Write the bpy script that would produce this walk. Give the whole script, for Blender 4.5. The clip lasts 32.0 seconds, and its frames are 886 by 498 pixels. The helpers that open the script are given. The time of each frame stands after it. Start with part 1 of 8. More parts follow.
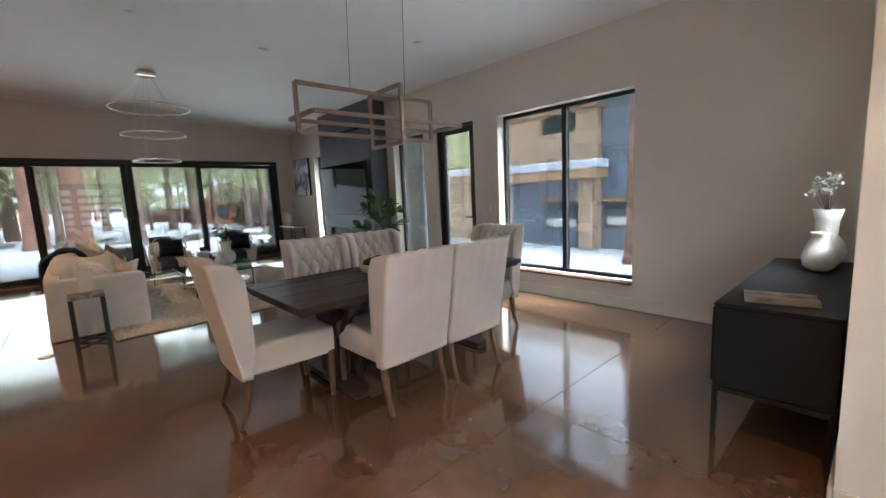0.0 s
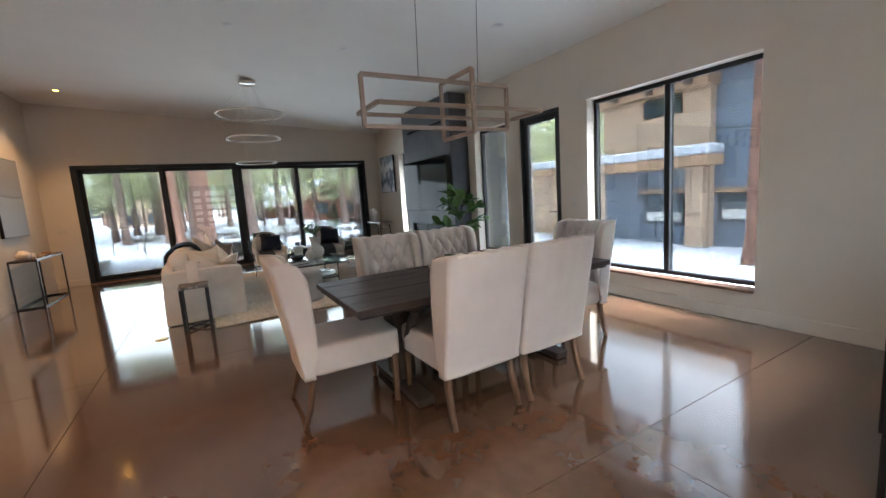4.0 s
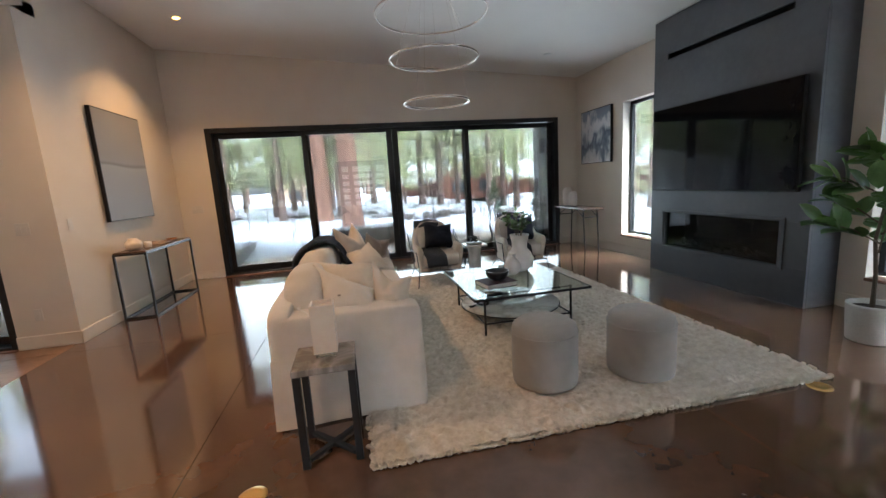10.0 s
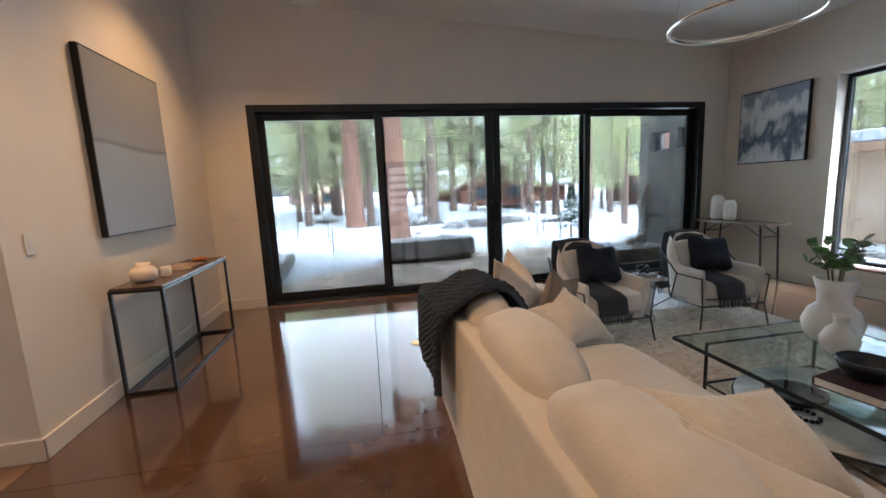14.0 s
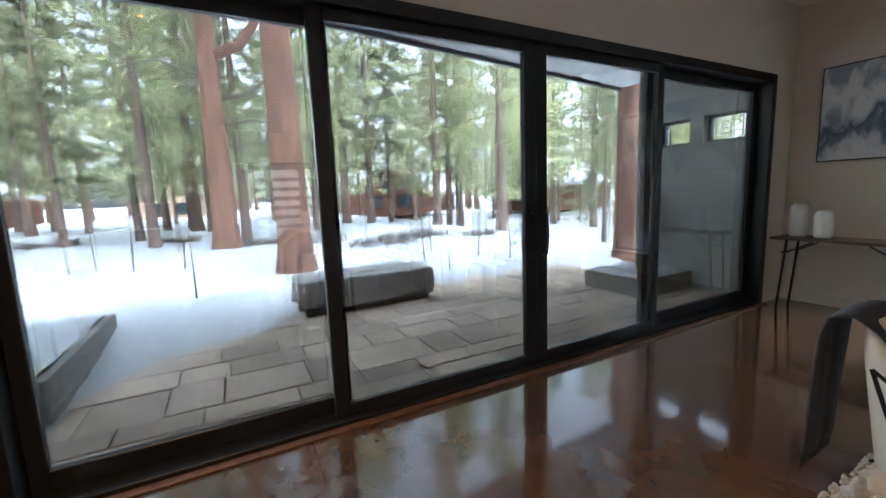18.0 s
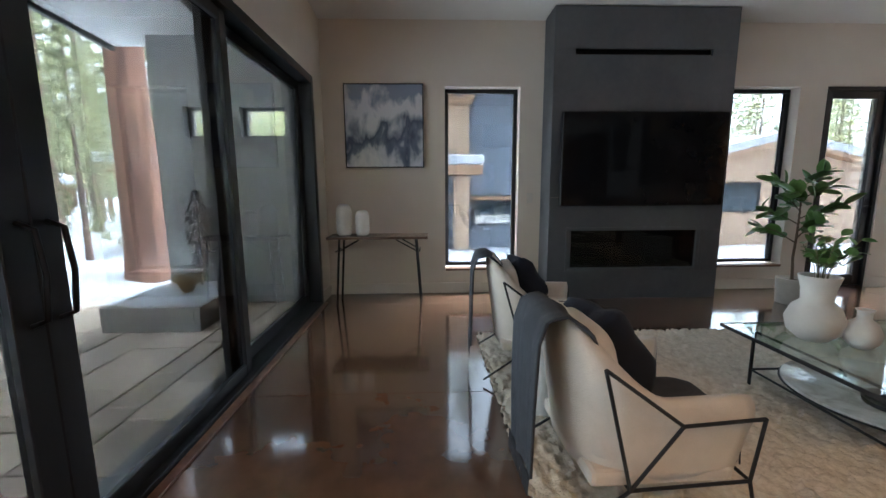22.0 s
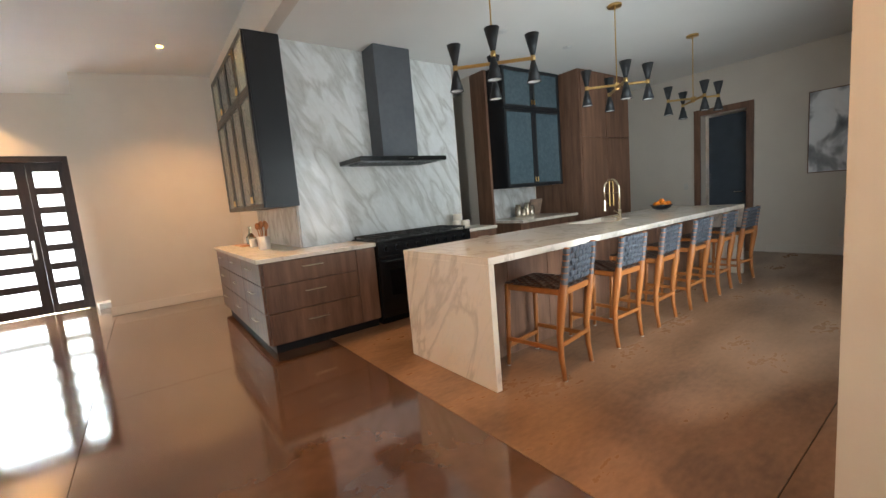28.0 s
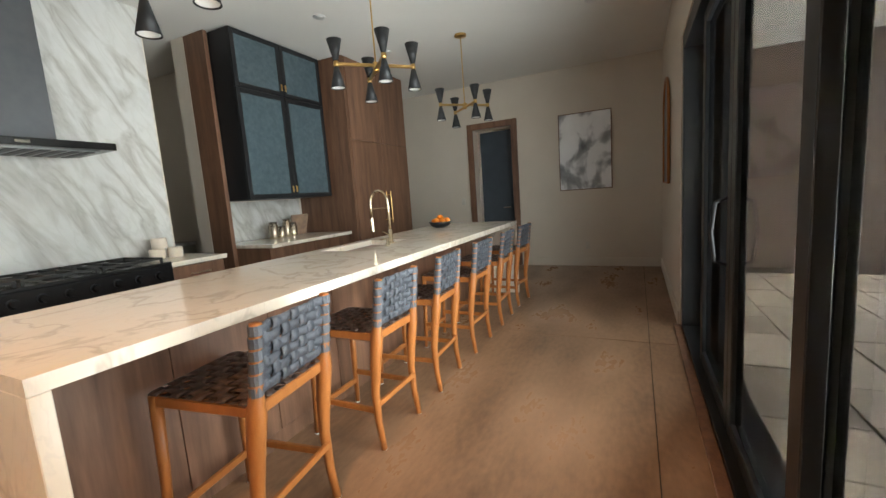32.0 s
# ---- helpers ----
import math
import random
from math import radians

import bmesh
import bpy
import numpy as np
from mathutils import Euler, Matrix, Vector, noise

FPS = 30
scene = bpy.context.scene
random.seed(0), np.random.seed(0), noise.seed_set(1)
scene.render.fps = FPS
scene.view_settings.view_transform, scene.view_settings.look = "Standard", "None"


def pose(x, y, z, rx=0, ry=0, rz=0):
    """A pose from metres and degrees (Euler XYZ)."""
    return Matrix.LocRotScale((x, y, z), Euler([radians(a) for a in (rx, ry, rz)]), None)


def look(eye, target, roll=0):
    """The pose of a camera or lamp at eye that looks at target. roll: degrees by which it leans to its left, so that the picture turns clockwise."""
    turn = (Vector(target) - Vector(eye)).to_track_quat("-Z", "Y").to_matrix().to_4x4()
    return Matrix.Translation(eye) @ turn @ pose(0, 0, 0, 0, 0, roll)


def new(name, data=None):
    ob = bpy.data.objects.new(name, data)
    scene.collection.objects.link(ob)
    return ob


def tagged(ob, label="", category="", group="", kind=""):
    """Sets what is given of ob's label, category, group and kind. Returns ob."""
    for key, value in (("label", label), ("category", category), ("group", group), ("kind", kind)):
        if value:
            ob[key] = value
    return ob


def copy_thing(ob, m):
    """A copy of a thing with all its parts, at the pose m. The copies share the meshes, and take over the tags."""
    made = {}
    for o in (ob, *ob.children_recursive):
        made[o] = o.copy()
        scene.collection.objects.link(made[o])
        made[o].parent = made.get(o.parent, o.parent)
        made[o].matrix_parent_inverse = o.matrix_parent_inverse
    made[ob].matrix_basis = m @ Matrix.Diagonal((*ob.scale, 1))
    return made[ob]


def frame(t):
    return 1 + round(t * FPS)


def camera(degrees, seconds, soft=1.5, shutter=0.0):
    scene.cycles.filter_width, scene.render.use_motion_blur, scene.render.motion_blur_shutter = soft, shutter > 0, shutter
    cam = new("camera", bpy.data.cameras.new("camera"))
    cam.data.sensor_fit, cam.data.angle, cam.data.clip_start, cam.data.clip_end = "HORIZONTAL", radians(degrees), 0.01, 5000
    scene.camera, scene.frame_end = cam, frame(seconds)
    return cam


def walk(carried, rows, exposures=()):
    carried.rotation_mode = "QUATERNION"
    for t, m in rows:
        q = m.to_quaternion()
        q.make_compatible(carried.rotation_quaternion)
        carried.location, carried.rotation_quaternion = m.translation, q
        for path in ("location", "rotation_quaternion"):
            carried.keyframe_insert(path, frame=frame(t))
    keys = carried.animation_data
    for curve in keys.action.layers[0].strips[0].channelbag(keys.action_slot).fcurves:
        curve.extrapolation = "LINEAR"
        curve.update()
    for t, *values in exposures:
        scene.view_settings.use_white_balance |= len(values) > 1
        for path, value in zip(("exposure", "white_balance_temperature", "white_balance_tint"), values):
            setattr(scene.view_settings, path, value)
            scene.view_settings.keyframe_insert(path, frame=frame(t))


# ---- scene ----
cam = camera(95.2, 32.0)
PATH = [
    (0, (-0.051, 0.016, 1.389), (1.277, 1.487, 1.12), -2.7),
    (0.5, (-0.002, -0.058, 1.399), (1.437, 1.305, 1.13), -3.8),
    (1, (0.029, -0.116, 1.393), (1.46, 1.253, 1.113), -5.2),
    (1.5, (0.089, -0.124, 1.4), (1.442, 1.316, 1.09), -6.1),
    (2, (0.171, -0.083, 1.39), (1.409, 1.455, 1.073), -6.0),
    (2.5, (0.24, -0.09, 1.382), (1.384, 1.518, 1.054), -5.5),
    (4.5, (0.199, 0.335, 1.378), (1.125, 2.09, 1.129), -3.5),
    (5, (0.202, 0.57, 1.366), (1.054, 2.364, 1.127), -3.4),
    (5.5, (0.182, 0.836, 1.36), (0.957, 2.663, 1.113), -3.3),
    (6, (0.198, 1.085, 1.368), (0.976, 2.906, 1.086), -3.1),
    (6.5, (0.165, 1.366, 1.364), (1.005, 3.156, 1.064), -3.0),
    (7, (0.182, 1.691, 1.378), (1.07, 3.457, 1.076), -3.4),
    (7.5, (0.154, 2.0, 1.355), (1.118, 3.72, 1.023), -3.4),
    (8, (0.107, 2.33, 1.366), (1.081, 4.037, 0.991), -3.5),
    (8.5, (0.138, 2.671, 1.351), (1.059, 4.415, 1.014), -3.8),
    (9, (0.136, 3.007, 1.343), (0.911, 4.816, 0.988), -4.2),
    (9.5, (0.123, 3.341, 1.364), (0.719, 5.221, 1.031), -4.0),
    (10, (0.174, 3.646, 1.361), (0.573, 5.578, 1.031), -3.6),
    (10.5, (0.171, 3.9, 1.351), (0.402, 5.859, 1.019), -3.1),
    (11, (0.054, 4.139, 1.365), (0.154, 6.113, 1.055), -2.6),
    (11.5, (-0.041, 4.356, 1.361), (-0.075, 6.329, 1.038), -2.8),
    (12, (-0.146, 4.59, 1.361), (-0.266, 6.564, 1.064), -2.9),
    (12.5, (-0.281, 4.825, 1.359), (-0.309, 6.801, 1.052), -2.6),
    (13, (-0.462, 5.097, 1.368), (-0.338, 7.068, 1.055), -2.5),
    (13.5, (-0.629, 5.415, 1.366), (-0.383, 7.378, 1.069), -2.6),
    (15.5, (-1.092, 6.864, 1.413), (-0.455, 8.732, 1.088), -2.0),
    (16, (-1.132, 7.249, 1.412), (-0.425, 9.096, 1.117), -2.2),
    (16.5, (-1.139, 7.632, 1.405), (-0.399, 9.469, 1.123), -2.7),
    (17, (-1.127, 8.027, 1.377), (-0.304, 9.83, 1.107), -2.3),
    (17.5, (-1.11, 8.361, 1.367), (-0.264, 10.154, 1.102), -2.5),
    (18, (-1.055, 8.704, 1.342), (-0.146, 10.465, 1.068), -2.2),
    (18.5, (-0.987, 9.008, 1.322), (0.041, 10.701, 1.044), -1.6),
    (19, (-0.907, 9.223, 1.317), (0.211, 10.857, 1.037), -1.3),
    (19.5, (-0.752, 9.428, 1.303), (0.489, 10.976, 1.052), -0.9),
    (20, (-0.7, 9.594, 1.276), (0.629, 11.064, 1.006), -0.3),
    (20.5, (-0.732, 9.758, 1.264), (0.574, 11.246, 0.983), -0.6),
    (21, (-0.65, 9.841, 1.266), (0.827, 11.15, 0.945), 0.6),
    (21.5, (-0.498, 9.833, 1.268), (1.352, 10.518, 0.943), 0.7),
    (22, (-0.39, 9.768, 1.278), (1.586, 9.699, 0.978), -0.3),
    (22.5, (-0.399, 9.702, 1.292), (1.454, 9.001, 1.015), -1.1),
    (23, (-0.475, 9.612, 1.307), (1.17, 8.505, 1.039), -1.7),
    (23.5, (-0.525, 9.557, 1.326), (0.908, 8.185, 1.069), -2.3),
    (24, (-0.577, 9.502, 1.348), (0.614, 7.912, 1.114), -2.6),
    (24.5, (-0.627, 9.423, 1.35), (0.34, 7.683, 1.16), -3.0),
    (25, (-0.667, 9.411, 1.376), (0.093, 7.568, 1.219), -3.6),
    (25.5, (-0.7, 9.371, 1.372), (-0.225, 7.437, 1.192), -3.7),
    (26, (-0.792, 9.258, 1.347), (-0.639, 7.276, 1.127), -3.7),
    (26.5, (-0.939, 9.074, 1.322), (-1.156, 7.102, 1.069), -3.6),
    (28.5, (-1.37, 8.115, 1.314), (-2.796, 6.734, 1.066), -5.2),
    (29, (-1.503, 7.935, 1.347), (-3.133, 6.806, 1.086), -5.0),
    (29.5, (-1.693, 7.898, 1.346), (-3.455, 6.992, 1.073), -5.0),
    (30, (-1.95, 7.924, 1.337), (-3.799, 7.217, 1.055), -4.4),
    (30.5, (-2.229, 7.87, 1.312), (-4.129, 7.3, 1.06), -4.1),
    (31, (-2.46, 7.827, 1.288), (-4.377, 7.306, 1.055), -3.9),
    (31.5, (-2.595, 7.833, 1.28), (-4.449, 7.12, 1.049), -3.6),
    (32, (-2.607, 7.818, 1.286), (-4.39, 6.951, 1.024), -4.1),
]
walk(cam, [(t, look(eye, target, roll)) for t, eye, target, roll in PATH],
     [(0.0, 5.42, 5800, 3), (2.5, 5.50, 5650, 3), (6.0, 5.68, 5850, 3), (8.0, 5.68, 5800, 3), (10.0, 5.82, 5650, 3), (13.0, 5.76, 5400, 3), (16.0, 5.68, 5350, 3), (17.0, 5.57, 5450, 3), (18.0, 5.45, 5550, 3), (20.5, 5.35, 6100, 3), (22.0, 5.68, 5650, 3), (24.0, 5.80, 5750, 3), (25.0, 5.72, 6000, 3), (26.0, 5.78, 6250, 3),
      (29.0, 6.15, 5800, 3), (30.0, 6.05, 5500, 3), (31.0, 6.12, 5850, 3), (32.0, 6.4, 6600, 3)])
# ---- world and light ----
world = bpy.data.worlds.new("sky")
scene.world = world
world.use_nodes = True
wn, wl = world.node_tree.nodes, world.node_tree.links
sky = wn.new("ShaderNodeTexSky")
sky.sky_type, sky.sun_disc, sky.sun_elevation, sky.sun_rotation = "NISHITA", False, radians(66), radians(160)
sky.dust_density = 4.0
grey = wn.new("ShaderNodeHueSaturation")          # overcast: nearly colourless
grey.inputs["Saturation"].default_value, grey.inputs["Value"].default_value = 0.22, 1.15
wl.new(sky.outputs[0], grey.inputs["Color"])
wl.new(grey.outputs[0], wn["Background"].inputs["Color"])
wn["Background"].inputs["Strength"].default_value = 0.15

sun_data = bpy.data.lights.new("sun", "SUN")
sun_data.energy, sun_data.angle, sun_data.color = 0.65, radians(60), (1.0, 0.97, 0.93)
sun = new("sun", sun_data)
sun.matrix_basis = look((2, -5.5, 13.2), (0, 0, 0))

def skylight(name, w, h, power, at, to, spread=150):
    """The sky's light through a glazed opening."""
    d = bpy.data.lights.new(name, "AREA")
    d.shape, d.size, d.size_y, d.spread = "RECTANGLE", w, h, radians(spread)
    d.energy, d.color = power, (0.93, 0.97, 1.0)
    new(name, d).matrix_basis = look(at, to)


skylight("patio_skylight", 3.2, 2.2, 1.3, (-4.88, 8.166, 1.25), (-6.3, 4.0, 1.45), 125)
skylight("north_skylight", 5.8, 2.2, 0.9, (0.98, 10.94, 1.25), (0.8, 4.0, 2.6), 100)
skylight("east_skylight", 1.75, 2.0, 0.2, (4.44, 2.83, 1.35), (0.0, 2.6, 2.2), 100)


# ---- materials ----
def mk(name, col, rough=0.5, metal=0.0, col2=None, scale=6.0, fine=60.0, bump=0.0, stretch=(1, 1, 1), contrast=0.5,
       coat=0.0, sheen=0.0, trans=0.0, ior=1.45, spec=0.5, rvar=0.0, island=0.0):
    """A Principled surface with grain at two scales in object space."""
    m = bpy.data.materials.new(name)
    m.use_nodes = True
    nt = m.node_tree
    n, l, b = nt.nodes, nt.links, nt.nodes["Principled BSDF"]
    b.inputs["Roughness"].default_value, b.inputs["Metallic"].default_value = rough, metal
    b.inputs["Coat Weight"].default_value, b.inputs["Sheen Weight"].default_value = coat, sheen
    b.inputs["Coat Roughness"].default_value = 0.08
    b.inputs["Transmission Weight"].default_value, b.inputs["IOR"].default_value = trans, ior
    b.inputs["Specular IOR Level"].default_value = spec
    c2 = col2 or tuple(v * 0.82 for v in col)
    tc, mp = n.new("ShaderNodeTexCoord"), n.new("ShaderNodeMapping")
    mp.inputs["Scale"].default_value = stretch
    l.new(tc.outputs["Object"], mp.inputs["Vector"])
    big, small = n.new("ShaderNodeTexNoise"), n.new("ShaderNodeTexNoise")
    for t, s in ((big, scale), (small, fine)):
        t.inputs["Scale"].default_value, t.inputs["Detail"].default_value = s, 4
        l.new(mp.outputs[0], t.inputs["Vector"])
    add = n.new("ShaderNodeMath")
    add.operation = "MULTIPLY_ADD"
    l.new(small.outputs[0], add.inputs[0])
    add.inputs[1].default_value = 0.4
    l.new(big.outputs[0], add.inputs[2])
    mr = n.new("ShaderNodeMapRange")
    mr.inputs[1].default_value, mr.inputs[2].default_value = 0.7 - contrast * 0.5, 0.7 + contrast * 0.5
    l.new(add.outputs[0], mr.inputs[0])
    mix = n.new("ShaderNodeMix")
    mix.data_type = "RGBA"
    mix.inputs["A"].default_value, mix.inputs["B"].default_value = (*col, 1), (*c2, 1)
    l.new(mr.outputs[0], mix.inputs["Factor"])
    out = mix.outputs["Result"]
    if island:
        oi, hs, r2 = n.new("ShaderNodeObjectInfo"), n.new("ShaderNodeHueSaturation"), n.new("ShaderNodeMapRange")
        r2.inputs[3].default_value, r2.inputs[4].default_value = 1 - island, 1 + island
        l.new(oi.outputs["Random"], r2.inputs[0])
        l.new(r2.outputs[0], hs.inputs["Value"])
        l.new(out, hs.inputs["Color"])
        out = hs.outputs[0]
    l.new(out, b.inputs["Base Color"])
    if rvar:
        rr = n.new("ShaderNodeMapRange")
        rr.inputs[3].default_value, rr.inputs[4].default_value = rough, rough + rvar
        l.new(mr.outputs[0], rr.inputs[0])
        l.new(rr.outputs[0], b.inputs["Roughness"])
    if bump:
        bp = n.new("ShaderNodeBump")
        bp.inputs["Strength"].default_value, bp.inputs["Distance"].default_value = bump, 0.01
        l.new(small.outputs[0], bp.inputs["Height"])
        l.new(bp.outputs[0], b.inputs["Normal"])
    return m


def veined(name, col, vein, scale, rough, turn=(0, 0.6, 0), thin=0.12, tone=None):
    """Polished stone with long diagonal veins."""
    m = mk(name, col, rough, scale=1.4, fine=12, contrast=0.7, col2=tone or tuple(v * 0.86 for v in col))
    nt = m.node_tree
    n, l, b = nt.nodes, nt.links, nt.nodes["Principled BSDF"]
    base = b.inputs["Base Color"].links[0].from_socket
    tc, mp = n.new("ShaderNodeTexCoord"), n.new("ShaderNodeMapping")
    mp.inputs["Scale"].default_value = (2.7, 2.7, 0.8)          # drawn out along the turned axis
    tn = n.new("ShaderNodeMapping")
    tn.inputs["Rotation"].default_value = turn
    l.new(tc.outputs["Object"], tn.inputs["Vector"])
    l.new(tn.outputs[0], mp.inputs["Vector"])
    last = base
    for k, (s, w) in enumerate(((scale, thin), (scale * 2.7, thin * 0.7))):
        nz = n.new("ShaderNodeTexNoise")
        nz.inputs["Scale"].default_value, nz.inputs["Detail"].default_value, nz.inputs["Distortion"].default_value = s, 5, 0.5
        l.new(mp.outputs[0], nz.inputs["Vector"])
        sub = n.new("ShaderNodeMath")
        sub.operation = "SUBTRACT"
        sub.inputs[1].default_value = 0.5
        l.new(nz.outputs[0], sub.inputs[0])
        ab = n.new("ShaderNodeMath")
        ab.operation = "ABSOLUTE"
        l.new(sub.outputs[0], ab.inputs[0])
        mr = n.new("ShaderNodeMapRange")
        mr.inputs[1].default_value, mr.inputs[2].default_value = 0.0, w
        mr.inputs[3].default_value, mr.inputs[4].default_value = 0.8 - 0.3 * k, 0.0
        l.new(ab.outputs[0], mr.inputs[0])
        mx = n.new("ShaderNodeMix")
        mx.data_type = "RGBA"
        l.new(mr.outputs[0], mx.inputs["Factor"])
        l.new(last, mx.inputs["A"])
        mx.inputs["B"].default_value = (*(vein if k == 0 else tuple(0.5 * (a + c) for a, c in zip(vein, col))), 1)
        last = mx.outputs["Result"]
    l.new(last, b.inputs["Base Color"])
    return m


def glow(name, col, strength):
    m = bpy.data.materials.new(name)
    m.use_nodes = True
    b = m.node_tree.nodes["Principled BSDF"]
    b.inputs["Base Color"].default_value = (0.8, 0.8, 0.8, 1)
    b.inputs["Emission Color"].default_value, b.inputs["Emission Strength"].default_value = (*col, 1), strength
    return m


def clear(name, tint=(1, 1, 1), rough=0.0, mirror=0.07):
    """Thin window glass: mostly see-through, with a faint mirror."""
    m = bpy.data.materials.new(name)
    m.use_nodes = True
    n, l = m.node_tree.nodes, m.node_tree.links
    n.remove(n["Principled BSDF"])
    t, g, mx = n.new("ShaderNodeBsdfTransparent"), n.new("ShaderNodeBsdfGlossy"), n.new("ShaderNodeMixShader")
    t.inputs[0].default_value = (*tint, 1)
    g.inputs["Roughness"].default_value = rough
    mx.inputs[0].default_value = mirror
    l.new(t.outputs[0], mx.inputs[1])
    l.new(g.outputs[0], mx.inputs[2])
    l.new(mx.outputs[0], n["Material Output"].inputs[0])
    return m


def leafy(m, amount):
    """Lets light through thin leaves."""
    n, l = m.node_tree.nodes, m.node_tree.links
    b = n["Principled BSDF"]
    t, mx = n.new("ShaderNodeBsdfTranslucent"), n.new("ShaderNodeMixShader")
    l.new(b.inputs["Base Color"].links[0].from_socket, t.inputs[0])
    mx.inputs[0].default_value = amount
    l.new(b.outputs[0], mx.inputs[1])
    l.new(t.outputs[0], mx.inputs[2])
    l.new(mx.outputs[0], n["Material Output"].inputs[0])


M_WALL = mk("wall_paint", (0.66, 0.595, 0.51), 0.75, col2=(0.63, 0.565, 0.485), scale=3, fine=180, bump=0.03)
M_CEIL = mk("ceiling_paint", (0.80, 0.785, 0.75), 0.8, col2=(0.77, 0.755, 0.72), scale=2, fine=150, bump=0.06)
M_TRIM = mk("trim_paint", (0.68, 0.62, 0.54), 0.5, col2=(0.65, 0.59, 0.51), fine=120)
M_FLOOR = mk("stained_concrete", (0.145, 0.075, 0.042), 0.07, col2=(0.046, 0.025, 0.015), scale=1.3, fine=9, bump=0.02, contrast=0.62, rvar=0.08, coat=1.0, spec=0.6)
# Worn kitchen slabs: same concrete, base lightened to stand in for brighter light.
M_FLOORK = mk("worn_lit_stained_concrete", (0.36, 0.21, 0.122), 0.24, col2=(0.11, 0.062, 0.037), scale=1.9, fine=24, bump=0.04, contrast=0.6, rvar=0.14, coat=0.12, spec=0.45, stretch=(0.6, 1.3, 1))
M_JOINT = mk("joint_filler", (0.04, 0.028, 0.02), 0.8)
M_BLACK = mk("black_aluminium", (0.012, 0.013, 0.015), 0.38, fine=200, bump=0.03)
M_STEEL = mk("blackened_steel", (0.115, 0.12, 0.13), 0.42, 0.35, col2=(0.085, 0.09, 0.10), scale=1.5, fine=18, rvar=0.12)
M_DARKM = mk("dark_metal", (0.02, 0.02, 0.022), 0.45, 0.6, fine=90)
M_SCREEN = mk("screen_glass", (0.006, 0.006, 0.007), 0.06, spec=0.22)
M_GLASS = clear("window_glass", (0.262, 0.270, 0.278), mirror=0.05)
M_FROST = mk("frosted_glass", (0.46, 0.48, 0.50), 0.5, trans=0.75, fine=120, bump=0.05)
M_TABGL = mk("table_glass", (0.78, 0.92, 0.88), 0.02, trans=1.0, ior=1.45, contrast=0.1, col2=(0.78, 0.92, 0.88))
M_LINEN = mk("cream_linen", (0.70, 0.64, 0.565), 0.9, col2=(0.62, 0.56, 0.485), scale=9, fine=140, bump=0.2, sheen=0.3)
M_CHAIR = mk("oat_upholstery", (0.59, 0.515, 0.455), 0.9, col2=(0.53, 0.46, 0.405), scale=5, fine=400, bump=0.3, sheen=0.3)
M_PILLOW = mk("ivory_cushion", (0.73, 0.66, 0.57), 0.9, col2=(0.66, 0.585, 0.495), scale=6, fine=300, bump=0.3, sheen=0.4)
M_TAUPE = mk("taupe_cushion", (0.30, 0.245, 0.20), 0.9, col2=(0.24, 0.19, 0.155), fine=250, bump=0.3, sheen=0.3)
M_NAVY = mk("navy_knit", (0.015, 0.030, 0.064), 0.95, col2=(0.010, 0.020, 0.046), scale=30, fine=260, bump=0.6, sheen=0.08)
M_SLATE = mk("slate_cable_knit", (0.036, 0.052, 0.078), 0.95, col2=(0.022, 0.033, 0.052), scale=30, fine=260, bump=0.6, sheen=0.06)
M_CHAR = mk("charcoal_wool", (0.045, 0.050, 0.060), 0.95, col2=(0.03, 0.033, 0.041), scale=20, fine=320, bump=0.5, sheen=0.05)
M_POUF = mk("grey_boucle", (0.42, 0.40, 0.37), 0.95, col2=(0.36, 0.34, 0.315), scale=12, fine=200, bump=0.6, sheen=0.3)
M_RUG = mk("wool_rug", (0.78, 0.72, 0.62), 0.95, col2=(0.56, 0.49, 0.39), scale=22, fine=70, bump=0.8, sheen=0.2)
M_TABLE = mk("dark_stained_wood", (0.046, 0.029, 0.021), 0.46, col2=(0.019, 0.012, 0.009), scale=3, fine=22, bump=0.35, stretch=(0.6, 6, 6), contrast=0.7, island=0.12)
M_LEG = mk("weathered_oak", (0.17, 0.105, 0.062), 0.5, col2=(0.11, 0.066, 0.038), scale=8, fine=60, bump=0.2, stretch=(5, 5, 0.7))
M_WALNUT = mk("walnut", (0.245, 0.130, 0.080), 0.42, col2=(0.092, 0.047, 0.030), scale=5, fine=26, bump=0.1, stretch=(3, 3, 0.28), contrast=0.6, island=0.08)
M_TEAK = mk("oiled_teak", (0.40, 0.15, 0.04), 0.34, col2=(0.28, 0.095, 0.024), scale=7, fine=60, stretch=(4, 4, 0.6), contrast=0.7)
M_SEATL = mk("brown_woven_leather", (0.085, 0.052, 0.042), 0.42, col2=(0.055, 0.034, 0.028), fine=150, bump=0.3, island=0.15)
M_LEATHER = mk("slate_leather", (0.085, 0.092, 0.11), 0.45, col2=(0.06, 0.066, 0.08), fine=150, bump=0.3, island=0.15)
M_MARBLE = veined("white_marble", (0.74, 0.735, 0.715), (0.40, 0.385, 0.355), 1.7, 0.08, turn=(0, -0.5, 0), thin=0.085, tone=(0.60, 0.60, 0.585))
M_QUARTZ = veined("cream_quartzite", (0.81, 0.755, 0.68), (0.55, 0.48, 0.40), 1.15, 0.12, turn=(0.5, 0, 0.5), thin=0.032, tone=(0.77, 0.66, 0.53))
M_GOLD = mk("brushed_brass", (0.75, 0.50, 0.19), 0.28, 1.0, fine=120)
M_RING = mk("brushed_nickel", (0.90, 0.85, 0.77), 0.16, 1.0, contrast=0.1)
M_PULL = mk("champagne_pull", (0.66, 0.56, 0.42), 0.34, 1.0, contrast=0.1)
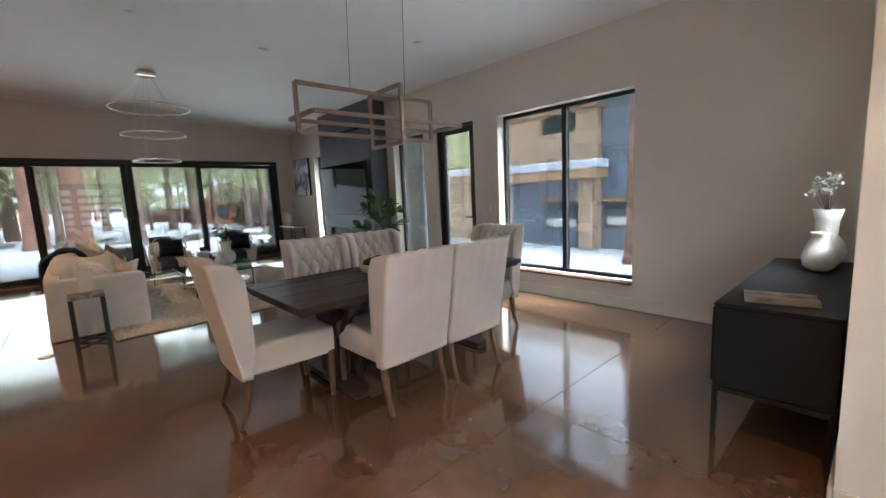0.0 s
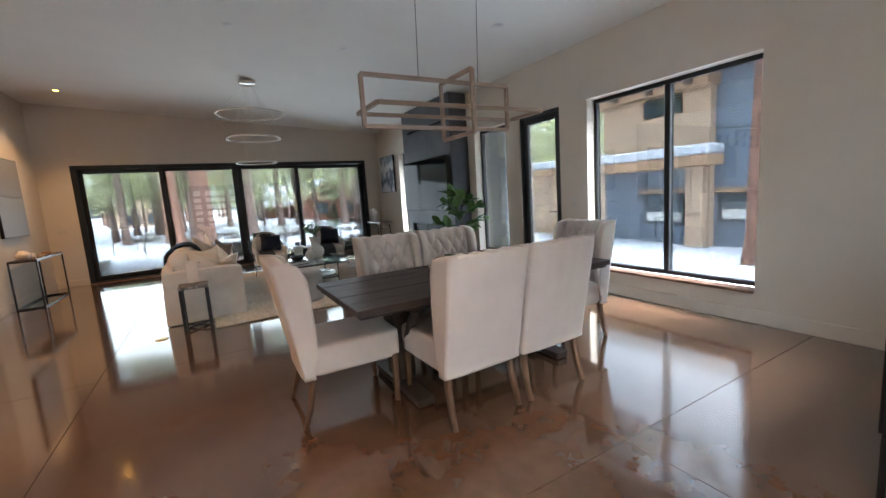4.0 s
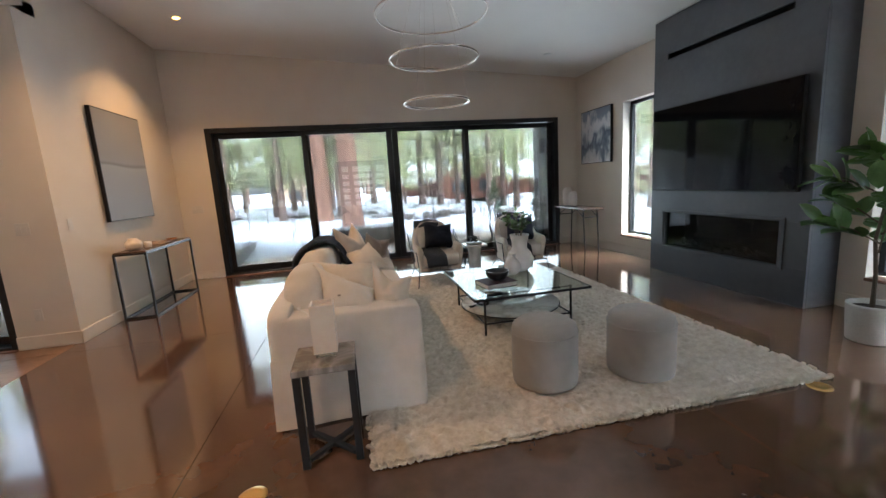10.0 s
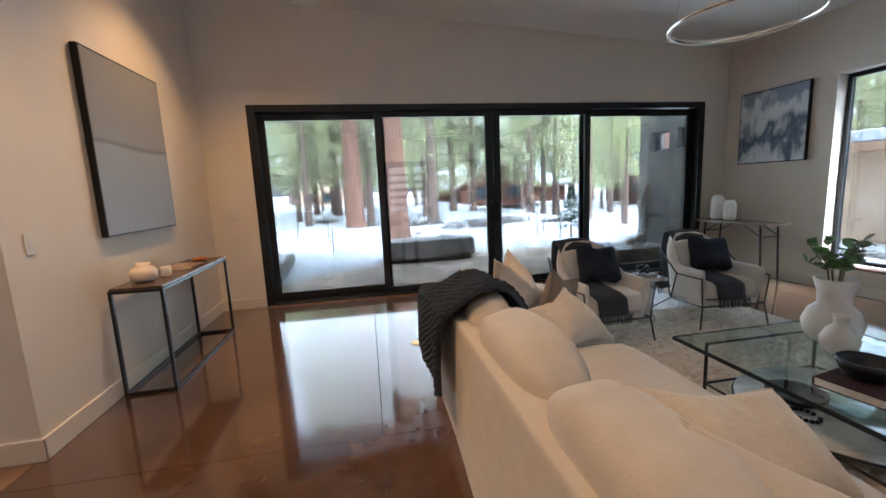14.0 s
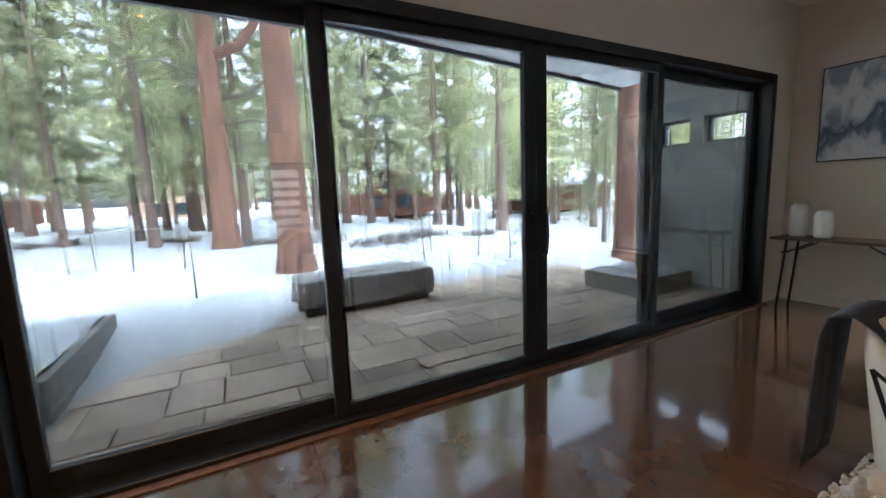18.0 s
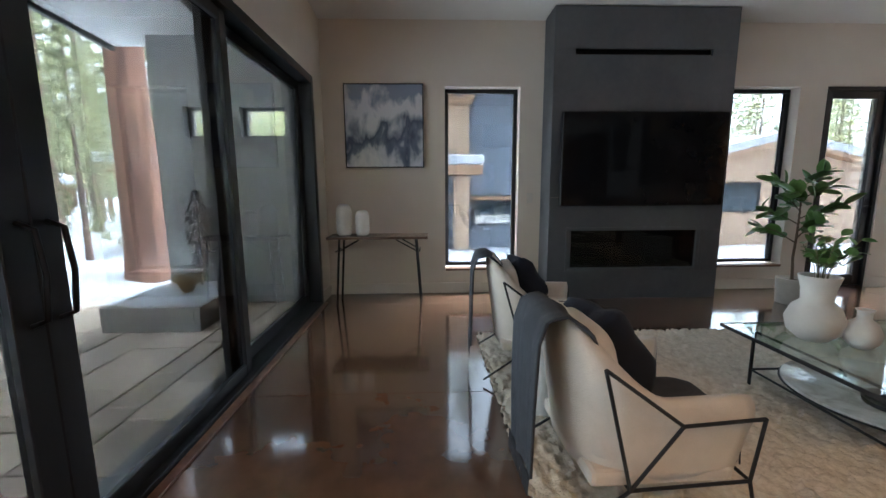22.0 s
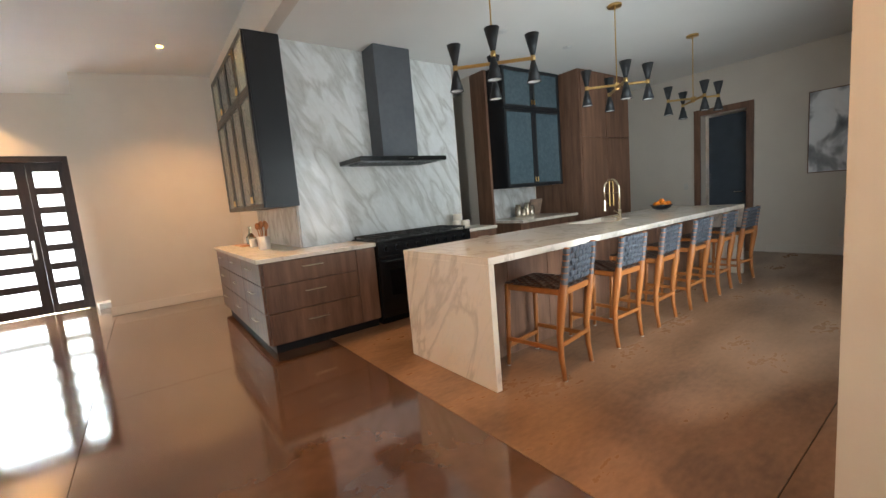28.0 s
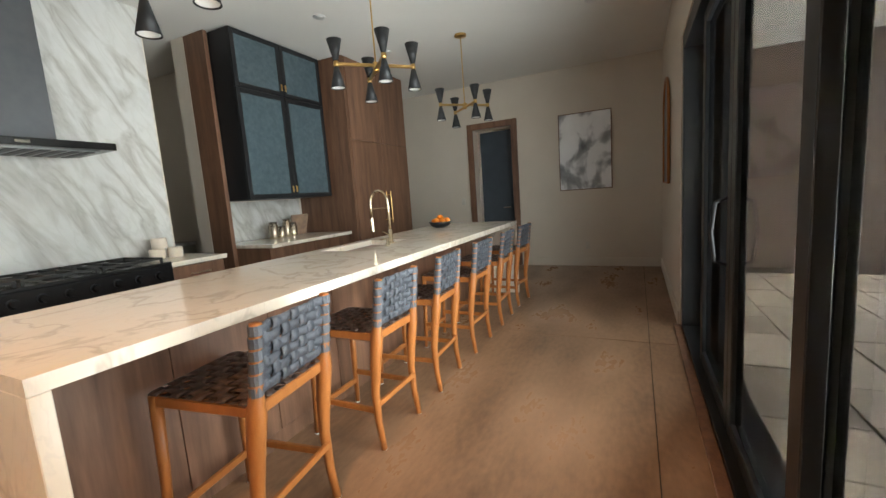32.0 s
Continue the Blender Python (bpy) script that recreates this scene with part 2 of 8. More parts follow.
M_TAP = mk("champagne_nickel", (0.76, 0.65, 0.48), 0.22, 1.0, contrast=0.1)
M_CHROME = mk("polished_nickel", (0.78, 0.74, 0.68), 0.12, 1.0, contrast=0.1)
M_CERAM = mk("white_ceramic", (0.76, 0.73, 0.69), 0.6, col2=(0.68, 0.65, 0.60), scale=10, fine=60)
M_LEAF = mk("glossy_leaf", (0.12, 0.22, 0.055), 0.35, col2=(0.06, 0.13, 0.03), scale=12, island=0.25)
M_SNOW = mk("snow", (0.55, 0.565, 0.60), 0.7, col2=(0.47, 0.49, 0.53), scale=1.2, fine=5, bump=0.8)
M_PAVER = mk("stone_paver", (0.58, 0.46, 0.365), 0.75, col2=(0.37, 0.295, 0.235), scale=4, fine=40, bump=0.4, island=0.36)
M_BARK = mk("pine_bark", (0.32, 0.165, 0.11), 0.95, col2=(0.11, 0.062, 0.047), scale=3.2, fine=15, bump=1.0, stretch=(2.8, 2.8, 0.55), contrast=0.4, island=0.2)
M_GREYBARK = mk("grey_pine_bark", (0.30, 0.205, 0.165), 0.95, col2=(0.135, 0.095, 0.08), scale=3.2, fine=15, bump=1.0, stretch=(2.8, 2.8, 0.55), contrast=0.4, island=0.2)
M_NEEDLE = mk("pine_needles", (0.56, 0.57, 0.34), 0.8, col2=(0.42, 0.43, 0.26), scale=3, fine=20, island=0.3)
leafy(M_NEEDLE, 0.55)
M_CONC = mk("board_concrete", (0.40, 0.40, 0.39), 0.8, col2=(0.32, 0.32, 0.31), scale=2, fine=25, bump=0.3, stretch=(1, 1, 4), island=0.1)
M_PINK = mk("cedar_siding", (0.50, 0.36, 0.25), 0.7, col2=(0.42, 0.29, 0.20), scale=4, fine=40, stretch=(0.5, 0.5, 6), island=0.06)
M_BLUE = mk("slate_blue_panel", (0.165, 0.19, 0.235), 0.6, col2=(0.14, 0.165, 0.205), scale=2, fine=30)
M_BOARD = mk("brown_board", (0.20, 0.145, 0.12), 0.7, col2=(0.145, 0.105, 0.088), scale=6, fine=50, stretch=(4, 4, 0.5), bump=0.2, island=0.12)
M_DOOR = mk("espresso_door", (0.045, 0.028, 0.021), 0.4, col2=(0.028, 0.017, 0.013), fine=40, stretch=(4, 4, 0.6), bump=0.1)
M_INK = mk("slate_door_paint", (0.05, 0.065, 0.085), 0.5, fine=120)
M_PLATE = mk("switch_plastic", (0.66, 0.62, 0.55), 0.4)
M_WHITE = mk("white_paint", (0.78, 0.78, 0.76), 0.5)
M_SOFFIT = mk("soffit_panel", (0.80, 0.80, 0.78), 0.7, fine=40)
M_CABIN = mk("cabin_boards", (0.16, 0.06, 0.035), 0.8, col2=(0.10, 0.04, 0.025), scale=3, stretch=(1, 1, 6))
M_NAVYV = mk("navy_velvet", (0.008, 0.013, 0.028), 0.8, col2=(0.005, 0.008, 0.018), fine=200, bump=0.2, sheen=0.04)
M_WARM = glow("lamp_warm", (1.0, 0.42, 0.045), 1.2)


# ---- mesh helpers ----
def part(name, bm, material, parent=None, label="", smooth=False):
    me = bpy.data.meshes.new(name)
    bmesh.ops.recalc_face_normals(bm, faces=bm.faces)
    if smooth:
        for f in bm.faces:
            f.smooth = True
    bm.to_mesh(me)
    bm.free()
    for m in (material if isinstance(material, (list, tuple)) else [material]):
        me.materials.append(m)
    ob = new(name, me)
    if parent is not None:
        ob.parent = parent
    if label:
        ob["label"] = label
    return ob


def share(name, ob, parent, m):
    """Another object on ob's mesh, under parent, at the pose m."""
    o = new(name, ob.data)
    o.parent = parent
    o.matrix_basis = m
    return o


def thing(name, label, category, at=(0, 0, 0), turn=0.0, group="", kind=""):
    ob = tagged(new(name), label, category, group, kind)
    ob.matrix_basis = pose(*at, 0, 0, turn)
    return ob


def box(x0, x1, y0, y1, z0, z1, bevel=0.0, seg=1, bm=None):
    own = bmesh.new()
    r = bmesh.ops.create_cube(own, size=1.0)
    bmesh.ops.scale(own, vec=(x1 - x0, y1 - y0, z1 - z0), verts=r["verts"])
    bmesh.ops.translate(own, vec=((x0 + x1) / 2, (y0 + y1) / 2, (z0 + z1) / 2), verts=r["verts"])
    if bevel:
        bmesh.ops.bevel(own, geom=own.edges[:], offset=bevel, segments=seg, affect="EDGES", profile=0.6)
    return own if bm is None else join(bm, own)


def join(bm, other, m=None):
    """Pours other into bm, moved by m, and frees it."""
    vs = [bm.verts.new(m @ v.co if m else v.co) for v in other.verts]
    other.verts.index_update()
    for f in other.faces:
        g = bm.faces.new([vs[v.index] for v in f.verts])
        g.smooth, g.material_index = f.smooth, f.material_index
    other.free()
    return bm


def rod(a, b, r=0.01, r2=None, n=10, bm=None):
    """A round bar from a to b."""
    a, b = Vector(a), Vector(b)
    own = bmesh.new()
    bmesh.ops.create_cone(own, cap_ends=True, segments=n, radius1=r, radius2=r if r2 is None else r2, depth=(b - a).length)
    m = Matrix.Translation((a + b) / 2) @ (b - a).to_track_quat("Z", "Y").to_matrix().to_4x4()
    bmesh.ops.transform(own, matrix=m, verts=own.verts)
    return own if bm is None else join(bm, own)


def bar(a, b, w, d, bm=None, bevel=0.002):
    """A square bar from a to b, w by d across."""
    a, b = Vector(a), Vector(b)
    ln = (b - a).length
    own = box(-w / 2, w / 2, -d / 2, d / 2, -ln / 2, ln / 2, bevel)
    m = Matrix.Translation((a + b) / 2) @ (b - a).to_track_quat("Z", "Y").to_matrix().to_4x4()
    bmesh.ops.transform(own, matrix=m, verts=own.verts)
    return own if bm is None else join(bm, own)


def lathe(profile, n=24, bm=None, at=(0, 0, 0)):
    """A turned body from (radius, height) pairs."""
    own = bmesh.new()
    rings = []
    for r, z in profile:
        rings.append([own.verts.new((at[0] + max(r, 1e-4) * math.cos(2 * math.pi * k / n), at[1] + max(r, 1e-4) * math.sin(2 * math.pi * k / n), at[2] + z)) for k in range(n)])
    for p, q in zip(rings, rings[1:]):
        for k in range(n):
            own.faces.new((p[k], p[(k + 1) % n], q[(k + 1) % n], q[k]))
    own.faces.new(rings[0][::-1])
    own.faces.new(rings[-1])
    for f in own.faces:
        f.smooth = True
    return own if bm is None else join(bm, own)


def hoop(r, w, h, z, n=72):
    """A flat band bent to a circle: r its middle radius, w by h across."""
    own, rings = bmesh.new(), []
    for k in range(n):
        a = 2 * math.pi * k / n
        rings.append([own.verts.new(((r + dx) * math.cos(a), (r + dx) * math.sin(a), z + dz)) for dx, dz in ((-w / 2, -h / 2), (w / 2, -h / 2), (w / 2, h / 2), (-w / 2, h / 2))])
    for p, q in zip(rings, rings[1:] + rings[:1]):
        for k in range(4):
            own.faces.new((p[k], p[(k + 1) % 4], q[(k + 1) % 4], q[k]))
    return own


def tube(points, r, n=8, closed=False, bm=None):
    """A round tube along points."""
    pts = [Vector(p) for p in points]
    own = bmesh.new()
    rings, up, m = [], None, len(pts)
    for i, p in enumerate(pts):
        a = pts[(i - 1) % m] if closed or i else p
        b = pts[(i + 1) % m] if closed or i < m - 1 else p
        d = (b - a).normalized()
        if up is None:
            up = d.orthogonal().normalized()
        up = (up - d * up.dot(d)).normalized()
        side = d.cross(up)
        rr = r[i] if isinstance(r, (list, tuple)) else r
        rings.append([own.verts.new(p + rr * (math.cos(2 * math.pi * k / n) * up + math.sin(2 * math.pi * k / n) * side)) for k in range(n)])
    for p, q in (zip(rings, rings[1:] + rings[:1]) if closed else zip(rings, rings[1:])):
        for k in range(n):
            own.faces.new((p[k], p[(k + 1) % n], q[(k + 1) % n], q[k]))
    if not closed:
        own.faces.new(rings[0][::-1])
        own.faces.new(rings[-1])
    for f in own.faces:
        f.smooth = True
    return own if bm is None else join(bm, own)


def soft(sx, sy, sz, e1=0.35, e2=0.35, nu=28, nv=14, wobble=0.0, seed=0, dent=None):
    """A padded body: a superellipsoid sx by sy by sz across, on its centre."""
    own = bmesh.new()

    def sg(v, e):
        return math.copysign(abs(v) ** e, v)
    rings = []
    for j in range(1, nv):
        v = -math.pi / 2 + math.pi * j / nv
        ring = []
        for i in range(nu):
            u = 2 * math.pi * i / nu
            p = Vector((sx / 2 * sg(math.cos(v), e1) * sg(math.cos(u), e2), sy / 2 * sg(math.cos(v), e1) * sg(math.sin(u), e2), sz / 2 * sg(math.sin(v), e1)))
            if wobble:
                p += p.normalized() * wobble * noise.noise(p * 5 + Vector((seed * 7.3, 0, 0)))
            if dent:
                p = dent(p)
            ring.append(own.verts.new(p))
        rings.append(ring)
    for p, q in zip(rings, rings[1:]):
        for k in range(nu):
            own.faces.new((p[k], p[(k + 1) % nu], q[(k + 1) % nu], q[k]))
    own.faces.new(rings[0][::-1])
    own.faces.new(rings[-1])
    for f in own.faces:
        f.smooth = True
    return own


def moved(bm, m):
    bmesh.ops.transform(bm, matrix=m, verts=bm.verts)
    return bm


def pillow(w, h, t, seed=0, chop=0.0):
    """A square cushion with pointed ears and a seam, standing in the xz plane. chop: how deep its top is dented."""
    own, n = bmesh.new(), 20
    grid = {}
    for s in (-1, 1):
        for i in range(n + 1):
            for j in range(n + 1):
                a, b = 2 * i / n - 1, 2 * j / n - 1
                edge = i in (0, n) or j in (0, n)
                if edge and s == 1:
                    grid[s, i, j] = grid[-1, i, j]
                    continue
                px = a * (1 - 0.08 * (1 - b * b) * a * a)
                pz = b * (1 - 0.08 * (1 - a * a) * b * b)
                fat = (1 - abs(a) ** 3.8) ** 0.52 * (1 - abs(b) ** 3.8) ** 0.52 * (1.12 - 0.25 * b)
                wr = noise.noise(Vector((a * 1.7 + seed * 5, b * 1.7, s * 0.6)))
                fine = noise.noise(Vector((a * 4.5 + seed, b * 4.5, s)))
                dent = chop * h * max(0.0, 1 - 1.35 * abs(a)) ** 1.3 * ((b + 1) / 2) ** 2
                crease = (1 - 0.45 * chop * 3 * math.exp(-(a * 4.5) ** 2) * max(0, b + 0.3))
                low = 0.06 * h * (1 - a * a) * max(0, -b) ** 3
                grid[s, i, j] = own.verts.new((px * w / 2 + 0.008 * wr, s * t / 2 * fat * crease + (0.018 * wr + 0.007 * fine if not edge else 0.004 * wr), h / 2 * pz + h / 2 - dent + low + 0.006 * fine))
    for s in (-1, 1):
        for i in range(n):
            for j in range(n):
                f = own.faces.new((grid[s, i, j], grid[s, i + 1, j], grid[s, i + 1, j + 1], grid[s, i, j + 1]))
                f.smooth = True
    return own


def wall_with(name, axis, at0, at1, u0, u1, z0, z1, holes, material, label, top=None):
    """A wall along x or y from u0 to u1, between at0 and at1 across, with holes (u0, u1, z0, z1). top(u): the height of a raked head."""
    bm = bmesh.new()
    cuts = sorted({u0, u1, *(h[0] for h in holes), *(h[1] for h in holes)})

    def block(a, b, c, d):
        hi = (top(a), top(b)) if (top and d == z1) else (d, d)
        lo, vs = (c, c), []
        for q in (at0, at1):
            for u, zz in ((a, lo[0]), (b, lo[1]), (b, hi[1]), (a, hi[0])):
                vs.append(bm.verts.new((u, q, zz) if axis == "x" else (q, u, zz)))
        for f in ((0, 1, 2, 3), (7, 6, 5, 4), (0, 4, 5, 1), (1, 5, 6, 2), (2, 6, 7, 3), (3, 7, 4, 0)):
            bm.faces.new([vs[k] for k in f])
    for a, b in zip(cuts, cuts[1:]):
        hs = sorted([h for h in holes if h[0] <= a + 1e-6 and h[1] >= b - 1e-6], key=lambda h: h[2])
        lo = z0
        for h in hs:
            if h[2] > lo + 1e-6:
                block(a, b, lo, h[2])
            lo = h[3]
        if lo < z1:
            block(a, b, lo, z1)
    bmesh.ops.remove_doubles(bm, verts=bm.verts, dist=1e-5)
    return tagged(part(name, bm, material), label, "wall", kind="structure")


def ceil_z(x):
    return 3.13 + 0.068 * (4.45 - x)


# ---- the shell ----
def slabs():
    base = tagged(part("floor", join(box(-2.64, 4.7, -0.75, 11.2, -0.20, -0.006), box(-9.6, -2.64, 1.6, 8.4, -0.20, -0.006)), M_JOINT), "polished brown stained concrete floor with saw-cut joints", "floor", kind="structure")
    xs, ys, g = [-9.6, -6.1, -2.64, -0.78, 2.0, 4.7], [-0.75, 1.45, 4.45, 7.9, 11.2], 0.0025
    for a, b in zip(xs, xs[1:]):
        for c, d in zip(ys, ys[1:]):
            if b < -2:
                c, d = max(c, 1.6), min(d, 8.4)
                if d - c < 0.2:
                    continue
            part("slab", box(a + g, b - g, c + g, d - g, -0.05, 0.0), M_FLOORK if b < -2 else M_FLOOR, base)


EAST_HOLES = [(1.89, 3.76, 0.28, 2.42), (4.22, 5.04, 0.0, 2.44), (5.37, 6.24, 0.28, 2.43), (8.70, 9.57, 0.28, 2.42)]
wall_with("wall_east", "y", 4.45, 4.70, -0.2, 11.2, 0, 3.5, EAST_HOLES, M_WALL, "long greige painted wall with tall windows")
wall_with("wall_north", "x", 10.97, 11.20, -2.6, 4.45, 0, 3.8, [(-2.08, 4.06, 0, 2.42)], M_WALL, "greige painted wall around a wide sliding door", top=lambda u: ceil_z(u) + 0.05)
wall_with("wall_stub", "y", -2.85, -2.60, 8.15, 11.2, 0, 3.7, [], M_WALL, "greige painted wall beside a console table")
wall_with("wall_kitchen_north", "x", 8.15, 8.40, -9.6, -2.85, 0, 3.7, [(-6.60, -3.13, 0, 2.42)], M_WALL, "greige kitchen wall around a sliding patio door")
wall_with("wall_west", "y", -9.60, -9.40, 3.4, 8.15, 0, 3.3, [(5.25, 5.93, 0, 2.36)], M_WALL, "greige kitchen end wall with a doorway")
wall_with("wall_range", "x", 3.60, 3.86, -4.95, -2.65, 0, 3.7, [], M_WALL, "wall block behind the range")
wall_with("wall_bar", "y", -2.90, -2.65, 0.65, 3.60, 0, 3.7, [], M_WALL, "greige painted wall behind the bar cabinets")
wall_with("wall_entry_west", "x", 0.40, 0.65, -2.90, -0.75, 0, 3.7, [], M_WALL, "warm lit greige wall beside the front door")
wall_with("wall_entry_return", "y", -1.0, -0.75, -0.5, 0.40, 0, 3.7, [], M_WALL, "entry recess side wall")
wall_with("wall_front", "x", -0.75, -0.50, -1.0, 2.45, 0, 3.7, [(-0.475, 1.74, 0, 2.50)], M_WALL, "front wall around the entry door")
wall_with("wall_south", "x", -0.20, 0.09, 2.10, 4.45, 0, 3.5, [(2.96, 3.86, 1.22, 2.46)], M_WALL, "greige dining room wall with a small window")
wall_with("wall_entry_east", "y", 2.10, 2.45, -0.5, -0.2, 0, 3.5, [], M_WALL, "short return wall of the entry recess")
wall_with("wall_cabinet_back", "x", 3.40, 3.60, -9.4, -5.5, 0, 3.3, [], M_WALL, "wall behind the tall cabinets")
wall_with("wall_pantry_back", "x", 1.60, 1.80, -9.6, -2.9, 0, 3.3, [], M_WALL, "pale pantry back wall")
wall_with("wall_pantry_west", "y", -6.3, -6.1, 1.8, 3.4, 0, 3.3, [], M_WALL, "pale pantry side wall")


def raked(x0, x1, y0, y1, name, label):
    bm = bmesh.new()
    v = [bm.verts.new((x, y, ceil_z(x) + dz)) for dz in (0, 0.2) for x, y in ((x0, y0), (x1, y0), (x1, y1), (x0, y1))]
    for f in ((3, 2, 1, 0), (4, 5, 6, 7), (0, 1, 5, 4), (1, 2, 6, 5), (2, 3, 7, 6), (3, 0, 4, 7)):
        bm.faces.new([v[k] for k in f])
    return tagged(part(name, bm, M_CEIL), label, "ceiling", kind="structure")


raked(-2.9, 4.75, -0.8, 11.25, "ceiling_living", "gently sloping matte white ceiling")
tagged(part("ceiling_kitchen", box(-9.65, -2.60, 1.55, 8.45, 3.10, 3.22), M_CEIL), "flat matte white kitchen ceiling", "ceiling", kind="structure")
wall_with("wall_soffit", "y", -2.62, -2.50, 0.65, 8.15, 3.10, 3.66, [], M_WALL, "dropped soffit edge over the kitchen")


def baseboard(name, *b):
    tagged(part(name, box(*b, 0.004), M_TRIM), "painted baseboard matching the wall", "baseboard", kind="structure")


for k, (a, b) in enumerate(((0.05, 4.22), (5.04, 6.42), (8.44, 10.97))):
    baseboard("baseboard_east", 4.432, 4.449, a, b, 0.0, 0.13)
baseboard("baseboard_north", -2.6, -2.08, 10.952, 10.969, 0.0, 0.13)
baseboard("baseboard_north", 4.06, 4.43, 10.952, 10.969, 0.0, 0.13)
baseboard("baseboard_stub", -2.599, -2.582, 8.133, 10.95, 0.0, 0.13)
baseboard("baseboard_stub", -3.13, -2.582, 8.132, 8.149, 0.0, 0.13)
baseboard("baseboard_kitchen", -9.38, -6.60, 8.132, 8.149, 0.0, 0.13)
baseboard("baseboard_west", -9.399, -9.382, 6.20, 8.13, 0.0, 0.13)
baseboard("baseboard_entry", -2.64, -0.732, 0.651, 0.668, 0.0, 0.13)
baseboard("baseboard_south", 2.082, 4.43, 0.091, 0.108, 0.0, 0.13)
baseboard("baseboard_south", 2.082, 2.099, -0.5, 0.09, 0.0, 0.13)


# ---- windows and doors ----
def window_e(name, label, y0, y1, z0, z1, mull=(), axis="e"):
    """A black-framed fixed window in the east wall, set back in its reveal."""
    w = tagged(new(name), label, "window", kind="structure")
    f = 0.045
    part("window_frame", box(4.585, 4.645, y0, y1, z0 + 0.03, z0 + 0.03 + f, 0.003), M_BLACK, w)
    part("window_frame", box(4.585, 4.645, y0, y1, z1 - f, z1, 0.003), M_BLACK, w)
    for a in (y0, y1 - f):
        part("window_frame", box(4.585, 4.645, a, a + f, z0 + 0.03 + f, z1 - f, 0.003), M_BLACK, w)
    edges = [y0 + f, *(v for m in mull for v in (m - 0.03, m + 0.03)), y1 - f]
    for m in mull:
        part("mullion", box(4.575, 4.655, m - 0.03, m + 0.03, z0 + 0.03 + f, z1 - f, 0.003), M_BLACK, w)
    for a, b in zip(edges[::2], edges[1::2]):
        p = part("pane", box(4.612, 4.618, a, b, z0 + 0.03 + f, z1 - f), M_GLASS, w)
        p.visible_shadow = False
    part("window_sill", box(4.425, 4.585, y0 + 0.002, y1 - 0.002, z0, z0 + 0.028, 0.004), M_WALNUT, w, "dark stained timber sill")
    return w


window_e("window_1", "tall black-framed window beside the fireplace", 8.70, 9.57, 0.28, 2.42)
window_e("window_2", "tall black-framed window behind the fig tree", 5.37, 6.24, 0.28, 2.43)
window_e("window_3", "wide black-framed window with one mullion", 1.89, 3.76, 0.28, 2.42, (2.80,))

win4 = tagged(new("window_4"), "small square black-framed window over the sideboard", "window", kind="structure")
for b in ((2.96, 3.86, -0.11, -0.05, 1.22, 1.27), (2.96, 3.86, -0.11, -0.05, 2.41, 2.46), (2.96, 3.01, -0.11, -0.05, 1.27, 2.41), (3.81, 3.86, -0.11, -0.05, 1.27, 2.41)):
    part("window_frame", box(*b, 0.003), M_BLACK, win4)
part("pane", box(3.01, 3.81, -0.083, -0.077, 1.27, 2.41), M_GLASS, win4).visible_shadow = False

gdoor = tagged(new("door_1"), "full-height black-framed glass patio door, shut", "door", kind="structure")
for b in ((4.47, 4.58, 4.22, 4.26, 0.0, 2.44), (4.47, 4.58, 5.00, 5.04, 0.0, 2.44), (4.47, 4.58, 4.26, 5.00, 2.40, 2.44), (4.47, 4.58, 4.26, 5.00, 0.0, 0.02)):
    part("door_frame", box(*b, 0.003), M_BLACK, gdoor)
for b in ((4.50, 4.55, 4.262, 4.35, 0.022, 2.398), (4.50, 4.55, 4.91, 4.998, 0.022, 2.398), (4.50, 4.55, 4.35, 4.91, 2.31, 2.398), (4.50, 4.55, 4.35, 4.91, 0.022, 0.15)):
    part("stile", box(*b, 0.003), M_BLACK, gdoor)
part("pane", box(4.522, 4.528, 4.35, 4.91, 0.15, 2.31), M_GLASS, gdoor).visible_shadow = False
hd = rod((4.50, 4.31, 1.02), (4.43, 4.31, 1.02), 0.011)
rod((4.435, 4.31, 1.02), (4.435, 4.43, 1.02), 0.009, bm=hd)
box(4.488, 4.50, 4.285, 4.335, 0.93, 1.11, 0.003, bm=hd)
part("door_handle", hd, M_DARKM, gdoor)
for z in (0.3, 1.25, 2.15):
    part("hinge", rod((4.492, 5.0, z - 0.05), (4.492, 5.0, z + 0.05), 0.012), M_DARKM, gdoor)


def panel(parent, axis, a, b, d, t, z0, z1, side, top, bottom):
    """A sliding leaf: two stiles, two rails, a pane. d: its middle across; t: its thickness."""
    def bx(u0, u1, q0, q1, w0, w1):
        return box(u0, u1, q0, q1, w0, w1, 0.004) if axis == "x" else box(q0, q1, u0, u1, w0, w1, 0.004)
    part("stile", bx(a, a + side[0], d - t / 2, d + t / 2, z0, z1), M_BLACK, parent)
    part("stile", bx(b - side[1], b, d - t / 2, d + t / 2, z0, z1), M_BLACK, parent)
    part("rail", bx(a + side[0], b - side[1], d - t / 2, d + t / 2, z1 - top, z1), M_BLACK, parent)
    part("rail", bx(a + side[0], b - side[1], d - t / 2, d + t / 2, z0, z0 + bottom), M_BLACK, parent)
    part("pane", bx(a + side[0], b - side[1], d - 0.004, d + 0.004, z0 + bottom, z1 - top), M_GLASS, parent).visible_shadow = False


def pull(parent, x, y, z, s=-1):
    pts = [(x, y, z - 0.16), (x, y + s * 0.05, z - 0.14), (x, y + s * 0.065, z), (x, y + s * 0.05, z + 0.14), (x, y, z + 0.16)]
    part("door_handle", tube(pts, 0.009, 8), M_DARKM, parent, "curved black pull handle")


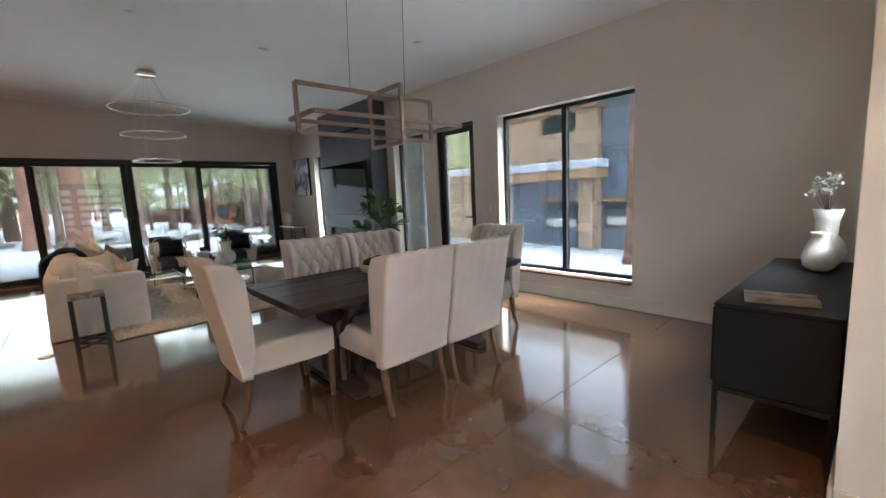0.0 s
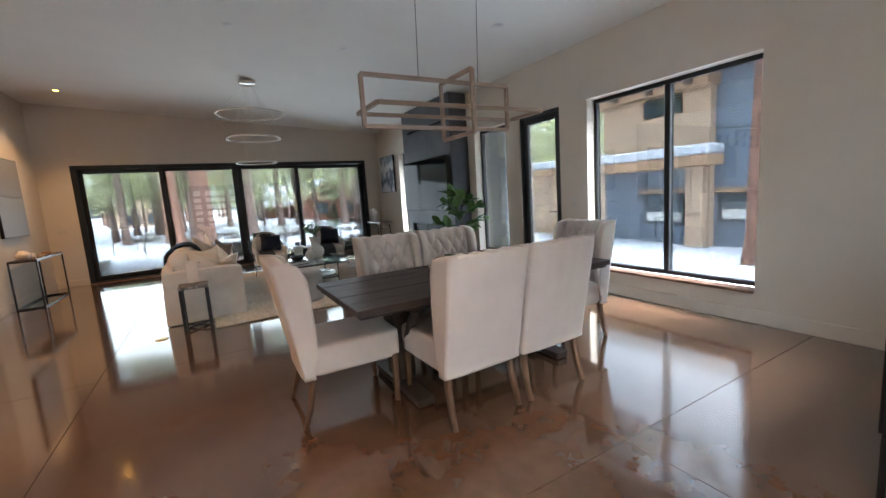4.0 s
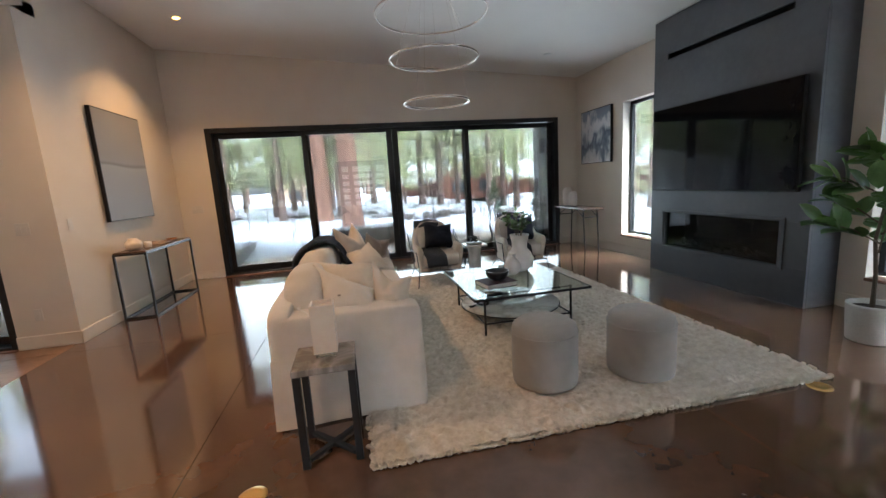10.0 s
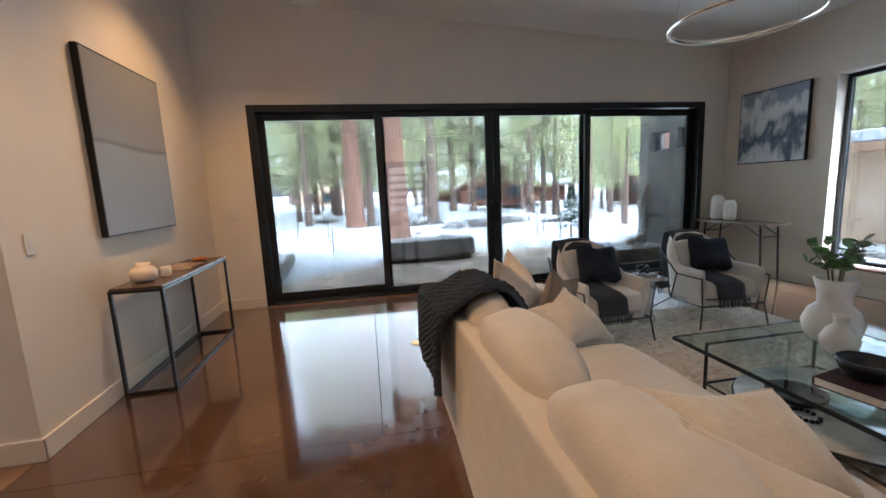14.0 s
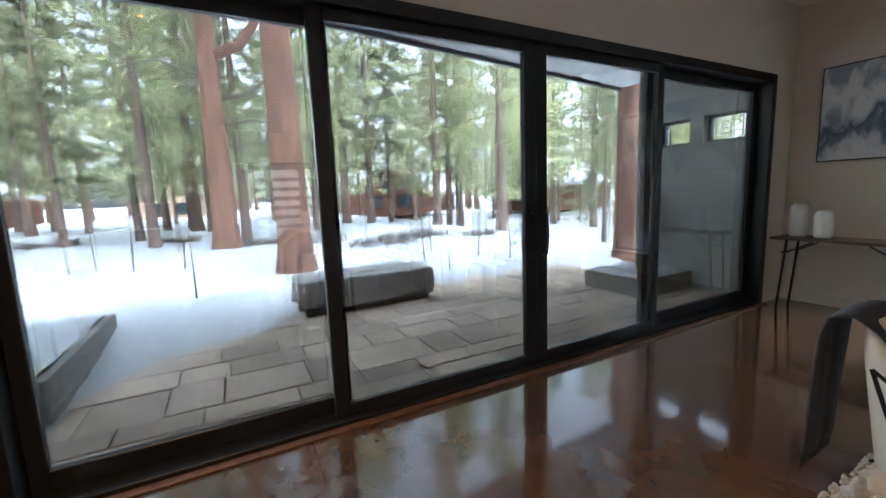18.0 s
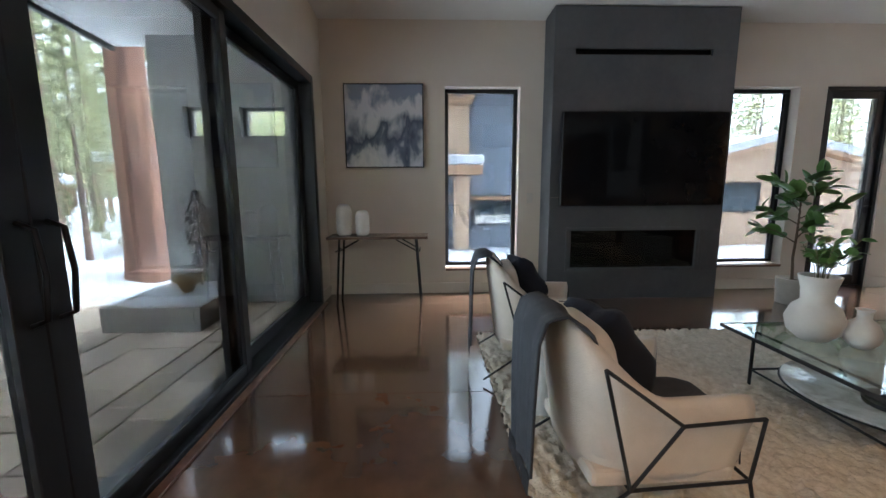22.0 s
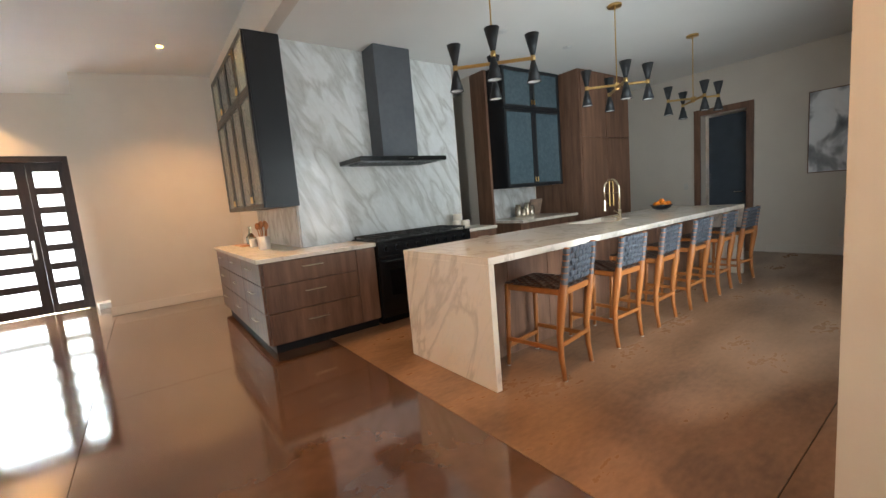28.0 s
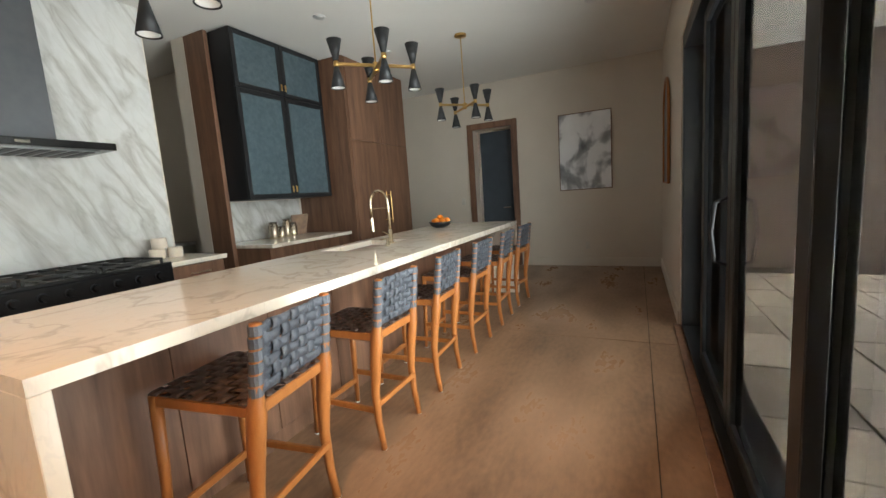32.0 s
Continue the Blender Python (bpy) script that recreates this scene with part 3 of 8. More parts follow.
sl = tagged(new("door_2"), "wide four-leaf black sliding glass door, shut", "sliding door", kind="structure")
part("jamb", box(-2.08, -1.99, 10.955, 11.19, 0.0, 2.42, 0.003), M_BLACK, sl)
part("jamb", box(3.98, 4.06, 10.955, 11.19, 0.0, 2.42, 0.003), M_BLACK, sl)
part("head", box(-1.99, 3.98, 10.955, 11.19, 2.34, 2.42, 0.003), M_BLACK, sl)
part("track", box(-1.99, 3.98, 10.955, 11.19, 0.0, 0.035, 0.003), M_BLACK, sl)
part("track", box(-2.08, 4.06, 10.90, 10.953, 0.0, 0.012, 0.003), M_WALNUT, sl, "red-brown timber threshold strip")
panel(sl, "x", -1.99, -0.50, 11.11, 0.05, 0.035, 2.34, (0.07, 0.08), 0.08, 0.10)
panel(sl, "x", -0.62, 0.90, 11.02, 0.05, 0.035, 2.34, (0.08, 0.10), 0.07, 0.08)
panel(sl, "x", 0.902, 2.30, 11.02, 0.05, 0.035, 2.34, (0.10, 0.08), 0.07, 0.08)
panel(sl, "x", 2.20, 3.98, 11.11, 0.05, 0.035, 2.34, (0.08, 0.09), 0.08, 0.10)
pull(sl, 0.95, 10.99, 1.02)
pull(sl, 0.85, 10.99, 1.02)

s2 = tagged(new("door_3"), "black-framed sliding patio door in the kitchen, shut", "sliding door", kind="structure")
part("jamb", box(-3.20, -3.13, 8.16, 8.39, 0.0, 2.42, 0.003), M_BLACK, s2)
part("jamb", box(-6.60, -6.50, 8.16, 8.39, 0.0, 2.42, 0.003), M_BLACK, s2)
part("head", box(-6.50, -3.20, 8.16, 8.39, 2.30, 2.42, 0.003), M_BLACK, s2)
part("track", box(-6.50, -3.20, 8.16, 8.39, 0.0, 0.035, 0.003), M_BLACK, s2)
part("track", box(-6.60, -3.13, 8.10, 8.158, 0.0, 0.012, 0.003), M_WALNUT, s2, "red-brown timber threshold strip")
panel(s2, "x", -4.10, -3.20, 8.32, 0.05, 0.035, 2.30, (0.08, 0.06), 0.08, 0.08)
panel(s2, "x", -4.86, -3.90, 8.23, 0.05, 0.035, 2.30, (0.08, 0.10), 0.08, 0.08)
panel(s2, "x", -5.80, -4.862, 8.23, 0.05, 0.035, 2.30, (0.10, 0.08), 0.08, 0.08)
panel(s2, "x", -6.50, -5.70, 8.32, 0.05, 0.035, 2.30, (0.06, 0.08), 0.08, 0.08)
pull(s2, -4.90, 8.20, 1.02)

# front door with frosted lites
fd = tagged(new("door_4"), "espresso timber entry door with rows of frosted glass lites", "front door", kind="structure")
part("door_frame", box(-0.475, -0.395, -0.74, -0.51, 0.0, 2.50, 0.004), M_DOOR, fd)
part("door_frame", box(1.66, 1.74, -0.74, -0.51, 0.0, 2.50, 0.004), M_DOOR, fd)
part("door_frame", box(-0.395, 1.66, -0.74, -0.51, 2.41, 2.50, 0.004), M_DOOR, fd)
for a, b, e in ((-0.395, 0.045, 0.07), (0.049, 1.121, 0.13), (1.125, 1.66, 0.07)):
    leaf = part("door_leaf" if b - a > 0.6 else "sidelight", box(a, a + e, -0.65, -0.60, 0.01, 2.41, 0.003), M_DOOR, fd)
    for q in ((b - e, b, 0.01, 2.41), (a + e, b - e, 0.01, 0.16), (a + e, b - e, 2.27, 2.41)):
        part("stile", box(q[0], q[1], -0.65, -0.60, q[2], q[3], 0.003), M_DOOR, leaf)
    h = (2.27 - 0.16) / 7
    for k in range(7):
        z = 0.16 + k * h
        if k:
            part("rail", box(a + e, b - e, -0.65, -0.60, z - 0.055, z + 0.055, 0.003), M_DOOR, leaf)
        part("lite", box(a + e, b - e, -0.63, -0.62, z + (0.055 if k else 0), z + h - (0.055 if k < 6 else 0)), M_FROST, leaf).visible_shadow = False
lv = box(0.105, 0.145, -0.60, -0.585, 0.90, 1.20, 0.004)
rod((0.125, -0.585, 1.0), (0.125, -0.53, 1.0), 0.01, bm=lv)
rod((0.125, -0.535, 1.0), (0.245, -0.535, 1.0), 0.009, bm=lv)
part("door_handle", lv, M_CHROME, fd)

# inner doorway in the kitchen end wall
bd = tagged(new("door_5"), "slate grey inner door standing ajar in a walnut frame", "door", kind="structure")
for b in ((-9.40, -9.36, 5.15, 5.25, 0.0, 2.46), (-9.40, -9.36, 5.93, 6.03, 0.0, 2.46), (-9.40, -9.36, 5.25, 5.93, 2.36, 2.46)):
    part("door_frame", box(*b, 0.004), M_WALNUT, bd)
lf = part("door_leaf", moved(box(-0.02, 0.02, -0.66, 0.0, 0.01, 2.34, 0.003), pose(-9.66, 5.91, 0, 0, 0, -8)), M_INK, bd)
kn = rod((-9.64, 5.81, 1.0), (-9.56, 5.81, 1.0), 0.011)
rod((-9.57, 5.81, 1.0), (-9.57, 5.7, 1.0), 0.009, bm=kn)
part("door_handle", kn, M_CHROME, bd)
wall_with("wall_hall", "y", -11.2, -11.0, 3.0, 8.2, 0, 3.3, [], M_WALL, "wall of the hall behind the doorway")
wall_with("wall_hall_north", "x", 8.0, 8.2, -11.0, -9.6, 0, 3.3, [], M_WALL, "end wall of the hall")
wall_with("wall_hall_south", "x", 3.0, 3.2, -11.0, -9.6, 0, 3.3, [(-10.7, -9.9, 0.3, 2.3)], M_WALL, "end wall of the hall with a window")
hw = tagged(new("window_5"), "tall hall window seen past the open door", "window", kind="structure")
for q in ((-10.7, -10.65, 0.3, 2.3), (-9.95, -9.9, 0.3, 2.3), (-10.65, -9.95, 0.3, 0.35), (-10.65, -9.95, 2.25, 2.3)):
    part("window_frame", box(q[0], q[1], 3.06, 3.12, q[2], q[3], 0.003), M_BLACK, hw)
part("pane", box(-10.65, -9.95, 3.087, 3.093, 0.35, 2.25), M_GLASS, hw).visible_shadow = False
tagged(part("floor_hall", box(-11.2, -9.6, 3.0, 8.4, -0.2, 0.0), M_FLOOR), "stained concrete hall floor", "floor", kind="structure")
tagged(part("ceiling_hall", box(-11.2, -9.6, 3.0, 8.4, 3.1, 3.22), M_CEIL), "hall ceiling", "ceiling", kind="structure")

# ---- outdoors: snow, terrace, roofs ----
def snow_sheet():
    bm, g = bmesh.new(), {}
    xs = [-400, -120, -60, -35] + [-24 + k * 0.8 for k in range(76)] + [48, 70, 120, 400]
    ys = [-400, -120, -50, -25] + [-12 + k * 0.8 for k in range(66)] + [52, 75, 130, 400]
    for i, x in enumerate(xs):
        for j, y in enumerate(ys):
            under = -0.55 if (-11.5 < x < 7.4 and -2.2 < y < 11.1) else -0.13
            z = under + (0.10 * noise.noise(Vector((x * 0.35, y * 0.35, 0))) + 0.05 * noise.noise(Vector((x * 1.1, y * 1.1, 3)))) * (1 if under > -0.5 else 0)
            if x > 7.5:
                z -= min(1.05, (x - 7.5) * 0.16)
            if -2.4 < x < 6.4 and 10.4 < y < 14.6:
                z = -0.30
            if -9 < x < -2.6 and 8 < y < 13.2:
                z = -0.30
            g[i, j] = bm.verts.new((x, y, z))
    for i in range(len(xs) - 1):
        for j in range(len(ys) - 1):
            bm.faces.new((g[i, j], g[i + 1, j], g[i + 1, j + 1], g[i, j + 1]))
    return tagged(part("ground", bm, M_SNOW, smooth=True), "snow-covered forest ground", "ground", kind="structure")


snow_sheet()


# ---- dining corner ----
def sheet(nu, nv, f, thick=None):
    """A skin of nu by nv cells through f(u, v); with thick(u, v), a closed body whose other skin that gives."""
    own, g = bmesh.new(), {}
    for i in range(nu + 1):
        for j in range(nv + 1):
            g[0, i, j] = own.verts.new(f(i / nu, j / nv))
            if thick:
                g[1, i, j] = own.verts.new(thick(i / nu, j / nv))
    for i in range(nu):
        for j in range(nv):
            own.faces.new((g[0, i, j], g[0, i + 1, j], g[0, i + 1, j + 1], g[0, i, j + 1]))
            if thick:
                own.faces.new((g[1, i, j], g[1, i, j + 1], g[1, i + 1, j + 1], g[1, i + 1, j]))
    if thick:
        for i in range(nu):
            own.faces.new((g[0, i, 0], g[1, i, 0], g[1, i + 1, 0], g[0, i + 1, 0]))
            own.faces.new((g[0, i, nv], g[0, i + 1, nv], g[1, i + 1, nv], g[1, i, nv]))
        for j in range(nv):
            own.faces.new((g[0, 0, j], g[0, 0, j + 1], g[1, 0, j + 1], g[1, 0, j]))
            own.faces.new((g[0, nu, j], g[1, nu, j], g[1, nu, j + 1], g[0, nu, j + 1]))
    for fc in own.faces:
        fc.smooth = True
    return own


TUFTS = [(c * 0.105 + (0.0525 if r % 2 else 0.0) - 0.21, 0.60 + r * 0.095) for r in range(5) for c in range(5 if r % 2 == 0 else 4)]


def dining_chair():
    ch = thing("dining_chair", "oat linen wingback dining chair with tufted back and oak legs", "chair", (0, 0, 0), group="chairs round the table")
    part("seat", moved(soft(0.52, 0.60, 0.20, 0.22, 0.18, 32, 12), pose(0, 0.05, 0.41)), M_CHAIR, ch)

    def lean(z):
        return -0.235 - 0.13 * max(0, z - 0.36) / 0.7

    def front(u, v):
        x, z = (u - 0.5) * 0.50, 0.40 + v * 0.63
        p, q = x / 0.105 + (z - 0.60) / 0.19, x / 0.105 - (z - 0.60) / 0.19
        pad = math.sqrt(abs(math.sin(math.pi * p) * math.sin(math.pi * q)))          # diamonds between the buttons
        k = min(1.0, max(0.0, (z - 0.55) / 0.05))
        puff = ((0.018 + 0.034 * pad) * k + 0.030 * (1 - k) * (0.6 + 0.4 * abs(math.sin(math.pi * x / 0.105)))) * (1 - (2 * u - 1) ** 6) * (1 - (2 * v - 1) ** 8)
        return Vector((x, lean(z) + 0.030 + puff, z + 0.014 * abs(math.sin(math.pi * x / 0.105)) * max(0.0, v - 0.9) * 10))

    def rear(u, v):
        z = 0.315 + v * 0.72
        return Vector(((u - 0.5) * 0.55, lean(z) - 0.055 - 0.012 * (1 - (2 * u - 1) ** 4), z + 0.012 * abs(math.sin(math.pi * (u - 0.5) * 0.50 / 0.105)) * v))
    part("backrest", sheet(70, 60, front, rear), M_CHAIR, ch)
    knob = None
    for a, b in TUFTS:
        p = Vector((a, lean(b) + 0.052, b))
        if knob is None:
            knob = part("button", soft(0.022, 0.012, 0.022, 0.9, 0.9, 8, 5), M_CHAIR, ch)
            knob.matrix_basis = Matrix.Translation(p)
        else:
            share("button", knob, ch, Matrix.Translation(p))
    for s in (-1, 1):
        def outer(u, v, s=s):
            z = 0.315 + v * 0.735
            deep = 0.005 + 0.135 * max(0, (v - 0.10)) ** 0.5 * (1 - 0.30 * max(0, v - 0.85) / 0.15)
            return Vector((s * (0.282 + 0.012 * u * v), lean(z) - 0.055 + u * (deep + 0.06), z - 0.03 * u * u * max(0, v - 0.8) / 0.2))

        def inner(u, v, s=s):
            p = outer(u, v)
            return Vector((s * 0.226, p.y - 0.008 * u, p.z))
        part("wing", sheet(8, 22, outer, inner), M_CHAIR, ch)
        leg = bar((s * 0.235, 0.30, 0.0), (s * 0.235, 0.30, 0.34), 0.042, 0.042)
        for v in leg.verts:
            if v.co.z < 0.1:
                v.co.x, v.co.y = s * 0.235 + (v.co.x - s * 0.235) * 0.65, 0.30 + (v.co.y - 0.30) * 0.65
        part("leg", leg, M_LEG, ch)
        part("leg", tube([(s * 0.235, -0.24, 0.34), (s * 0.24, -0.25, 0.24), (s * 0.243, -0.275, 0.12), (s * 0.245, -0.315, 0.0)], [0.027, 0.025, 0.022, 0.017], 4), M_LEG, ch)
    return ch


chair = dining_chair()
chair.matrix_basis = pose(0.875, 2.855, 0, 0, 0, -91)          # head of the table, back to the entry side
copy_thing(chair, pose(1.53, 2.375, 0, 0, 0, 1.5))
copy_thing(chair, pose(2.12, 2.38, 0, 0, 0, 1))
copy_thing(chair, pose(1.555, 3.215, 0, 0, 0, 181))
copy_thing(chair, pose(2.145, 3.205, 0, 0, 0, 179))
copy_thing(chair, pose(2.91, 2.79, 0, 0, 0, 88))


def dining_table():
    t = thing("dining_table", "dark-stained plank dining table with trestle legs", "table", (1.91, 2.785, 0))
    ws = [-0.50, -0.305, -0.10, 0.105, 0.30, 0.50]
    top = part("tabletop", box(-1.04, 1.04, -0.47, 0.47, 0.70, 0.722), M_TABLE, t)
    for k, (a, b) in enumerate(zip(ws, ws[1:])):
        part("plank", box(-1.06, 1.06, a + 0.0012, b - 0.0012, 0.722, 0.762 - 0.001 * (k % 2), 0.004), M_TABLE, top)
    for s in (-1, 1):
        part("pedestal", box(s * 0.62 - 0.07, s * 0.62 + 0.07, -0.10, 0.10, 0.09, 0.64, 0.012), M_TABLE, t)
        part("brace", box(s * 0.62 - 0.05, s * 0.62 + 0.05, -0.36, 0.36, 0.63, 0.70, 0.01), M_TABLE, t)
        ft = box(s * 0.62 - 0.06, s * 0.62 + 0.06, -0.38, 0.38, 0.0, 0.09, 0.012)
        for v in ft.verts:
            if abs(v.co.y) > 0.3 and v.co.z > 0.05:
                v.co.z = 0.055
        part("foot", ft, M_TABLE, t)
        for c in (-1, 1):
            part("bracket", tube([(s * 0.62, c * 0.10, 0.30), (s * 0.62, c * 0.17, 0.42), (s * 0.62, c * 0.24, 0.55), (s * 0.62, c * 0.34, 0.64)], 0.035, 4), M_TABLE, t)
    part("stretcher", box(-0.55, 0.55, -0.03, 0.03, 0.26, 0.36, 0.008), M_TABLE, t)


dining_table()
tb = thing("bowl", "wide cream stone bowl on the dining table", "bowl", (1.83, 2.87, 0.763))
part("body", lathe([(0.10, 0.0), (0.17, 0.012), (0.195, 0.05), (0.20, 0.085), (0.19, 0.085), (0.18, 0.05), (0.12, 0.02), (0.01, 0.018)], 32), mk("cream_stone", (0.56, 0.49, 0.39), 0.6, fine=90), tb)
M_MOSS = mk("moss", (0.018, 0.028, 0.010), 0.95, col2=(0.03, 0.04, 0.014), scale=30, fine=120, bump=1.0)
for x, y, z, r in ((-0.10, 0.03, 0.075, 0.062), (0.02, 0.09, 0.078, 0.06), (0.10, -0.01, 0.078, 0.065), (-0.01, -0.07, 0.075, 0.06), (0.015, 0.015, 0.085, 0.055)):
    mb = thing("moss_ball", "dark green preserved moss ball in a bowl", "decoration", (1.83 + x, 2.87 + y, 0.763 + z), group="moss balls in the bowl")
    part("ball", soft(2 * r, 2 * r, 1.8 * r, 1, 1, 20, 12, 0.012, int(x * 99)), M_MOSS, mb)


def bar_rect(p, q, r, s, w, name, parent, material):
    """Four bars round the corners p q r s, each a part."""
    for a, b in ((p, q), (q, r), (r, s), (s, p)):
        part(name, bar(a, b, w, w), material, parent)


dl = thing("pendant_light", "linear pendant of three interlocking taupe wooden frames", "pendant light", (1.95, 2.79, 0))
M_LAMPW = mk("limed_wood", (0.34, 0.255, 0.20), 0.6, col2=(0.28, 0.20, 0.155), fine=60, stretch=(0.6, 4, 4))
bar_rect((-0.76, 0.05, 1.865), (0.47, 0.05, 1.865), (0.47, 0.05, 2.205), (-0.76, 0.05, 2.205), 0.028, "long_frame_bar", dl, M_LAMPW)
bar_rect((0.0, -0.15, 1.81), (0.0, 0.29, 1.81), (0.0, 0.29, 2.25), (0.0, -0.15, 2.25), 0.028, "cross_frame_bar", dl, M_LAMPW)
bar_rect((-0.72, -0.12, 1.99), (0.69, -0.12, 1.99), (0.69, 0.27, 1.99), (-0.72, 0.27, 1.99), 0.028, "flat_frame_bar", dl, M_LAMPW)
part("canopy", box(-0.40, 0.40, -0.05, 0.05, ceil_z(2.3) - 0.045, ceil_z(2.3) - 0.002, 0.004), M_LAMPW, dl)
for x in (-0.32, 0.2):
    part("cable", rod((x, 0.06, 2.21), (x, 0.0, ceil_z(2.3) - 0.03), 0.0022, n=6), M_DARKM, dl)

sb = thing("sideboard", "low black sideboard on thin steel legs", "sideboard", (2.40, 0.11, 0))
M_SIDEB = mk("black_lacquer_oak", (0.010, 0.011, 0.014), 0.5, fine=60, stretch=(1, 1, 4), bump=0.1, spec=0.3)
part("body", box(0.0, 1.70, 0.0, 0.49, 0.30, 0.735, 0.004), M_SIDEB, sb)
part("top", box(-0.004, 1.704, -0.004, 0.495, 0.736, 0.755, 0.003), M_SIDEB, sb)
for k in range(3):
    part("door", box(0.01 + k * 0.56, 0.56 + k * 0.56, 0.491, 0.503, 0.315, 0.725, 0.003), M_SIDEB, sb)
for x in (0.012, 1.688):
    for y in (0.012, 0.478):
        part("leg", box(x - 0.012, x + 0.012, y - 0.012, y + 0.012, 0.0, 0.298), M_DARKM, sb)
    part("rail", box(x - 0.011, x + 0.011, 0.026, 0.464, 0.27, 0.295), M_DARKM, sb)
for y in (0.012, 0.478):
    part("rail", box(0.026, 1.674, y - 0.011, y + 0.011, 0.27, 0.295), M_DARKM, sb)

mg = thing("magazine", "open photo magazine lying on the sideboard", "magazine", (2.64, 0.37, 0.757), 12)
M_PRINT = mk("printed_page", (0.30, 0.27, 0.25), 0.4, col2=(0.10, 0.09, 0.09), scale=9, fine=40, contrast=0.5)
for s in (-1, 1):
    part("page", sheet(8, 2, lambda u, v, s=s: Vector((s * u * 0.13, (v - 0.5) * 0.30, 0.012 + 0.014 * math.sin(math.pi * min(1, u * 1.1)) - 0.008 * u)), lambda u, v, s=s: Vector((s * u * 0.13, (v - 0.5) * 0.30, 0.001))), M_PRINT, mg)


def vase(name, label, at, prof, material, handle=None, group=""):
    v = thing(name, label, "vase", at, group=group)
    part("body", lathe(prof, 28), material, v, smooth=True)
    if handle:
        part("handle", tube(handle, 0.012, 8), material, v)
    return v


BLANK = [(0.01, 0.02)]
vase("vase", "white ceramic jug with a looped handle on the sideboard", (3.64, 0.31, 0.757),
     [(0.05, 0), (0.085, 0.03), (0.095, 0.09), (0.08, 0.15), (0.05, 0.19), (0.045, 0.24), (0.055, 0.26), (0.045, 0.258), (0.036, 0.235), (0.04, 0.19), (0.01, 0.02)], M_CERAM,
     [(0.05, 0, 0.24), (0.10, 0, 0.25), (0.125, 0, 0.20), (0.11, 0, 0.14), (0.085, 0, 0.12)])
vase("vase", "tall white ceramic vase with a bulbous body and wide neck", (3.87, 0.30, 0.757),
     [(0.06, 0), (0.10, 0.04), (0.115, 0.11), (0.09, 0.18), (0.06, 0.22), (0.065, 0.32), (0.085, 0.40), (0.075, 0.40), (0.055, 0.32), (0.05, 0.22), (0.01, 0.03)], M_CERAM)


def leaf_mesh(name, ln, wd, material):
    me_bm = sheet(4, 6, lambda u, v: Vector(((u - 0.5) * wd * math.sin(math.pi * min(1, 0.06 + v * 0.94)) ** 0.7, v * ln, 0.12 * ln * math.sin(2.2 * v) - abs(u - 0.5) * -0.16 * wd)))
    ob = part(name, me_bm, material)
    me = ob.data
    bpy.data.objects.remove(ob)
    return me


def leaves(me, parent, spots, name="leaf"):
    for p, d, roll, s in spots:
        q = Vector(d).normalized().to_track_quat("Y", "Z").to_matrix().to_4x4()
        o = new(name, me)
        o.parent = parent
        o.matrix_basis = Matrix.Translation(p) @ q @ pose(0, 0, 0, 0, roll, 0) @ Matrix.Diagonal((s, s, s, 1))


rnd = random.Random(5)
bq = thing("flower_bunch", "dried white blossom sprigs in a tall vase", "flowers", (3.87, 0.30, 1.10))
M_STEM, M_BLOOM = mk("dry_stem", (0.16, 0.13, 0.08), 0.8), mk("dry_blossom", (0.62, 0.60, 0.55), 0.9, fine=60)
BLOOM = leaf_mesh("blossom", 0.022, 0.02, M_BLOOM)
for k in range(16):
    a, r, hgt = rnd.uniform(0, 6.3), rnd.uniform(0.03, 0.13), rnd.uniform(0.12, 0.27)
    tip = Vector((r * math.cos(a), r * math.sin(a) * 0.8, 0.05 + hgt))
    part("stem", tube([(0, 0, -0.15), (tip.x * 0.2, tip.y * 0.2, 0.05), tip], 0.0018, 5), M_STEM, bq)
    leaves(BLOOM, bq, [(tip + Vector((rnd.uniform(-.02, .02), rnd.uniform(-.02, .02), rnd.uniform(-.05, .01))), (rnd.uniform(-1, 1), rnd.uniform(-1, 1), rnd.uniform(-.3, 1)), rnd.uniform(0, 180), rnd.uniform(0.8, 1.5)) for _ in range(7)], "blossom")

# ---- fireplace wall ----
fp = thing("fireplace", "blackened steel chimney breast with a linear gas fire", "fireplace", (0, 0, 0))
X0, FY0, FY1 = 4.08, 6.45, 8.43
for b in ((X0, X0 + 0.03, FY0, FY1, 0.0, 0.36), (X0, X0 + 0.03, FY0, 6.72, 0.36, 0.79), (X0, X0 + 0.03, 8.17, FY1, 0.36, 0.79), (X0, X0 + 0.03, FY0, FY1, 0.79, 1.16),
          (X0, X0 + 0.03, FY0, FY1, 1.162, 2.66), (X0, X0 + 0.03, FY0, 6.72, 2.66, 2.72), (X0, X0 + 0.03, 8.20, FY1, 2.66, 2.72), (X0, X0 + 0.03, FY0, FY1, 2.72, 3.14)):
    part("panel", box(*b, 0.0015), M_STEEL, fp)
part("side_panel", box(X0 + 0.031, 4.449, FY0, FY0 + 0.03, 0.0, 3.14, 0.002), M_STEEL, fp)
part("side_panel", box(X0 + 0.031, 4.449, FY1 - 0.03, FY1, 0.0, 3.14, 0.002), M_STEEL, fp)
part("slot_back", box(X0 + 0.10, X0 + 0.12, 6.68, 8.24, 2.62, 2.76), M_DARKM, fp)
fbx = part("firebox", box(X0 + 0.30, X0 + 0.32, 6.70, 8.19, 0.34, 0.81), M_DARKM, fp)
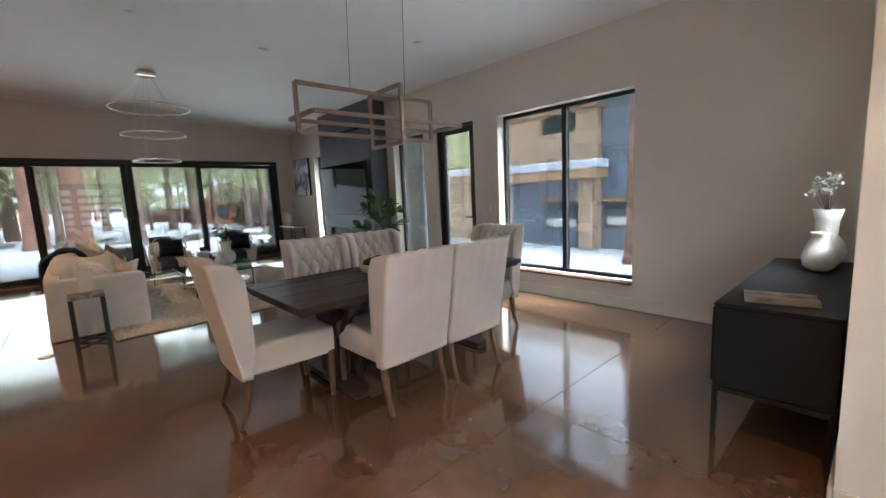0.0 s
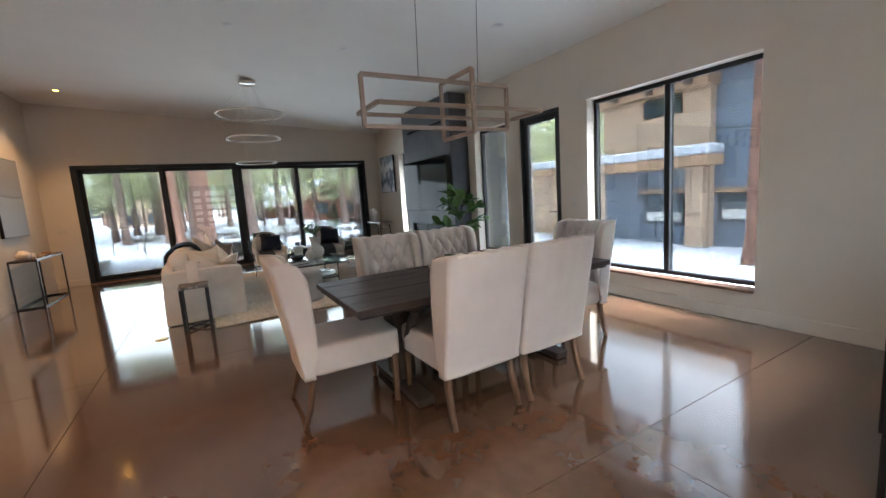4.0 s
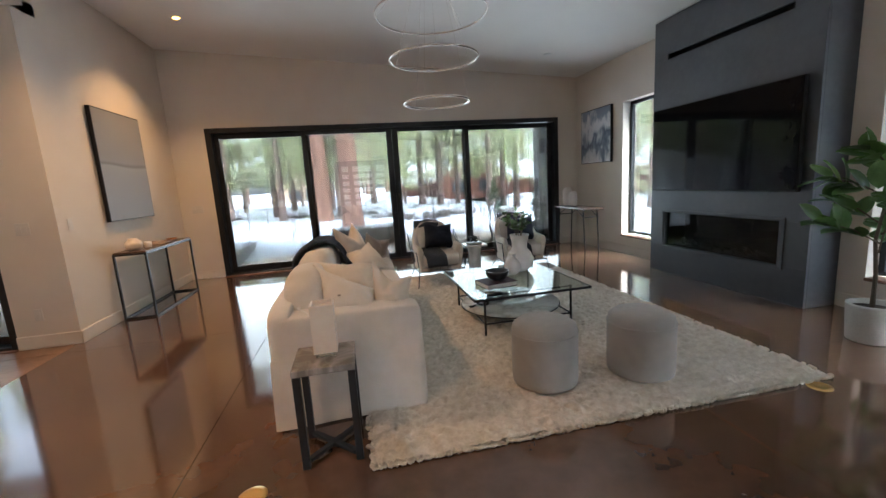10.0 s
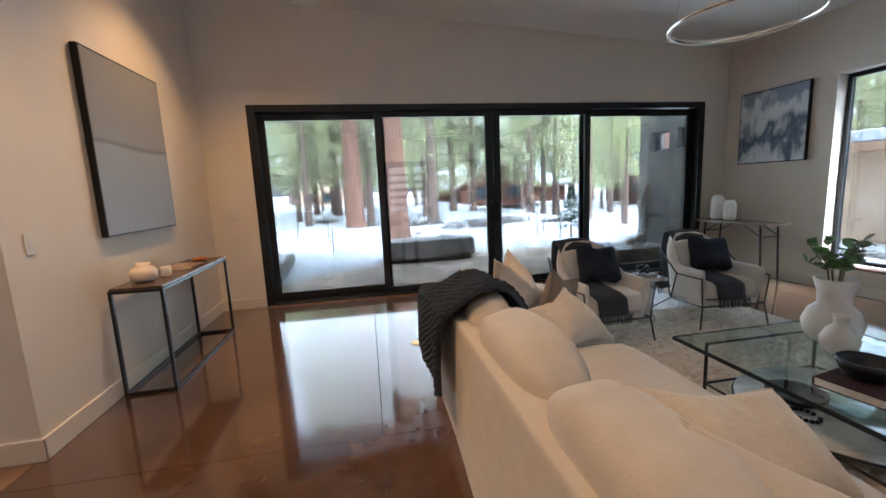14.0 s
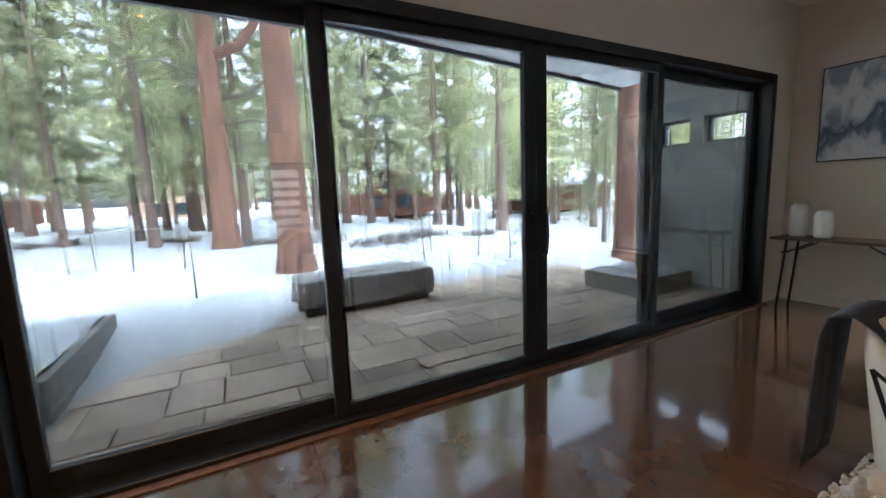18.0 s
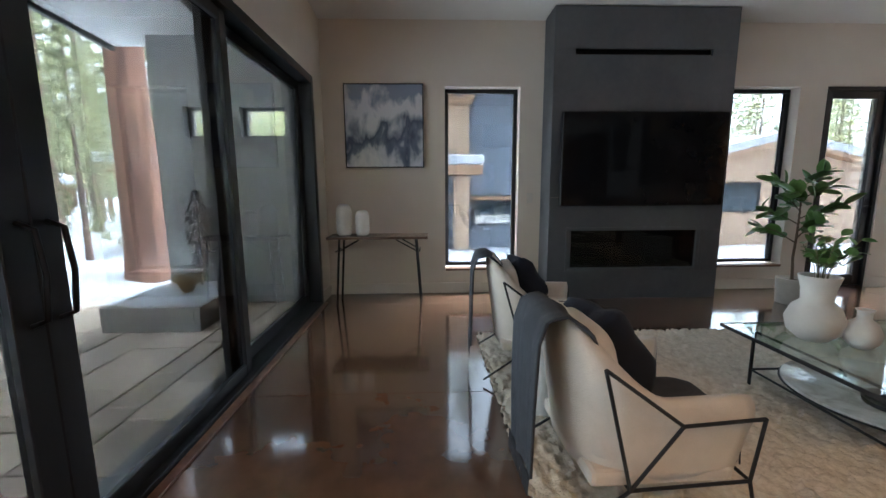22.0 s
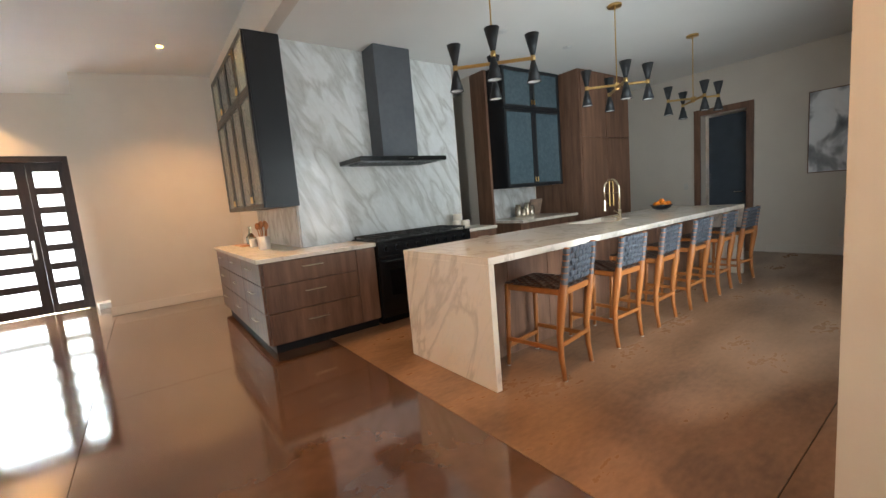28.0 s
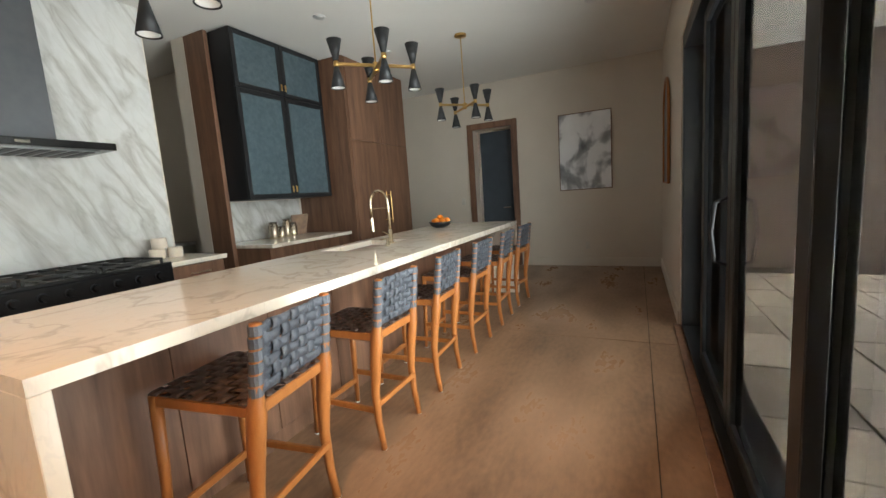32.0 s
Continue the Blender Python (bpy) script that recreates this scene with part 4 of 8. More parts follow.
for b in ((X0 + 0.03, X0 + 0.30, 6.70, 8.19, 0.33, 0.36), (X0 + 0.03, X0 + 0.30, 6.70, 8.19, 0.79, 0.82), (X0 + 0.03, X0 + 0.30, 6.69, 6.72, 0.36, 0.79), (X0 + 0.03, X0 + 0.30, 8.17, 8.20, 0.36, 0.79)):
    part("liner", box(*b), M_DARKM, fbx)
for b in ((6.66, 8.23, 0.325, 0.355), (6.66, 8.23, 0.795, 0.825), (6.66, 6.69, 0.355, 0.795), (8.20, 8.23, 0.355, 0.795)):
    part("surround", box(X0 - 0.012, X0 - 0.001, *b, 0.002), M_STEEL, fp)
gl = part("glass_front", box(X0 + 0.035, X0 + 0.041, 6.725, 8.165, 0.365, 0.785), clear("fire_glass", (0.45, 0.45, 0.45), 0.0, 0.04), fp)
gl.visible_shadow = False
M_CHAR2 = mk("charred_log", (0.05, 0.045, 0.04), 0.9, fine=40, bump=0.8)
for k in range(9):
    y = 6.85 + k * 0.14
    part("log", tube([(X0 + 0.11, y, 0.385), (X0 + 0.18, y + 0.08, 0.40 + 0.02 * (k % 3)), (X0 + 0.24, y + rnd.uniform(-.05, .1), 0.39)], [0.016, 0.022, 0.014], 7), M_CHAR2, fp)

tv = thing("television", "large black flat television mounted on the chimney breast", "television", (0, 0, 0))
part("casing", box(4.00, 4.045, 6.52, 8.335, 1.07, 2.07, 0.006), M_DARKM, tv)
part("screen", box(3.994, 3.999, 6.531, 8.324, 1.083, 2.058), M_SCREEN, tv)
part("bracket", box(4.045, 4.079, 7.1, 7.8, 1.35, 1.85), M_DARKM, tv)


# ---- living room ----
def shag_rug():
    x0, x1, y0, y1 = 0.13, 2.98, 5.455, 9.35
    r = thing("rug", "thick ivory looped wool rug", "rug", (0, 0, 0))

    def top(u, v):
        x, y = x0 + u * (x1 - x0), y0 + v * (y1 - y0)
        e = min(u, 1 - u) * (x1 - x0), min(v, 1 - v) * (y1 - y0)
        fall = min(1.0, min(e) / 0.03)
        p = Vector((x, y, 0))
        h = 0.030 + 0.022 * noise.noise(p * 21) + 0.014 * noise.noise(p * 47 + Vector((3, 1, 0))) + 0.005 * noise.noise(p * 3)
        w = 0.020 * noise.noise(p * 20 + Vector((0, 9, 0)))
        return Vector((x + w, y + w * 0.7, max(0.004, h * fall)))
    part("shag", sheet(250, 330, top), M_RUG, r, smooth=False)["kind"] = "stuff"
    bm, g = bmesh.new(), random.Random(3)
    for k in range(900):
        s = g.random()
        side = g.choice("nsewss")
        if side in "ns":
            x, y = x0 + s * (x1 - x0), (y1 if side == "n" else y0) + g.uniform(-0.012, 0.012)
        else:
            x, y = (x1 if side == "e" else x0) + g.uniform(-0.012, 0.012), y0 + s * (y1 - y0)
        join(bm, soft(0.03, 0.02, 0.026, 1, 1, 6, 4), Matrix.Translation((x, y, 0.014)) @ pose(0, 0, 0, 0, 0, g.uniform(0, 180)))
    part("rug_edge", bm, M_RUG, r)["kind"] = "stuff"


shag_rug()


def sofa():
    s = thing("sofa", "cream linen slipcovered sofa with loose cushions", "sofa", (0.06, 7.22, 0.0))
    # local: back along -x, seat opens to +x, length along y

    def skirt(path, z1, seed):
        n = len(path) - 1

        def at(u, k):
            q = u * n
            i = min(int(q), n - 1)
            return Vector(path[i]).lerp(Vector(path[i + 1]), q - i)

        def f(u, v):
            p = at(u, 0)
            ripple = 0.012 * (1 - v) * math.sin(u * n * 9 + seed) + 0.010 * (1 - v) * noise.noise(Vector((u * n * 2, seed, v)))
            c = Vector((p.x, p.y, 0)).normalized()
            return Vector((p.x, p.y, 0.012 + v * (z1 - 0.012))) + c * (0.018 * (1 - v) + ripple)
        return sheet(90, 8, f)
    bx, by = 0.44, 1.275
    part("base", box(-bx + 0.02, bx - 0.05, -by + 0.02, by - 0.02, 0.10, 0.40, 0.02, 2), M_LINEN, s)
    part("skirt", skirt([(-bx, -by, 0), (bx, -by, 0), (bx, by, 0), (-bx, by, 0), (-bx, -by, 0)], 0.42, 1), M_LINEN, s)
    for c in (-1, 1):
        arm = soft(0.88, 0.20, 0.56, 0.16, 0.16, 36, 14, 0.006, c)
        part("arm", moved(arm, pose(0.0, c * (by - 0.10), 0.375)), M_LINEN, s)
    part("back", moved(soft(0.13, 2.55, 0.66, 0.16, 0.12, 36, 14, 0.006), pose(-bx + 0.065, 0, 0.37)), M_LINEN, s)
    for k in range(3):
        part("seat_cushion", moved(soft(0.74, 0.72, 0.17, 0.3, 0.25, 36, 12, 0.008, k), pose(0.07, -0.72 + k * 0.72, 0.47)), M_LINEN, s)
    def plump(p):
        q = min(1.0, abs(p.y) / 0.3675) ** 3
        return Vector((p.x * (1 - 0.30 * q), p.y, p.z * (1 - 0.30 * q) + 0.008 * noise.noise(p * 9)))
    for k in range(3):
        part("back_cushion", moved(soft(0.28, 0.715, 0.40, 0.6, 0.42, 56, 24, 0.018, 9 + k, plump), pose(-0.245, -0.72 + k * 0.71, 0.645 - 0.04 * (k == 2), 0, -9, 0)), M_LINEN, s)
    return s


sofa()


def cornered(label, bl, br, tl, tr, fat, material, seed, chop=0.0):
    """A pillow slung between its four corners: it bulges to both sides and its top may be dented."""
    bl, br, tl, tr = (Vector(p) for p in (bl, br, tl, tr))
    mid = (bl + br) / 2
    nrm = (br - bl).cross(tl + tr - bl - br).normalized()
    n, own, grid = 30, bmesh.new(), {}
    size = (tl + tr - bl - br).length / 2
    for s in (-1, 1):
        for i in range(n + 1):
            for j in range(n + 1):
                u, v = i / n, j / n
                a, b = 2 * u - 1, 2 * v - 1
                edge = i in (0, n) or j in (0, n)
                if edge and s == 1:
                    grid[s, i, j] = grid[-1, i, j]
                    continue
                uu = 0.5 + 0.5 * a * (1 - 0.11 * (1 - b * b))
                vv = 0.5 + 0.5 * b * (1 - 0.11 * (1 - a * a))
                p = bl.lerp(br, uu).lerp(tl.lerp(tr, uu), vv)
                f = (1 - abs(a) ** 3.0) ** 0.62 * (1 - abs(b) ** 3.0) ** 0.62 * (1.08 - 0.18 * b)
                pinch = math.exp(-((a - 0.08 * math.sin(3 * b)) * 5.0) ** 2) * max(0.0, b + 0.15)
                big = noise.noise(Vector((a * 1.6 + seed * 5, b * 1.6, s * 0.7)))
                ear = noise.noise(Vector((math.atan2(b, a) * 2.4 + seed, 4.0 * max(abs(a), abs(b)), s)))
                out = fat / 2 * f * (1 - 1.5 * chop * pinch) + (0 if edge else 0.014 * big + 0.011 * ear * max(abs(a), abs(b)) ** 2 + 0.003 * noise.noise(p * 30))
                drop = chop * size * max(0.0, 1 - abs(a)) ** 1.15 * v ** 2.2
                grid[s, i, j] = own.verts.new(p - mid + nrm * s * out + (mid - (tl + tr) / 2).normalized() * drop)
    for s in (-1, 1):
        for i in range(n):
            for j in range(n):
                q = (grid[s, i, j], grid[s, i + 1, j], grid[s, i + 1, j + 1], grid[s, i, j + 1])
                own.faces.new(q if s == 1 else q[::-1]).smooth = True
    seam = [grid[-1, i, 0].co.copy() for i in range(n)] + [grid[-1, n, j].co.copy() for j in range(n)] + [grid[-1, n - i, n].co.copy() for i in range(n)] + [grid[-1, 0, n - j].co.copy() for j in range(n)]
    c = thing("throw_pillow", label, "cushion", mid, group="pillows on the sofa")
    part("cover", own, material, c)
    part("piping", tube(seam, 0.0045, 6, True), material, c, smooth=True)
    return c, nrm


bp, face = cornered("large ivory pillow with a dark button", (-0.08, 6.12, 0.565), (0.25, 6.07, 0.575), (-0.15, 6.46, 0.86), (0.255, 6.20, 0.70), 0.20, M_PILLOW, 1, 0.05)
part("button", soft(0.020, 0.020, 0.012, 1, 1, 10, 6), M_TAUPE, bp).matrix_basis = Matrix.Translation(Vector((-0.05, 0.035, 0.095)) + face * 0.085)
cornered("ivory pillow dented on top, leaning on the sofa arm", (0.25, 6.22, 0.565), (0.42, 6.10, 0.575), (0.24, 6.33, 0.87), (0.47, 6.10, 0.79), 0.17, M_PILLOW, 2, 0.30)
M_FUR = mk("cream_fur", (0.74, 0.64, 0.50), 1.0, col2=(0.66, 0.56, 0.44), scale=30, fine=120, bump=0.5, sheen=0.6)
cornered("fluffy cream fur pillow on the sofa", (-0.10, 6.36, 0.60), (0.30, 6.38, 0.575), (-0.15, 6.66, 0.84), (0.28, 6.62, 0.785), 0.20, M_FUR, 3, 0.04)
cornered("taupe velvet pillow behind an ivory one", (0.20, 7.93, 0.565), (0.44, 8.14, 0.565), (0.25, 7.90, 0.88), (0.50, 8.05, 0.77), 0.14, M_TAUPE, 4, 0.12)
cornered("ivory linen pillow with a dented top and piped seams", (0.03, 7.93, 0.57), (0.28, 8.20, 0.565), (-0.09, 7.93, 0.96), (0.11, 8.27, 0.96), 0.20, M_PILLOW, 5, 0.42)
cornered("ivory pillow slumped on the sofa seat", (0.12, 7.50, 0.57), (0.44, 7.60, 0.565), (0.02, 7.76, 0.70), (0.26, 7.78, 0.80), 0.15, M_PILLOW, 6, 0.10)


def cloth(profile, width, n, ripple, thick, seed, knit=0.0):
    """A draped strip: profile of (across, height) points, width along y."""
    pts = [Vector((a, 0, b)) for a, b in profile]
    ln = [0.0]
    for p, q in zip(pts, pts[1:]):
        ln.append(ln[-1] + (q - p).length)

    def at(v):
        d = v * ln[-1]
        for i in range(len(pts) - 1):
            if d <= ln[i + 1] or i == len(pts) - 2:
                f = (d - ln[i]) / (ln[i + 1] - ln[i])
                return pts[i].lerp(pts[i + 1], f), (pts[i + 1] - pts[i]).normalized()

    def f(u, v, off=0.0):
        p, d = at(v)
        nrm = Vector((-d.z, 0, d.x))
        w = ripple * (noise.noise(Vector((u * 3, v * 2.5, seed))) + 0.5 * noise.noise(Vector((u * 7, v * 4, seed + 3))))
        k = knit * abs(math.sin(u * 46 + 0.8 * math.sin(v * ln[-1] * 40))) if knit else 0
        sag = 0.06 * noise.noise(Vector((v * 2.0, seed, 0)))
        return p + Vector((0, (u - 0.5) * width * (1 + 0.12 * math.sin(v * 5 + seed)) + sag, 0)) + nrm * (w + k + off)
    return sheet(n, int(n * 1.2), lambda u, v: f(u, v, thick), lambda u, v: f(u, v, 0.0))


def knit_throw():
    """A thick cable-knit throw over the sofa's back, its end pillow corner and arm."""
    prof = [Vector(p) for p in ((0.03, 0, 0.57), (0.0, 0, 0.65), (-0.04, 0, 0.73), (-0.09, 0, 0.79), (-0.16, 0, 0.82), (-0.24, 0, 0.815), (-0.32, 0, 0.765), (-0.38, 0, 0.725), (-0.42, 0, 0.685), (-0.435, 0, 0.60), (-0.44, 0, 0.45), (-0.445, 0, 0.30))]
    ln = [0.0]
    for p, q in zip(prof, prof[1:]):
        ln.append(ln[-1] + (q - p).length)

    def f(u, v, off=0.0):
        d, k = v * ln[-1], 0
        while k < len(prof) - 2 and d > ln[k + 1]:
            k += 1
        s = (d - ln[k]) / (ln[k + 1] - ln[k])
        p = prof[k].lerp(prof[k + 1], s)
        t = (prof[k + 1] - prof[k]).normalized()
        nr = Vector((t.z, 0, -t.x))
        if nr.z < 0 and p.z > 0.75:
            nr = -nr
        if nr.x > 0 and p.z <= 0.72 and p.x < -0.3:
            nr = -nr
        far = 8.32 + 0.20 * min(1.0, max(0.0, (0.02 - p.x) / 0.46))
        y = 7.70 + (far - 7.70) * u + 0.06 * noise.noise(Vector((v * 3, 1, 0))) * (1 - u)
        z = p.z
        e = min(1.0, max(0.0, (y - 8.13) / 0.24))
        e = e * e * (3 - 2 * e)
        z = z + (min(z, 0.685) - z) * e
        if y > 8.49:
            z -= (y - 8.49) * 2.2
        col = u * 0.80 / 0.042 + 0.35 * noise.noise(Vector((u * 2.5, v * 3.0, 2)))
        q = col % 1.0
        rib = math.sin(math.pi * q) ** 0.6
        ply = abs(math.sin(math.pi * (d / 0.040 + 1.1 * abs(q - 0.5) + 0.37 * int(col) + 0.30 * noise.noise(Vector((u * 9, v * 9, 9))))))
        bump = 0.021 * rib * (0.35 + 0.65 * ply ** 0.7)
        fold = 0.020 * noise.noise(Vector((u * 3.5, v * 2.2, 4))) + 0.012 * math.sin(u * 9 + v * 2)
        nn = nr if e < 0.5 or p.x < -0.42 else Vector((0, 0, 1))
        return Vector((p.x - 0.10 * e * max(0.0, 0.4 - v), y, z)) + nn * (bump + fold + 0.020 + off)
    t = thing("throw_blanket", "chunky slate-blue cable-knit throw draped over the sofa back", "blanket")
    part("knit", sheet(230, 250, lambda u, v: f(u, v, 0.010), lambda u, v: f(u, v, -0.014)), M_SLATE, t)


knit_throw()


def side_table(at, name_label):
    t = thing("side_table", name_label, "side table", at, group="marble side tables by the sofa")
    part("top", box(-0.15, 0.15, -0.15, 0.15, 0.485, 0.52, 0.004), M_GREYM, t)
    for x in (-1, 1):
        for y in (-1, 1):
            part("leg", box(x * 0.13 - 0.018, x * 0.13 + 0.018, y * 0.13 - 0.018, y * 0.13 + 0.018, 0.0, 0.484, 0.002), M_BLACK, t)
    for s in (-1, 1):
        part("stretcher", bar((-0.115, -s * 0.115, 0.03), (0.115, s * 0.115, 0.03), 0.03, 0.02), M_BLACK, t)
    return t


M_GREYM = veined("grey_marble", (0.20, 0.185, 0.175), (0.42, 0.40, 0.38), 1.2, 0.2, (0, 0, 0.9), 0.07)
M_ALAB = mk("alabaster", (0.80, 0.72, 0.62), 0.3, col2=(0.70, 0.60, 0.49), scale=7, fine=20, contrast=0.5)
side_table((-0.055, 5.70, 0), "black side table with a grey marble top")
side_table((-0.03, 8.65, 0), "black side table with a grey marble top").scale = (0.94, 0.94, 0.94)
for at, turn in (((-0.045, 5.72, 0.521), 0), ((-0.066, 8.62, 0.49), -12)):
    la = thing("table_lamp", "square alabaster block lamp on a clear base", "lamp", at, turn, group="alabaster lamps")
    part("base", box(-0.05, 0.05, -0.05, 0.05, 0.0, 0.02, 0.003), M_TABGL, la)
    for b in ((-0.058, 0.058, -0.058, -0.048), (-0.058, 0.058, 0.048, 0.058), (-0.058, -0.048, -0.048, 0.048), (0.048, 0.058, -0.048, 0.048)):
        part("shade", box(*b, 0.021, 0.272, 0.002), M_ALAB, la)
    part("inner_plate", box(-0.047, 0.047, -0.047, 0.047, 0.246, 0.256), M_ALAB, la)
cd = thing("lamp_cord", "pale lamp cord lying over the sofa arm", "cord")
part("wire", tube([(-0.06, 5.80, 0.56), (-0.10, 5.90, 0.60), (-0.16, 5.99, 0.665), (-0.20, 6.05, 0.672), (-0.22, 6.10, 0.668)], 0.004, 6), M_CERAM, cd)
part("inline_switch", moved(soft(0.02, 0.035, 0.018, 0.5, 0.5, 10, 6), pose(-0.21, 6.07, 0.676)), M_CERAM, cd)

for x, y in ((1.28, 5.95), (1.93, 5.87)):
    pf = thing("pouf", "round grey boucle pouf on the rug", "pouf", (x, y, 0.03), group="pair of poufs")
    part("body", lathe([(0.18, 0.0), (0.205, 0.015), (0.21, 0.06), (0.21, 0.34), (0.20, 0.39), (0.17, 0.415), (0.08, 0.422), (0.01, 0.423)], 40), M_POUF, pf)
    part("seam", tube([(0.2105 * math.cos(k * 0.157), 0.2105 * math.sin(k * 0.157), 0.352) for k in range(40)], 0.003, 5, True), M_POUF, pf)

ct = thing("coffee_table", "square glass coffee table with a round marble shelf", "coffee table", (1.56, 7.28, 0.03))
part("glass_top", box(-0.52, 0.52, -0.585, 0.585, 0.350, 0.365, 0.003), M_TABGL, ct)
for b in ((-0.525, 0.525, -0.592, -0.586), (-0.525, 0.525, 0.586, 0.592), (-0.527, -0.521, -0.586, 0.586), (0.521, 0.527, -0.586, 0.586)):
    part("rim", box(*b, 0.345, 0.366, 0.001), M_BLACK, ct)
for x in (-1, 1):
    for y in (-1, 1):
        part("leg", rod((x * 0.40, y * 0.46, 0.0), (x * 0.40, y * 0.46, 0.349), 0.010), M_BLACK, ct)
    part("brace", rod((x * 0.40, -0.46, 0.10), (x * 0.40, 0.46, 0.10), 0.007), M_BLACK, ct)
for y in (-1, 1):
    part("brace", rod((-0.40, y * 0.46, 0.339), (0.40, y * 0.46, 0.339), 0.007), M_BLACK, ct)
    part("brace", rod((-0.40, y * 0.46, 0.10), (0.40, y * 0.46, 0.10), 0.007), M_BLACK, ct)
part("shelf", lathe([(0.46, 0.108), (0.47, 0.112), (0.47, 0.132), (0.465, 0.136), (0.01, 0.136)], 48), M_MARBLE, ct)
part("shelf_rim", tube([(0.474 * math.cos(k * 0.1309), 0.474 * math.sin(k * 0.1309), 0.118) for k in range(48)], 0.006, 6, True), M_BLACK, ct)

TZ = 0.396
vase("vase", "tall white ceramic vase with a round belly on the coffee table", (1.79, 7.54, TZ),
     [(0.07, 0), (0.125, 0.05), (0.14, 0.12), (0.115, 0.19), (0.075, 0.23), (0.08, 0.30), (0.10, 0.375), (0.09, 0.375), (0.065, 0.30), (0.06, 0.23), (0.01, 0.04)], M_CERAM)
vase("vase", "small white ceramic bud vase beside a tall vase", (1.65, 7.40, TZ),
     [(0.04, 0), (0.075, 0.035), (0.085, 0.085), (0.06, 0.14), (0.032, 0.165), (0.032, 0.20), (0.042, 0.215), (0.034, 0.215), (0.022, 0.19), (0.01, 0.03)], M_CERAM)
EUC = leaf_mesh("small_leaf", 0.055, 0.042, M_LEAF)
fo = thing("foliage", "green leafy branches standing in a white vase", "plant", (1.79, 7.54, 0.755))
for k in range(15):
    a, r = rnd.uniform(0, 6.3), rnd.uniform(0.05, 0.16)
    tip = Vector((r * math.cos(a), r * math.sin(a), rnd.uniform(0.10, 0.28)))
    part("stem", tube([(0, 0, -0.2), (tip.x * 0.3, tip.y * 0.3, 0.06), tip], 0.0025, 5), M_STEM, fo)
    for j in range(6):
        q = Vector((0, 0, 0.04)).lerp(tip, 0.3 + 0.14 * j)
        leaves(EUC, fo, [(q, (rnd.uniform(-1, 1), rnd.uniform(-1, 1), rnd.uniform(-0.2, 0.8)), rnd.uniform(-40, 40), rnd.uniform(0.8, 1.3))])
M_BURG = mk("burgundy_cloth", (0.045, 0.016, 0.018), 0.6, fine=200, bump=0.1)
bk = thing("book", "thick burgundy coffee-table book", "book", (1.36, 7.08, TZ), 10)
part("page_block", box(-0.145, 0.145, -0.118, 0.122, 0.004, 0.038), M_CERAM, bk)
part("cover", box(-0.15, 0.15, -0.125, 0.125, 0.0385, 0.043, 0.001), M_BURG, bk)
part("cover", box(-0.15, 0.15, -0.125, 0.125, 0.0, 0.0038, 0.001), M_BURG, bk)
part("spine", box(-0.15, 0.15, 0.1225, 0.1275, 0.004, 0.038), M_BURG, bk)
bb = thing("bowl", "small black stoneware bowl on a book", "bowl", (1.38, 7.10, TZ + 0.044))
M_BLKC = mk("black_stoneware", (0.014, 0.014, 0.015), 0.35, fine=100, bump=0.15)
part("body", lathe([(0.05, 0), (0.085, 0.02), (0.105, 0.06), (0.108, 0.085), (0.10, 0.085), (0.09, 0.05), (0.05, 0.02), (0.01, 0.018)], 28), M_BLKC, bb)
tr = thing("tray", "round black tray with a beaded tassel on the lower shelf", "tray", (1.42, 7.42, 0.168))
part("body", lathe([(0.10, 0), (0.13, 0.01), (0.135, 0.03), (0.125, 0.03), (0.12, 0.012), (0.01, 0.01)], 28), M_BLKC, tr)
tg = thing("bead_tassel", "black wooden bead garland with a tassel", "decoration", (1.28, 7.26, 0.168))
for k in range(14):
    part("bead", soft(0.022, 0.022, 0.02, 1, 1, 8, 6), M_BLKC, tg).matrix_basis = Matrix.Translation((0.05 * math.cos(k * 0.42), 0.06 * math.sin(k * 0.42), 0.012))
tas = bmesh.new()
for k in range(26):
    tube([(-0.05, -0.01, 0.012), (-0.08 + rnd.uniform(-.01, .01), -0.03 + rnd.uniform(-.02, .02), 0.01), (-0.13 + rnd.uniform(-.02, .02), -0.05 + rnd.uniform(-.04, .04), 0.004)], 0.002, 4, bm=tas)
part("tassel", tas, M_BLKC, tg)


